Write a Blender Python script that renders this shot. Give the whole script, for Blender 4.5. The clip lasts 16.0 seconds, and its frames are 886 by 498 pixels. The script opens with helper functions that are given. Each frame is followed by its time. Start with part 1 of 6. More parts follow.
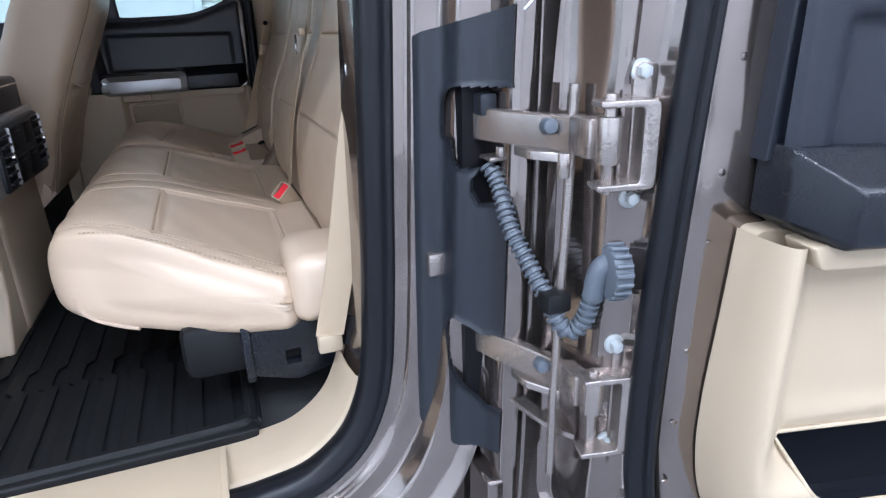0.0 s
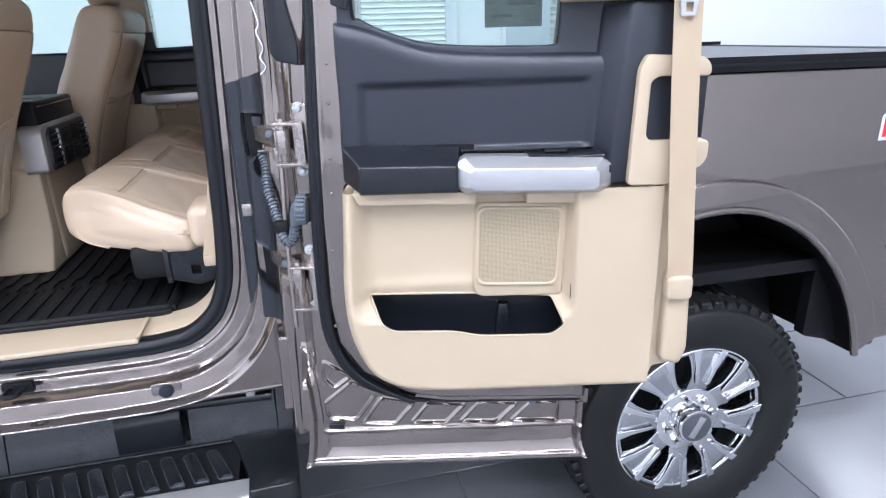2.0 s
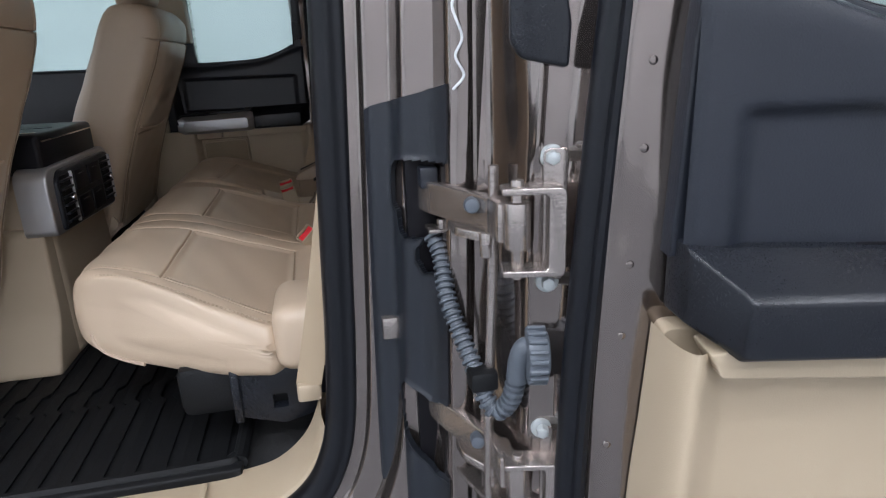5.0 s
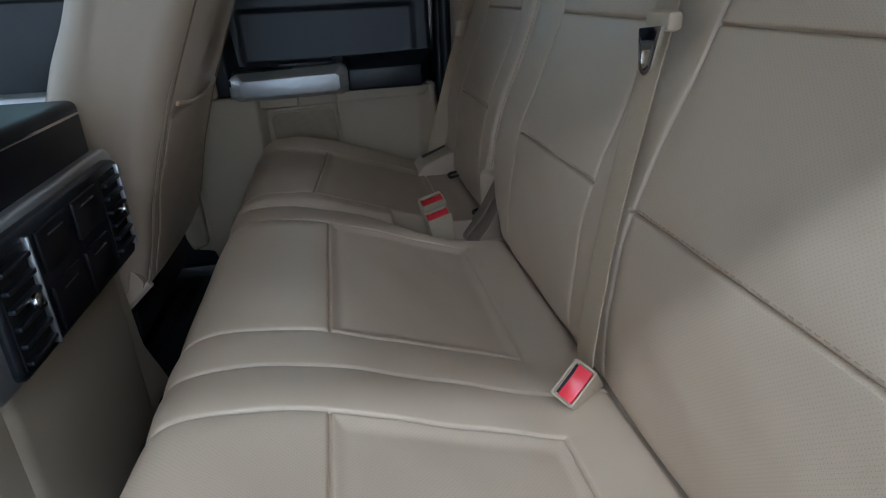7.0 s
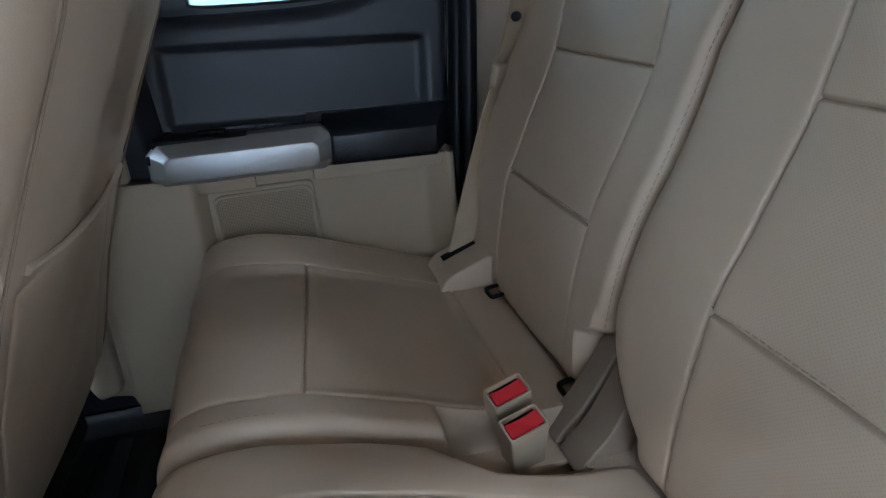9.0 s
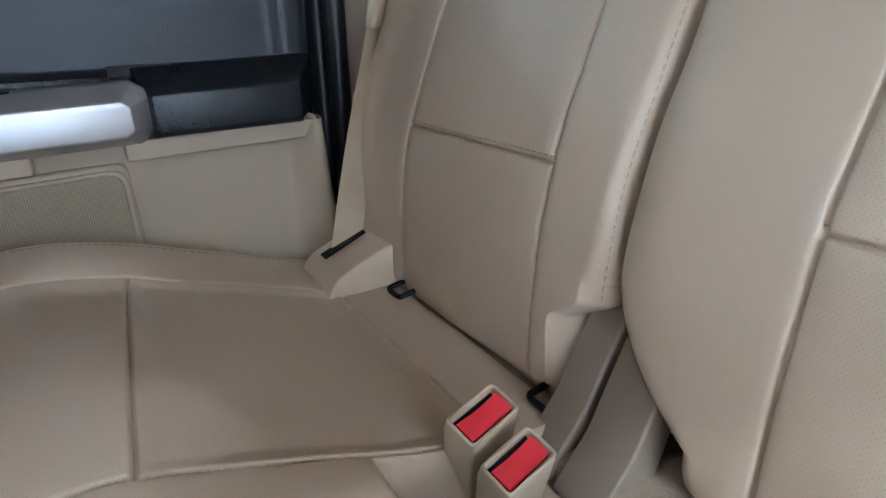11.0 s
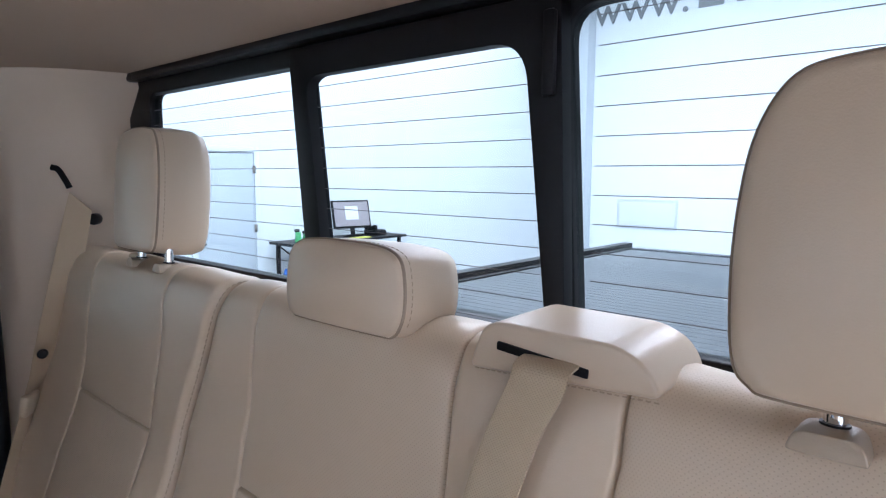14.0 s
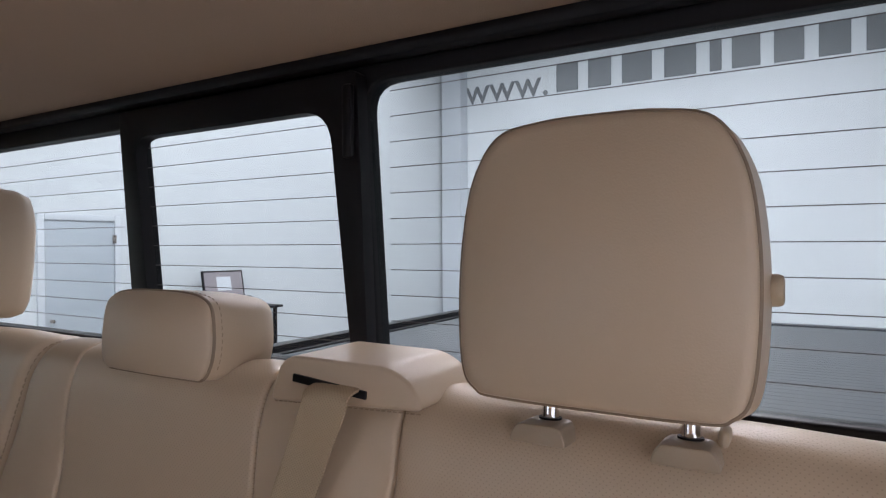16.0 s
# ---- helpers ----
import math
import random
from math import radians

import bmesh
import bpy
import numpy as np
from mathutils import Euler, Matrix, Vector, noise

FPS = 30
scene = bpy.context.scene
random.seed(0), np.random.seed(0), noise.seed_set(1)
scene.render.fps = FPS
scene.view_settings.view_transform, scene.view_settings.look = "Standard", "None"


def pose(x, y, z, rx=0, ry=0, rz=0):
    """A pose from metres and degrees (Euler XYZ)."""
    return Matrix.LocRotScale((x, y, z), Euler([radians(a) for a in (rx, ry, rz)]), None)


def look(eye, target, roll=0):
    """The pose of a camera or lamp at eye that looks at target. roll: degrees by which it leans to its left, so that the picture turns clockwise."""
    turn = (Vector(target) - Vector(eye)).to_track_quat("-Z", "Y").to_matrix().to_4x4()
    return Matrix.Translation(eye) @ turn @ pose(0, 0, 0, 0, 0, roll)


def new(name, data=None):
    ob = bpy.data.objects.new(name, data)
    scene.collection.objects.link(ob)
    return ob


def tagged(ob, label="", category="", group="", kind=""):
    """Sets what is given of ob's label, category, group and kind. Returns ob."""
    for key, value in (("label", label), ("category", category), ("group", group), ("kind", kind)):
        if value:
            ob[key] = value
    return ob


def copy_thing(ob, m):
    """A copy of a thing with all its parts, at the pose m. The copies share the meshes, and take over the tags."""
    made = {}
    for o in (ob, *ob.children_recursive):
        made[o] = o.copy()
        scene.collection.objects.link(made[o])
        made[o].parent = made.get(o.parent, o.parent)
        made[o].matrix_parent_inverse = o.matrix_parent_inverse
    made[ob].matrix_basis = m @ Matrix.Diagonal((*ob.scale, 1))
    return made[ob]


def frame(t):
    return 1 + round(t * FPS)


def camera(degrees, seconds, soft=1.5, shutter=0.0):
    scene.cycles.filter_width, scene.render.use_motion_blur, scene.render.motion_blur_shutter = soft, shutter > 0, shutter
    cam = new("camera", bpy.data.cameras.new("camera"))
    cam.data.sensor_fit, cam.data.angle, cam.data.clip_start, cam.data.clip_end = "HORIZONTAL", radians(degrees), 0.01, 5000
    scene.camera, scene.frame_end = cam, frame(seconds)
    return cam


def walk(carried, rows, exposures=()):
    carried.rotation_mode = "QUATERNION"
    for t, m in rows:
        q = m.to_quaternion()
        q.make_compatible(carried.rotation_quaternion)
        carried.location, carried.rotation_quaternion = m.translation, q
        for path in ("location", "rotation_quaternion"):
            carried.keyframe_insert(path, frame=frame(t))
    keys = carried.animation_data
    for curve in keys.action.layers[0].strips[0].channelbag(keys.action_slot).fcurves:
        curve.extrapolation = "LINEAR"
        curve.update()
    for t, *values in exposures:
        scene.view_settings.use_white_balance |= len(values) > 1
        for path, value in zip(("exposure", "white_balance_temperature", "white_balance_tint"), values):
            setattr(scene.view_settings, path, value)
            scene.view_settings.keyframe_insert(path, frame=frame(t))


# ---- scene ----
cam = camera(72.4, 16.0, soft=1.2)
PATH = [
    (0, (0.045, -0.702, 1.497), (0.71, 1.056, 0.815), -1.7),
    (0.5, (0.099, -0.889, 1.497), (0.571, 0.933, 0.821), -1.9),
    (0.9, (0.163, -1.054, 1.493), (0.604, 0.777, 0.822), -2.2),
    (1, (0.185, -1.102, 1.503), (0.624, 0.731, 0.834), -2.0),
    (1.5, (0.319, -1.31, 1.556), (0.768, 0.522, 0.891), -2.0),
    (2, (0.456, -1.479, 1.583), (0.871, 0.36, 0.917), -1.9),
    (2.5, (0.495, -1.506, 1.591), (0.886, 0.343, 0.937), -1.9),
    (3, (0.521, -1.379, 1.571), (0.923, 0.471, 0.927), -1.9),
    (3.5, (0.519, -1.238, 1.564), (0.96, 0.609, 0.938), -2.1),
    (4, (0.431, -1.138, 1.544), (0.921, 0.704, 0.937), -2.0),
    (4.5, (0.317, -0.967, 1.537), (0.8, 0.878, 0.934), -1.9),
    (5, (0.231, -0.746, 1.548), (0.608, 1.124, 0.948), -2.3),
    (5.2, (0.186, -0.657, 1.543), (0.509, 1.223, 0.944), -2.5),
    (7.3, (-0.03, 0.371, 1.538), (0.251, 2.181, 0.735), -2.8),
    (7.5, (-0.027, 0.451, 1.564), (0.268, 2.26, 0.763), -2.4),
    (8, (-0.04, 0.588, 1.58), (0.272, 2.394, 0.778), -2.3),
    (8.2, (-0.055, 0.632, 1.585), (0.266, 2.435, 0.782), -2.2),
    (10.3, (-0.089, 0.967, 1.524), (0.762, 2.624, 0.796), -1.5),
    (10.5, (-0.091, 0.983, 1.481), (0.808, 2.62, 0.767), -1.3),
    (11, (-0.08, 1.009, 1.436), (0.877, 2.614, 0.722), -1.6),
    (11.5, (-0.079, 1.006, 1.495), (0.922, 2.569, 0.75), -1.3),
    (12, (-0.068, 0.942, 1.619), (0.967, 2.476, 0.861), -1.3),
    (12.5, (-0.066, 0.837, 1.745), (1.038, 2.345, 1.033), -0.4),
    (13, (-0.041, 0.723, 1.809), (1.159, 2.228, 1.266), -0.8),
    (13.5, (-0.015, 0.64, 1.836), (1.321, 2.078, 1.454), -0.3),
    (14, (-0.011, 0.588, 1.835), (1.496, 1.881, 1.593), 0.2),
    (14.5, (-0.005, 0.555, 1.829), (1.631, 1.7, 1.702), 0.6),
    (15, (-0.006, 0.523, 1.829), (1.699, 1.567, 1.765), 0.4),
    (15.5, (-0.007, 0.493, 1.817), (1.726, 1.492, 1.79), 0.1),
    (16, (-0.019, 0.495, 1.818), (1.719, 1.485, 1.803), -0.3),
]
# ---- exposure of the walk ----
EXPOSURES = [(0.0, 0.14, 5780, 17), (1.0, 0.18, 5880, 18), (2.5, 0.04, 6250, 20), (3.5, -0.38, 6560, 15), (5.2, -0.50, 6350, 17), (7.4, -0.05, 5230, 5), (8.2, 0.05, 5230, 6), (10.3, 1.65, 5450, 9),
             (11.0, 1.72, 5430, 9), (12.0, 1.80, 5420, 10), (13.0, 1.62, 5300, 7), (13.5, 1.32, 5600, 9), (14.0, 0.87, 5880, 19), (14.5, 0.5, 6500, 28), (15.0, 0.23, 6650, 30), (16.0, 0.07, 6850, 25)]
walk(cam, [(t, look(eye, target, roll)) for t, eye, target, roll in PATH], EXPOSURES)

# ---- light: a white photo bay under rows of ceiling strips ----
world = bpy.data.worlds.new("bay_air")
scene.world = world
world.use_nodes = True
world.node_tree.nodes["Background"].inputs[0].default_value = (0.9, 0.95, 1.0, 1)
world.node_tree.nodes["Background"].inputs[1].default_value = 0.05

ROOM = (-7.0, 12.5, -6.5, 7.5, 6.2)  # x0, x1, y0, y1, height
YC = 1.005                           # the truck's middle line


def strip_lamp(x, y, z, lx, ly, watts, colour=(0.88, 0.95, 1.0), aim=None):
    data = bpy.data.lights.new("ceiling_strip", "AREA")
    data.shape, data.size, data.size_y, data.energy, data.color = "RECTANGLE", lx, ly, watts, colour
    ob = new("ceiling_strip", data)
    ob.matrix_world = look((x, y, z), aim or (x, y, 0.0001))
    return ob


LAMP_WATTS = 156.0
# Unseen, assumed layout; strips like the y -5.4 pair are added to brighten the cab.
LAMPS = [(-5.5, -1.2), (-5.5, 2.8), (-3.5, -3.2), (0.0, -3.2), (3.5, -3.2), (-3.5, 1.0), (-1.6, -5.4), (1.8, -5.4), (3.5, 1.0), (-3.5, 4.0), (0.5, 3.4), (4.5, 5.0), (8.5, 1.0), (8.5, 5.0)]

# ---- materials ----


def mat(name, colour, rough=0.5, metal=0.0, grain=0.0, grain_size=300.0, blotch=0.08, blotch_size=6.0, coat=0.0,
        spec=0.5, dots=None, sheen=0.0, wavy=0.0):
    """A procedural surface: colour with variation at two scales, roughness variation, fine relief; dots: (pitch, depth, darkening) on the UV map."""
    m = bpy.data.materials.new(name)
    m.use_nodes = True
    n, l = m.node_tree.nodes, m.node_tree.links
    b = n["Principled BSDF"]
    b.inputs["Metallic"].default_value = metal
    b.inputs["Coat Weight"].default_value = coat
    b.inputs["Coat Roughness"].default_value = 0.03
    b.inputs["Specular IOR Level"].default_value = spec
    b.inputs["Sheen Weight"].default_value = sheen
    co = n.new("ShaderNodeTexCoord")
    big, small = n.new("ShaderNodeTexNoise"), n.new("ShaderNodeTexNoise")
    big.inputs["Scale"].default_value, big.inputs["Detail"].default_value = blotch_size, 4
    small.inputs["Scale"].default_value, small.inputs["Detail"].default_value = grain_size, 3
    source = co.outputs["Object"]
    l.new(source, big.inputs["Vector"])
    l.new(source, small.inputs["Vector"])
    mixed = n.new("ShaderNodeMix")
    mixed.data_type = "RGBA"
    mixed.inputs[6].default_value = (*[c * (1 - blotch) for c in colour], 1)
    mixed.inputs[7].default_value = (*[min(1, c * (1 + blotch)) for c in colour], 1)
    l.new(big.outputs[0], mixed.inputs[0])
    ramp = n.new("ShaderNodeMapRange")
    ramp.inputs["To Min"].default_value, ramp.inputs["To Max"].default_value = max(0.02, rough * 0.82), min(1, rough * 1.2)
    add = n.new("ShaderNodeMath")
    add.operation = "ADD"
    l.new(big.outputs[0], add.inputs[0])
    l.new(small.outputs[0], add.inputs[1])
    half = n.new("ShaderNodeMath")
    half.operation, half.inputs[1].default_value = "MULTIPLY", 0.5
    l.new(add.outputs[0], half.inputs[0])
    l.new(half.outputs[0], ramp.inputs[0])
    l.new(ramp.outputs[0], b.inputs["Roughness"])
    colour_out, height = mixed.outputs[2], small.outputs[0]
    if dots:
        pitch, depth, dark = dots[:3]
        start = dots[3] if len(dots) > 3 else 1.3
        sep, slant = n.new("ShaderNodeSeparateXYZ"), n.new("ShaderNodeMapping")
        slant.inputs["Rotation"].default_value = (0, 0, math.pi / 4)
        l.new(co.outputs["UV"], slant.inputs[0])
        l.new(slant.outputs[0], sep.inputs[0])
        waves = []
        for axis in (0, 1):
            k = n.new("ShaderNodeMath")
            k.operation, k.inputs[1].default_value = "MULTIPLY", 2 * math.pi / (pitch * 0.7071)
            l.new(sep.outputs[axis], k.inputs[0])
            s = n.new("ShaderNodeMath")
            s.operation = "COSINE"
            l.new(k.outputs[0], s.inputs[0])
            waves.append(s)
        plus = n.new("ShaderNodeMath")
        plus.operation = "ADD"
        l.new(waves[0].outputs[0], plus.inputs[0])
        l.new(waves[1].outputs[0], plus.inputs[1])
        hole = n.new("ShaderNodeMapRange")
        hole.interpolation_type = "SMOOTHSTEP"
        hole.inputs["From Min"].default_value, hole.inputs["From Max"].default_value = start, start + 0.55
        l.new(plus.outputs[0], hole.inputs[0])
        shade = n.new("ShaderNodeMix")
        shade.data_type = "RGBA"
        shade.inputs[7].default_value = (*[c * (1 - dark) for c in colour], 1)
        l.new(colour_out, shade.inputs[6])
        l.new(hole.outputs[0], shade.inputs[0])
        colour_out = shade.outputs[2]
        dent = n.new("ShaderNodeMath")
        dent.operation, dent.inputs[1].default_value = "MULTIPLY_ADD", -depth
        l.new(hole.outputs[0], dent.inputs[0])
        l.new(small.outputs[0], dent.inputs[2])
        height = dent.outputs[0]
    l.new(colour_out, b.inputs["Base Color"])
    if wavy:
        swell, bow = n.new("ShaderNodeTexNoise"), n.new("ShaderNodeBump")
        swell.inputs["Scale"].default_value, swell.inputs["Detail"].default_value = 8.0, 0.5
        l.new(source, swell.inputs["Vector"])
        bow.inputs["Strength"].default_value, bow.inputs["Distance"].default_value = 1.0, wavy
        l.new(swell.outputs[0], bow.inputs["Height"])
        l.new(bow.outputs[0], b.inputs["Normal"])
        l.new(bow.outputs[0], b.inputs["Coat Normal"])
    if grain or dots:
        bump = n.new("ShaderNodeBump")
        bump.inputs["Strength"].default_value, bump.inputs["Distance"].default_value = max(grain, 0.05), 0.002
        l.new(height, bump.inputs["Height"])
        l.new(bump.outputs[0], b.inputs["Normal"])
    return m


def glow(name, colour, strength):
    m = bpy.data.materials.new(name)
    m.use_nodes = True
    b = m.node_tree.nodes["Principled BSDF"]
    b.inputs["Base Color"].default_value = (*colour, 1)
    b.inputs["Emission Color"].default_value = (*colour, 1)
    b.inputs["Emission Strength"].default_value = strength
    return m


def glass(name, tint):
    m = bpy.data.materials.new(name)
    m.use_nodes = True
    n, l = m.node_tree.nodes, m.node_tree.links
    n.remove(n["Principled BSDF"])
    clear, gloss, mixed, facing = n.new("ShaderNodeBsdfTransparent"), n.new("ShaderNodeBsdfGlossy"), n.new("ShaderNodeMixShader"), n.new("ShaderNodeLayerWeight")
    power, scaled = n.new("ShaderNodeMath"), n.new("ShaderNodeMath")
    power.operation, power.inputs[1].default_value = "POWER", 5.0
    scaled.operation, scaled.inputs[1].default_value, scaled.inputs[2].default_value = "MULTIPLY_ADD", 0.45, 0.02
    l.new(facing.outputs["Facing"], power.inputs[0])
    l.new(power.outputs[0], scaled.inputs[0])
    clear.inputs[0].default_value = (*tint, 1)
    gloss.inputs["Roughness"].default_value = 0.01
    l.new(scaled.outputs[0], mixed.inputs[0])
    l.new(clear.outputs[0], mixed.inputs[1])
    l.new(gloss.outputs[0], mixed.inputs[2])
    l.new(mixed.outputs[0], n["Material Output"].inputs[0])
    return m


LEATHER = mat("tan_leather", (0.546, 0.424, 0.307), 0.37, spec=0.55, grain=0.12, grain_size=800, blotch=0.05)
PERFO = mat("tan_perforated_leather", (0.536, 0.416, 0.301), 0.38, spec=0.55, grain=0.12, grain_size=800, blotch=0.05, dots=(0.0042, 0.8, 0.2))
TAN = mat("tan_moulded_plastic", (0.475, 0.382, 0.268), 0.46, grain=0.12, grain_size=700, blotch=0.03)
TAN_DEEP = mat("tan_darker_plastic", (0.485, 0.388, 0.275), 0.5, grain=0.12, grain_size=700, blotch=0.04)
WEB = mat("tan_woven_webbing", (0.475, 0.368, 0.248), 0.6, grain=0.4, grain_size=900, blotch=0.06, dots=(0.0028, 1.4, 0.2, 0.9))
# Headrest piping darkened for its crease; also the front seats' seam shade.
SEAM_DARK = mat("brown_piping_and_seam_shade", (0.27, 0.20, 0.14), 0.6, grain=0.2)
STITCH = mat("tan_thread", (0.40, 0.31, 0.22), 0.7, grain=0.2)
BLACK = mat("black_grained_plastic", (0.009, 0.0108, 0.0155), 0.28, spec=0.45, grain=0.14, grain_size=650, blotch=0.1)
BLACK_DOOR = mat("black_blue_door_vinyl", (0.016, 0.0195, 0.028), 0.33, spec=0.5, grain=0.24, grain_size=520, blotch=0.08)
BLACK_SOFT = mat("black_rubber", (0.008, 0.0085, 0.0095), 0.55, spec=0.25, grain=0.2, grain_size=300, blotch=0.15)
SEAL = mat("black_door_seal", (0.007, 0.008, 0.011), 0.36, spec=0.3, grain=0.1, blotch=0.1)
CARPET = mat("black_carpet", (0.012, 0.012, 0.013), 0.95, grain=0.9, grain_size=500, blotch=0.3, sheen=0.2)
PAINT = mat("brown_grey_metallic_paint", (0.235, 0.200, 0.184), 0.23, metal=0.85, grain=0.0, blotch=0.04, coat=1.0)
PRESSED = mat("brown_grey_pressed_steel", (0.238, 0.200, 0.183), 0.13, metal=0.9, grain=0.0, blotch=0.06, coat=1.0, wavy=0.010)
STEEL = mat("painted_hinge_steel", (0.40, 0.355, 0.33), 0.25, metal=0.85, grain=0.22, grain_size=190, blotch=0.15)
# The same chrome with its colour lowered for dark reflections on the spokes.
CHROME_DIM = mat("chrome_dimmed_for_reflections", (0.60, 0.61, 0.63), 0.13, metal=1.0, blotch=0.04)
CHROME = mat("bright_chrome", (0.85, 0.85, 0.86), 0.06, metal=1.0, blotch=0.02)
SILVER = mat("satin_silver_trim", (0.50, 0.50, 0.505), 0.33, metal=0.75, blotch=0.03)
BOLT = mat("pale_zinc_bolt", (0.47, 0.50, 0.50), 0.4, metal=0.4, grain=0.2, blotch=0.1)
RUBBER = mat("tyre_rubber", (0.0075, 0.0075, 0.008), 0.55, spec=0.4, grain=0.3, grain_size=180, blotch=0.25)
LINER = mat("black_wheel_liner", (0.006, 0.006, 0.007), 0.5, spec=0.25, grain=0.2, blotch=0.2)
HOSE = mat("grey_blue_conduit", (0.095, 0.111, 0.132), 0.45, grain=0.2, blotch=0.2)
RED = mat("red_button", (0.75, 0.035, 0.05), 0.25, blotch=0.08)
HEADLINER = mat("tan_headliner_cloth", (0.51, 0.39, 0.297), 0.9, grain=0.5, grain_size=900, blotch=0.04)
CLOTH = mat("tan_pillar_trim", (0.59, 0.475, 0.365), 0.6, grain=0.2, grain_size=600, blotch=0.04)
GREY_WALL = mat("grey_wall_paint", (0.76, 0.77, 0.78), 0.6, grain=0.1, grain_size=60, blotch=0.03, blotch_size=1.5)
WHITE = mat("white_wall_paint", (0.82, 0.85, 0.865), 0.6, grain=0.1, grain_size=60, blotch=0.02, blotch_size=1.5)
# The same white paint, darkened in colour for the weaker light on this wall.
NORTH = mat("white_wall_paint_dimmed", (0.655, 0.68, 0.69), 0.6, grain=0.1, grain_size=60, blotch=0.03, blotch_size=1.2)
PALE = mat("pale_panel_paint", (0.60, 0.63, 0.66), 0.5, blotch=0.03)
WHITE_DOOR = mat("white_steel_slats", (0.74, 0.77, 0.76), 0.45, blotch=0.03)
TILE = mat("grey_porcelain_tile", (0.185, 0.192, 0.205), 0.24, grain=0.05, grain_size=80, blotch=0.1, blotch_size=2.5)
GROUT = mat("dark_grout", (0.16, 0.165, 0.17), 0.8, grain=0.3, blotch=0.2)
TONNEAU = mat("dark_grey_tonneau", (0.045, 0.05, 0.058), 0.5, grain=0.3, grain_size=400, blotch=0.08)
FRAME = mat("black_window_frame", (0.0085, 0.008, 0.010), 0.38, blotch=0.08, spec=0.16)
CLADDING = mat("dark_grey_cladding", (0.042, 0.046, 0.053), 0.27, grain=0.2, grain_size=500, blotch=0.12)
BOARD = mat("black_step_rubber", (0.012, 0.013, 0.015), 0.24, grain=0.1, grain_size=300, blotch=0.2)
COVER = mat("blue_black_hinge_cover", (0.014, 0.0175, 0.024), 0.42, grain=0.2, grain_size=500, blotch=0.15)
CEILING = mat("grey_ceiling_paint", (0.20, 0.205, 0.21), 0.7, grain=0.1, grain_size=60, blotch=0.05, blotch_size=1.0)
GREY_SIGN = mat("grey_wall_lettering", (0.22, 0.235, 0.245), 0.5, blotch=0.04)
SCREEN = glow("lit_monitor_screen", (0.25, 0.22, 0.235), 0.12)
LAMP_FACE = glow("lit_lamp_diffuser", (0.88, 0.95, 1.0), 14.0)
GLASS = glass("clear_rear_glass", (0.95, 0.97, 0.97))
GLASS_REAR = glass("lightly_tinted_rear_glass", (0.755, 0.805, 0.81))
GLASS_TEAL = glass("pale_green_side_glass", (0.73, 0.81, 0.79))
WIRE = mat("heater_line", (0.075, 0.07, 0.068), 0.5)
BLUE = mat("blue_plastic", (0.03, 0.12, 0.45), 0.4)
GREEN = mat("green_plastic", (0.06, 0.35, 0.12), 0.4)

# ---- building helpers ----


def part(name, bm, material, parent=None, label="", smooth=35):
    me = bpy.data.meshes.new(name)
    if isinstance(bm, tuple):
        verts, faces = bm[0], bm[1]
        me.from_pydata([tuple(v) for v in verts], [], [tuple(q) for q in faces])
        if len(bm) > 2 and bm[2] is not None:
            uv = me.uv_layers.new(name="map")
            loops = np.empty(len(me.loops), dtype=np.int32)
            me.loops.foreach_get("vertex_index", loops)
            uv.data.foreach_set("uv", np.asarray(bm[2], dtype=np.float32)[loops].ravel())
        if len(bm) > 3 and bm[3] is not None:
            me.polygons.foreach_set("material_index", np.asarray(bm[3], dtype=np.int32))
        fix = bmesh.new()
        fix.from_mesh(me)
        bmesh.ops.recalc_face_normals(fix, faces=fix.faces)
        fix.to_mesh(me)
        fix.free()
    else:
        bmesh.ops.recalc_face_normals(bm, faces=bm.faces)
        bm.to_mesh(me)
        bm.free()
    for m in (material if isinstance(material, (list, tuple)) else [material]):
        me.materials.append(m)
    if smooth:
        me.shade_smooth()
        me.set_sharp_from_angle(angle=radians(smooth))
    ob = new(name, me)
    if parent:
        ob.parent = parent
    if label:
        tagged(ob, label)
    return ob


def thing(name, label, category, group="", kind="", m=None):
    ob = tagged(new(name), label, category, group, kind)
    if m is not None:
        ob.matrix_basis = m
    return ob


def structure(name, bm, material, label, category, smooth=35):
    return tagged(part(name, bm, material, None, "", smooth), label, category, "", "structure")


def box(x0, x1, y0, y1, z0, z1, bevel=0.0, segs=2, m=None):
    bm = bmesh.new()
    bmesh.ops.create_cube(bm, size=1)
    bmesh.ops.transform(bm, verts=bm.verts, matrix=Matrix.Translation(((x0 + x1) / 2, (y0 + y1) / 2, (z0 + z1) / 2)) @ Matrix.Diagonal((x1 - x0, y1 - y0, z1 - z0, 1)))
    if bevel:
        bmesh.ops.bevel(bm, geom=bm.edges[:], offset=bevel, segments=segs, profile=0.5, affect="EDGES", clamp_overlap=True)
    if m is not None:
        bmesh.ops.transform(bm, verts=bm.verts, matrix=m)
    return bm


def cyl(p, q, r, segs=16, r2=None, bevel=0.0):
    p, q = Vector(p), Vector(q)
    bm = bmesh.new()
    bmesh.ops.create_cone(bm, cap_ends=True, segments=segs, radius1=r, radius2=r if r2 is None else r2, depth=(q - p).length)
    if bevel:
        rim = [e for e in bm.edges if abs(e.verts[0].co.z - e.verts[1].co.z) < 1e-6]
        bmesh.ops.bevel(bm, geom=rim, offset=bevel, segments=2, profile=0.5, affect="EDGES")
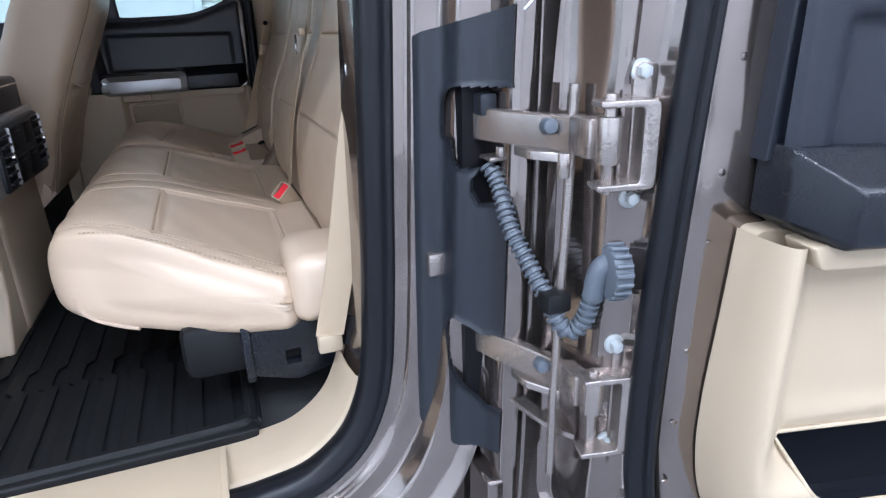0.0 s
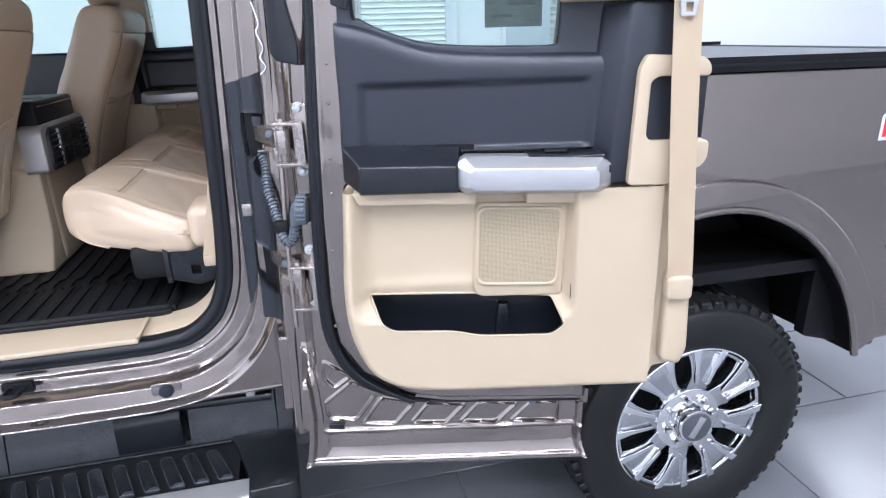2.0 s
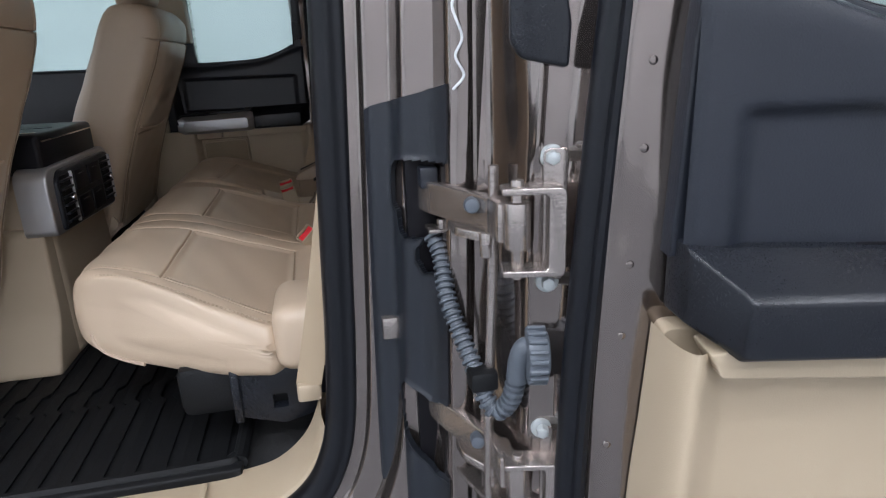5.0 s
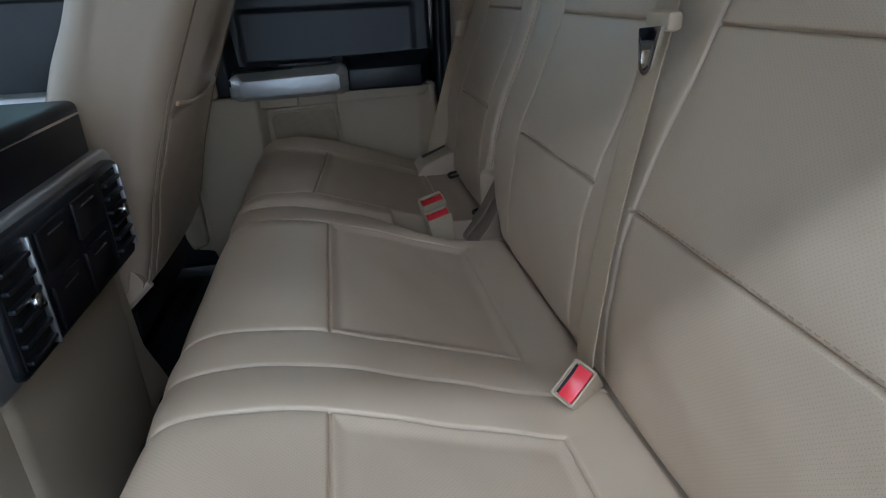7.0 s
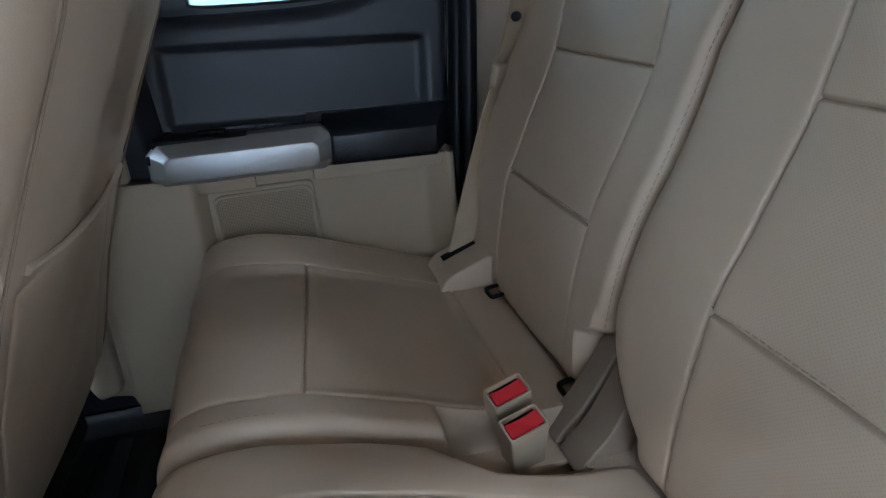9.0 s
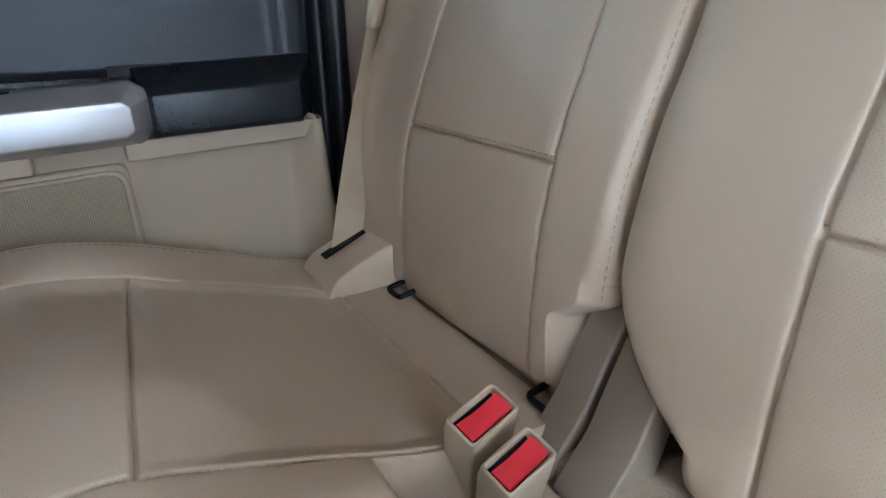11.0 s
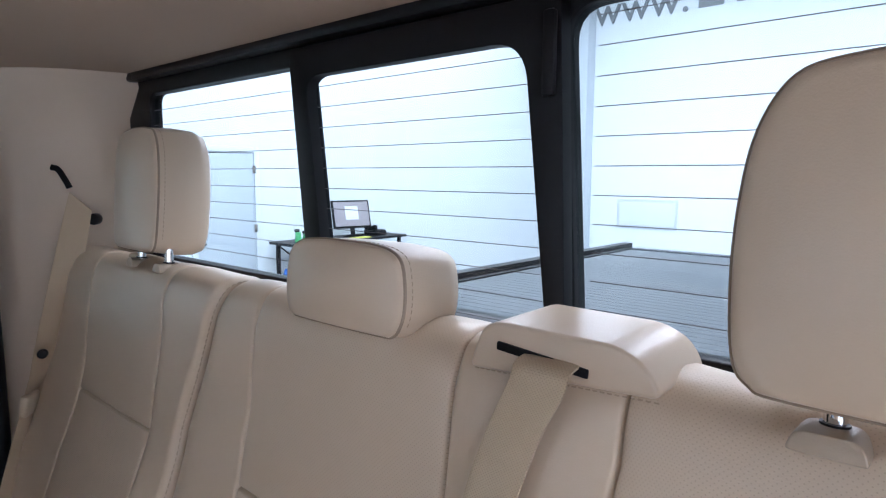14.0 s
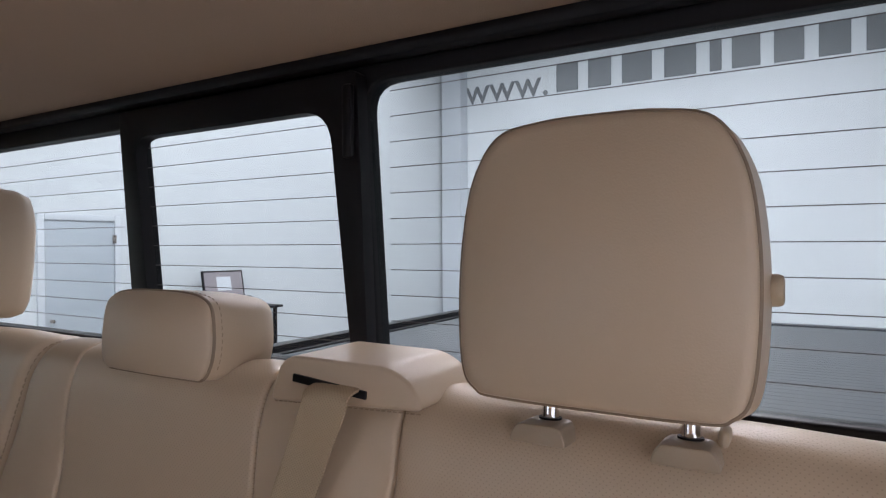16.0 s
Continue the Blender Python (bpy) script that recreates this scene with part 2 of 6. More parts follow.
    bmesh.ops.transform(bm, verts=bm.verts, matrix=Matrix.Translation((p + q) / 2) @ (q - p).to_track_quat("Z", "Y").to_matrix().to_4x4())
    return bm


def join(*bms):
    out = bmesh.new()
    for bm in bms:
        me = bpy.data.meshes.new("x")
        bm.to_mesh(me)
        bm.free()
        out.from_mesh(me)
        bpy.data.meshes.remove(me)
    return out


def rounded(pts, r, segs=4):
    """A closed outline with its corners rounded; r: one radius, or one for each corner."""
    out, count = [], len(pts)
    for i, p in enumerate(pts):
        rr = r[i] if isinstance(r, (list, tuple)) else r
        p, a, b = Vector(p), Vector(pts[i - 1]), Vector(pts[(i + 1) % count])
        da, db = (a - p), (b - p)
        rr = min(rr, da.length * 0.49, db.length * 0.49)
        if rr < 1e-5:
            out.append(tuple(p))
            continue
        s, e = p + da.normalized() * rr, p + db.normalized() * rr
        for k in range(segs + 1):
            t = k / segs
            out.append(tuple((1 - t) ** 2 * s + 2 * t * (1 - t) * p + t * t * e))
    return out


def slab(outer, back, front, bevel=0.0, holes=(), axis="y", segs=3):
    """A plate from an outline in (u, z), from back to front along the axis, with the front edge rounded and holes through it."""
    bm = bmesh.new()
    edges = []
    for ring in (outer, *holes):
        vs = [bm.verts.new((u, back, z)) for u, z in ring]
        edges += [bm.edges.new((vs[i - 1], vs[i])) for i in range(len(vs))]
    if holes:
        bmesh.ops.triangle_fill(bm, use_beauty=True, use_dissolve=False, edges=edges)
    else:
        bm.faces.new([v for v in bm.verts])
    ext = bmesh.ops.extrude_face_region(bm, geom=bm.faces[:])
    moved = [g for g in ext["geom"] if isinstance(g, bmesh.types.BMVert)]
    bmesh.ops.translate(bm, verts=moved, vec=(0, front - back, 0))
    bmesh.ops.recalc_face_normals(bm, faces=bm.faces)
    if bevel:
        rim = [e for e in bm.edges if all(abs(v.co.y - front) < 1e-6 for v in e.verts) and len(e.link_faces) == 2
               and any(abs(g.normal.y) < 0.5 for g in e.link_faces)]
        bmesh.ops.bevel(bm, geom=rim, offset=bevel, segments=segs, profile=0.5, affect="EDGES", clamp_overlap=True)
    if axis == "x":
        bmesh.ops.transform(bm, verts=bm.verts, matrix=Matrix(((0, 1, 0, 0), (1, 0, 0, 0), (0, 0, 1, 0), (0, 0, 0, 1))))
    if axis == "z":
        bmesh.ops.transform(bm, verts=bm.verts, matrix=Matrix(((1, 0, 0, 0), (0, 0, 1, 0), (0, 1, 0, 0), (0, 0, 0, 1))))
    return bm


def loft(rings):
    """A solid through outlines of equal count: rings of (y, [(x, z), ...])."""
    k = len(rings[0][1])
    verts = [(x, y, z) for y, ring in rings for x, z in ring]
    faces = [(i * k + j, i * k + (j + 1) % k, (i + 1) * k + (j + 1) % k, (i + 1) * k + j) for i in range(len(rings) - 1) for j in range(k)]
    return (verts, faces + [tuple(range(k)), tuple(range((len(rings) - 1) * k, len(rings) * k))])


def eased(mesh, r, segs=3, angle=12):
    """A faceted solid with its edges rounded off."""
    bm = bmesh.new()
    vs = [bm.verts.new(v) for v in mesh[0]]
    for q in mesh[1]:
        bm.faces.new([vs[i] for i in q])
    bmesh.ops.recalc_face_normals(bm, faces=bm.faces)
    sharp = [e for e in bm.edges if len(e.link_faces) == 2 and e.calc_face_angle(0) > radians(angle) and e.calc_length() > 0.004]
    bmesh.ops.bevel(bm, geom=sharp, offset=r, segments=segs, profile=0.5, affect="EDGES", clamp_overlap=True)
    return bm


def curve(pts, per=8, closed=False):
    """Catmull-Rom through points."""
    pts = [np.array(p, float) for p in pts]
    out, count = [], len(pts)
    for i in range(count if closed else count - 1):
        if closed:
            p0, p1, p2, p3 = pts[i - 1], pts[i], pts[(i + 1) % count], pts[(i + 2) % count]
        else:
            p1, p2 = pts[i], pts[i + 1]
            p0 = pts[i - 1] if i else 2 * p1 - p2
            p3 = pts[i + 2] if i + 2 < count else 2 * p2 - p1
        for k in range(per):
            t = k / per
            out.append(0.5 * ((2 * p1) + (p2 - p0) * t + (2 * p0 - 5 * p1 + 4 * p2 - p3) * t * t + (3 * p1 - p0 - 3 * p2 + p3) * t ** 3))
    if not closed:
        out.append(pts[-1])
    return np.array(out)


def tube(pts, r, segs=10, ring=None, up=(0, 0, 1)):
    """A round (or ring-shaped) section swept along points; r may be a list. ring: section points (a, b) in place of a circle."""
    pts = np.asarray(pts, float)
    n = len(pts)
    tan = np.gradient(pts, axis=0)
    tan /= np.linalg.norm(tan, axis=1)[:, None] + 1e-12
    side = np.cross(tan[0], up)
    if np.linalg.norm(side) < 1e-3:
        side = np.cross(tan[0], (1, 0, 0))
    side /= np.linalg.norm(side)
    verts = []
    rr = np.broadcast_to(np.asarray(r, float), (n,)) if ring is None else None
    for i in range(n):
        side = side - tan[i] * (side @ tan[i])
        side /= np.linalg.norm(side)
        other = np.cross(tan[i], side)
        if ring is None:
            for k in range(segs):
                a = 2 * math.pi * k / segs
                verts.append(pts[i] + rr[i] * (math.cos(a) * side + math.sin(a) * other))
        else:
            for a, b in ring:
                verts.append(pts[i] + a * side + b * other)
    k = segs if ring is None else len(ring)
    faces = [(i * k + j, i * k + (j + 1) % k, (i + 1) * k + (j + 1) % k, (i + 1) * k + j) for i in range(n - 1) for j in range(k)]
    faces += [tuple(range(k)), tuple(range((n - 1) * k, n * k))]
    return (verts, faces)


def merge(*meshes):
    verts, faces = [], []
    for v, q in ((m[0], m[1]) for m in meshes):
        faces += [tuple(i + len(verts) for i in p) for p in q]
        verts += list(v)
    return (verts, faces)


def webbing(pts, across, width, thick=0.0016, sub=6):
    """A strap along points; across: the direction of its width."""
    pts = curve(pts, sub)
    across = np.atleast_2d(np.array(across, float))
    at = np.linspace(0, 1, len(across))
    across = np.stack([np.interp(np.linspace(0, 1, len(pts)), at, across[:, k]) for k in range(3)], 1)
    across /= np.linalg.norm(across, axis=1)[:, None]
    tan = np.gradient(pts, axis=0)
    tan /= np.linalg.norm(tan, axis=1)[:, None]
    verts, uv, run = [], [], 0.0
    cols = 6
    for i, p in enumerate(pts):
        run += np.linalg.norm(pts[i] - pts[i - 1]) if i else 0
        nor = np.cross(tan[i], across[i])
        nor /= np.linalg.norm(nor)
        for s, d in ((1, 1), (-1, -1)):
            for k in range(cols + 1):
                w = (k / cols - 0.5) * d
                verts.append(p + across[i] * w * width + nor * s * thick * (1 - 0.5 * abs(2 * w) ** 6))
                uv.append((w * width, run))
    k = 2 * (cols + 1)
    faces = [(i * k + j, i * k + (j + 1) % k, (i + 1) * k + (j + 1) % k, (i + 1) * k + j) for i in range(len(pts) - 1) for j in range(k)]
    faces += [tuple(range(k)), tuple(range((len(pts) - 1) * k, len(pts) * k))]
    return (verts, faces, uv)


def near_segments(a, y, seams):
    """The distance of points (a, y) to the nearest of some polylines."""
    best = np.full(a.shape, 9.0)
    for line in seams:
        for (a0, y0), (a1, y1) in zip(line[:-1], line[1:]):
            da, dy = a1 - a0, y1 - y0
            t = np.clip(((a - a0) * da + (y - y0) * dy) / (da * da + dy * dy + 1e-12), 0, 1)
            best = np.minimum(best, np.hypot(a - a0 - t * da, y - y0 - t * dy))
    return best


def thicken(base, centres, fine):
    """Samples with some more laid closely round each centre."""
    if not centres:
        return base
    keep = np.min(np.abs(base[:, None] - np.array(centres)[None, :]), axis=1) > fine[-1] + 0.0008
    return np.unique(np.round(np.concatenate([base[keep], *[c + fine for c in set(centres)]]), 6))


def upholstery(profile, y0, y1, seams=(), inserts=(), end=0.03, groove=0.006, puff=0.010, puff_w=0.03, per=10, step=0.004, taper=None, fan=False, sunk=()):
    """A stuffed cushion: a closed (x, z) profile drawn from y0 to y1 with rounded ends, seams pressed in along polylines in (arc, y).
    inserts: rectangles (a0, a1, ya, yb) that take the second material."""
    ring = curve(profile, per, closed=True)
    seg = np.linalg.norm(np.diff(ring, axis=0, append=ring[:1]), axis=1)
    total = seg.sum()
    count = int(total / step)
    at = np.concatenate([[0], np.cumsum(seg)])
    even = np.linspace(0, total, count, endpoint=False)
    loop = np.vstack([ring, ring[:1]])
    ring = np.stack([np.interp(even, at, loop[:, k]) for k in (0, 1)], 1)
    tan = np.roll(ring, -1, 0) - np.roll(ring, 1, 0)
    tan /= np.linalg.norm(tan, axis=1)[:, None]
    out = np.stack([tan[:, 1], -tan[:, 0]], 1)
    mid = ring.mean(0)
    if ((ring - mid) * out).sum() < 0:
        out = -out
    ts = np.linspace(0, math.pi / 2, 7)
    inner = np.linspace(y0 + end, y1 - end, max(3, int((y1 - y0 - 2 * end) / step)))
    fine = np.array([-0.0052, -0.0036, -0.0024, -0.0015, -0.0007, 0, 0.0007, 0.0015, 0.0024, 0.0036, 0.0052])
    more_a = [a0 for line in seams for (a0, ya), (a1, yb) in zip(line[:-1], line[1:]) if a0 == a1]
    more_y = [ya for line in seams for (a0, ya), (a1, yb) in zip(line[:-1], line[1:]) if ya == yb]
    want, inner = (thicken(base, more, fine) for base, more in ((even, more_a), (inner[1:-1], more_y)))
    want = want[(want >= 0) & (want < total)]
    inner = inner[(inner > y0 + end) & (inner < y1 - end)]
    wrapped = np.concatenate([even, [total]])
    ring, out = (np.stack([np.interp(want, wrapped, np.append(src[:, k], src[0, k])) for k in (0, 1)], 1) for src in (ring, out))
    rise = end * (1 - np.cos(ts))
    ys = np.concatenate([y0 + end * (1 - np.sin(ts[::-1])), inner, y1 - end * (1 - np.sin(ts))])
    inset = np.concatenate([rise[::-1], np.zeros(len(inner)), rise])
    A, Y = np.meshgrid(want, ys)
    h = np.zeros_like(A)
    if seams:
        d = near_segments(A, Y, seams)
        h -= groove * np.exp(-(d / 0.0017) ** 2) + puff * np.exp(-d / puff_w)
    h += 0.0011 * np.sin(A * 27 + Y * 11 + 1.0) * np.sin(Y * 19 - A * 9) + 0.0006 * np.sin(A * 61 - Y * 37)
    for a0, a1, ya, yb, deep in sunk:
        rim = np.minimum(np.minimum(A - a0, a1 - A) / 0.016, np.minimum(Y - ya, yb - Y) / 0.022)
        rim = np.clip(rim, 0, 1)
        h -= deep * rim * rim * (3 - 2 * rim)
    h -= inset[:, None]
    X = ring[None, :, 0] + out[None, :, 0] * h
    Z = ring[None, :, 1] + out[None, :, 1] * h
    if fan:
        caps = []
        for row, out_by in ((0, -1), (-1, 1)):
            mx, mz = X[row].mean(), Z[row].mean()
            rings = [(mx + (X[row] - mx) * q, Y[row] + out_by * 0.010 * (1 - q * q), mz + (Z[row] - mz) * q) for q in (0.04, 0.2, 0.4, 0.6, 0.75, 0.88)]
            caps.append(rings if row == 0 else rings[::-1])
        X, Y, Z = (np.vstack([*[r[c] for r in caps[0]], V, *[r[c] for r in caps[1]]]) for c, V in enumerate((X, Y, Z)))
        A = np.vstack([A[:6], A, A[:6]])
        ys = np.concatenate([np.full(6, ys[0]), ys, np.full(6, ys[-1])])
    UY = Y.copy()
    if taper:
        X, Y, Z = taper(X, Y, Z, A)
    verts = np.stack([X, Y, Z], -1).reshape(-1, 3)
    uv = np.stack([A, UY], -1).reshape(-1, 2)
    rows, cols = A.shape
    i, j = np.meshgrid(np.arange(rows - 1), np.arange(cols), indexing="ij")
    k = (j + 1) % cols
    quads = np.stack([i * cols + j, i * cols + k, (i + 1) * cols + k, (i + 1) * cols + j], -1).reshape(-1, 4)
    which = np.zeros(len(quads), dtype=int)
    ca, cy = ((A[:-1] + np.append(A[:-1, 1:], np.full((rows - 1, 1), total), 1)) / 2).ravel(), ((Y[:-1] + Y[1:]) / 2).ravel() if not taper else np.repeat((ys[:-1] + ys[1:]) / 2, cols)
    for a0, a1, ya, yb in inserts:
        which[(ca > a0) & (ca < a1) & (cy > ya) & (cy < yb)] = 1
    faces = [tuple(q) for q in quads]
    faces += [tuple(range(cols)), tuple(range((rows - 1) * cols, rows * cols))]
    which = np.concatenate([which, [0, 0]])
    return (verts, faces, uv, which), (want, ring, out)


def stitches(points, normals, length=0.005, gap=0.003, r=0.0007):
    """A row of thread dashes along a polyline."""
    points = np.asarray(points, float)
    seg = np.linalg.norm(np.diff(points, axis=0), axis=1)
    at = np.concatenate([[0], np.cumsum(seg)])
    out, s = [], 0.0
    while s + length < at[-1]:
        a = np.array([np.interp(s, at, points[:, k]) for k in range(3)])
        b = np.array([np.interp(s + length, at, points[:, k]) for k in range(3)])
        nn = np.array([np.interp(s, at, np.asarray(normals)[:, k]) for k in range(3)])
        out.append(tube([a, (a + b) / 2 + nn * r, b], r, 4))
        s += length + gap
    return merge(*out)

# ---- the bay: floor, walls, ceiling ----
X0, X1, Y0, Y1, HT = ROOM
structure("floor", box(X0, X1, Y0, Y1, -0.2, -0.006), GROUT, "dark grout bed under large grey floor tiles", "floor", 0)
structure("ceiling", box(X0 - 0.2, X1 + 0.2, Y0 - 0.2, Y1 + 0.2, HT, HT + 0.2), CEILING, "grey painted ceiling with lit strips", "ceiling", 0)
structure("wall_north", box(X0 - 0.2, X1 + 0.2, Y1, Y1 + 0.2, 0, HT), NORTH, "plain white painted wall", "wall", 0)
structure("wall_south", box(X0 - 0.2, X1 + 0.2, Y0 - 0.2, Y0, 0, HT), GREY_WALL, "plain pale painted wall", "wall", 0)
structure("wall_east", box(X1, X1 + 0.2, Y0, Y1, 0, HT), WHITE, "white painted wall with large grey lettering", "wall", 0)
structure("wall_west", box(X0 - 0.2, X0, Y0, Y1, 0, HT), WHITE, "plain white painted wall", "wall", 0)
for i, (lx, ly) in enumerate(LAMPS):
    lamp = thing("ceiling_lamp", "long white ceiling lamp with a lit diffuser", "ceiling lamp", "ceiling lamps")
    part("housing", box(lx - 1.24, lx + 1.24, ly - 0.17, ly + 0.17, HT - 0.07, HT, 0.01), PALE, lamp)
    part("diffuser", box(lx - 1.2, lx + 1.2, ly - 0.14, ly + 0.14, HT - 0.082, HT - 0.0705, 0.004), LAMP_FACE, lamp)
    strip_lamp(lx, ly, HT - 0.12, 2.3, 0.26, LAMP_WATTS)

# roll-up door in the north wall
roll = tagged(new("door_1"), "white ribbed roll-up door in a white wall", "roll-up door", "", "structure")
for side, (fx0, fx1, fz0, fz1) in enumerate(((0.10, 0.20, 0, 3.4), (2.62, 2.78, 0, 3.4), (0.10, 2.78, 3.4, 3.6))):
    part("door_frame", box(fx0, fx1, Y1 - 0.06, Y1 + 0.02, fz0, fz1, 0.006), PALE, roll)
slat = None
for k in range(45):
    z = 0.02 + k * 0.075
    if slat is None:
        prof = [(-0.06, 0.0), (-0.045, 0.004), (-0.03, 0.018), (-0.03, 0.057), (-0.045, 0.071), (-0.06, 0.074)]
        v = [(0.20, Y1 + a + 0.025, b) for a, b in prof] + [(2.62, Y1 + a + 0.025, b) for a, b in prof]
        slat = part("slat", (v, [(i, i + 1, i + 7, i + 6) for i in range(5)] + [tuple(range(6)), tuple(range(6, 12))]), WHITE_DOOR, roll)
        slat.location.z = z
    else:
        o = new("slat", slat.data)
        o.parent, o.location.z = roll, z

# plain door further along the north wall
plain = tagged(new("door_2"), "flush door in a white wall, leaf greyed for recess shade", "door", "", "structure")
for a0, a1, b0, b1 in ((3.46, 3.53, 0, 2.18), (4.32, 4.39, 0, 2.18), (3.532, 4.318, 2.11, 2.18)):
    part("door_frame", box(a0, a1, Y1 - 0.035, Y1 + 0.01, b0, b1, 0.004), PALE, plain)
# Leaf colour is greyed for the shade inside the recessed doorway.
part("door_leaf", box(3.535, 4.315, Y1 - 0.02, Y1 + 0.02, 0.01, 2.10, 0.003), mat("door_grey_for_recess_shade", (0.42, 0.46, 0.50), 0.5, blotch=0.03), plain)
for z in (0.3, 1.1, 1.85):
    part("butt", box(4.295, 4.335, Y1 - 0.04, Y1 - 0.02, z, z + 0.1, 0.003), STEEL, plain)
part("door_handle", cyl((3.60, Y1 - 0.02, 1.0), (3.60, Y1 - 0.07, 1.0), 0.02, 12, bevel=0.004), STEEL, plain)

# pilaster and framed panels
# Greyer paint than the wall carries the shaded band at this corner.
structure("column", box(X1 - 0.35, X1, Y1 - 0.55, Y1 - 0.05, 0, HT, 0.01), PALE, "square white pilaster on the wall", "column", 0)
hatch = thing("wall_hatch", "white flat wall hatch with a thin frame", "hatch")
part("frame", slab([(5.0, 0.72), (6.3, 0.72), (6.3, 1.34), (5.0, 1.34)], X1, X1 - 0.03, 0.004, axis="x"), PALE, hatch)
part("panel", slab([(5.06, 0.78), (6.24, 0.78), (6.24, 1.28), (5.06, 1.28)], X1 - 0.03, X1 - 0.036, 0.002, axis="x"), WHITE_DOOR, hatch)
# wall lettering: the web prefix as letters, the trading name as plain blocks
sign = thing("wall_sign", "large grey lettering high on a white wall", "sign")


def letters(body, height, y, z, parent):
    data = bpy.data.curves.new("writing", "FONT")
    data.body, data.size, data.extrude = body, height, 0.01
    ob = new("lettering_curve", data)
    ob.matrix_world = Matrix(((0, 0, -1, X1 - 0.012), (-1, 0, 0, y), (0, 1, 0, z), (0, 0, 0, 1)))
    me = bpy.data.meshes.new_from_object(ob.evaluated_get(bpy.context.evaluated_depsgraph_get()))
    me.transform(ob.matrix_world)
    bpy.data.objects.remove(ob)
    me.materials.append(GREY_SIGN)
    o = new("lettering", me)
    o.parent = parent
    return o


SIGN_Y, SIGN_Z = 6.6, 5.05
letters("www.", 0.86, SIGN_Y + 0.40, SIGN_Z, sign)
# the trading name as plain upright bars
yy = SIGN_Y - 1.80
for k in range(9):
    w = 0.24 if k == 4 else 0.68 if k in (2, 3) else 0.55
    part("bar", box(X1 - 0.022, X1 - 0.001, yy - w * 0.86, yy, SIGN_Z + 0.02, SIGN_Z + 0.62, 0.008), GREY_SIGN, sign, smooth=0)
    yy -= w + 0.14

# desk with a monitor against the north wall
desk = thing("standing_desk", "black narrow standing desk against a white wall", "desk")
DZ = 0.97                            # top of the desk
part("desktop", box(4.45, 6.40, Y1 - 0.70, Y1 - 0.10, DZ - 0.035, DZ, 0.006), FRAME, desk)
for lx in (4.55, 5.42, 6.30):
    for ly in (Y1 - 0.64, Y1 - 0.16):
        part("leg", box(lx - 0.022, lx + 0.022, ly - 0.022, ly + 0.022, 0, DZ - 0.036, 0.004), FRAME, desk)
for xa, xb in ((4.57, 5.40), (5.44, 6.28)):
    for za, zb in ((0.25, DZ - 0.06), (DZ - 0.06, 0.25)):
        part("brace", cyl((xa, Y1 - 0.16 + 0.012 * (za > zb), za), (xb, Y1 - 0.16 + 0.012 * (za > zb), zb), 0.011, 8), FRAME, desk)
mon = thing("computer_monitor", "black computer monitor with a dim page on a desk", "monitor", m=pose(5.64, Y1 - 0.40, DZ, -14, 0, -14))
part("bezel", box(-0.29, 0.29, -0.02, 0.02, 0.12, 0.52, 0.008), FRAME, mon)
part("screen", box(-0.267, 0.267, -0.024, -0.0205, 0.148, 0.495), SCREEN, mon)
part("stem", box(-0.03, 0.03, 0.0, 0.03, 0.02, 0.2, 0.004), FRAME, mon)
part("foot", box(-0.13, 0.13, -0.09, 0.1, 0.0, 0.02, 0.005), FRAME, mon)
part("page", box(-0.10, 0.10, -0.0275, -0.0245, 0.24, 0.43), PALE, mon)
phone = thing("desk_phone", "black desk telephone on a desk", "telephone", m=pose(6.05, Y1 - 0.40, DZ, 0, 0, 8))
part("base", box(-0.14, 0.14, -0.1, 0.1, 0, 0.07, 0.015), FRAME, phone)
part("receiver", join(box(-0.13, -0.06, -0.1, 0.1, 0.07, 0.13, 0.012), box(-0.13, -0.06, -0.1, -0.05, 0.06, 0.15, 0.012)), FRAME, phone)
pad = thing("note_pad", "yellow note pad lying on a desk", "paper")
part("sheets", box(5.42, 5.72, Y1 - 0.68, Y1 - 0.56, DZ, DZ + 0.012, 0.003), mat("yellow_paper", (0.62, 0.60, 0.10), 0.7), pad)
for bx, m, h in ((4.68, GREEN, 0.13), (4.80, GREEN, 0.10), (4.90, FRAME, 0.20)):
    bottle = thing("spray_bottle", "small cleaning bottle on a desk", "bottle", "bottles on the desk")
    part("body", cyl((bx, Y1 - 0.42, DZ), (bx, Y1 - 0.42, DZ + h), 0.045, 12, 0.035, 0.006), m, bottle)
    part("nozzle", box(bx - 0.05, bx + 0.015, Y1 - 0.435, Y1 - 0.405, DZ + 0.0005 + h, DZ + 0.04 + h, 0.006), FRAME, bottle)
bin_ = thing("cleaning_caddy", "white plastic tub of blue cloths under the desk", "bin")
part("tub", cyl((4.70, Y1 - 0.32, 0.0), (4.70, Y1 - 0.32, 0.46), 0.2, 20, 0.27, 0.01), WHITE, bin_)
part("cloth_heap", join(cyl((4.74, Y1 - 0.34, 0.47), (4.75, Y1 - 0.34, 0.70), 0.15, 14, 0.07, 0.04), cyl((4.60, Y1 - 0.30, 0.47), (4.59, Y1 - 0.30, 0.62), 0.08, 12, 0.04, 0.02)), BLUE, bin_)

# ---- the cab's shell ----
cab = thing("pickup_cab", "brown-grey metallic crew pickup cab with its side doors open", "truck cab")
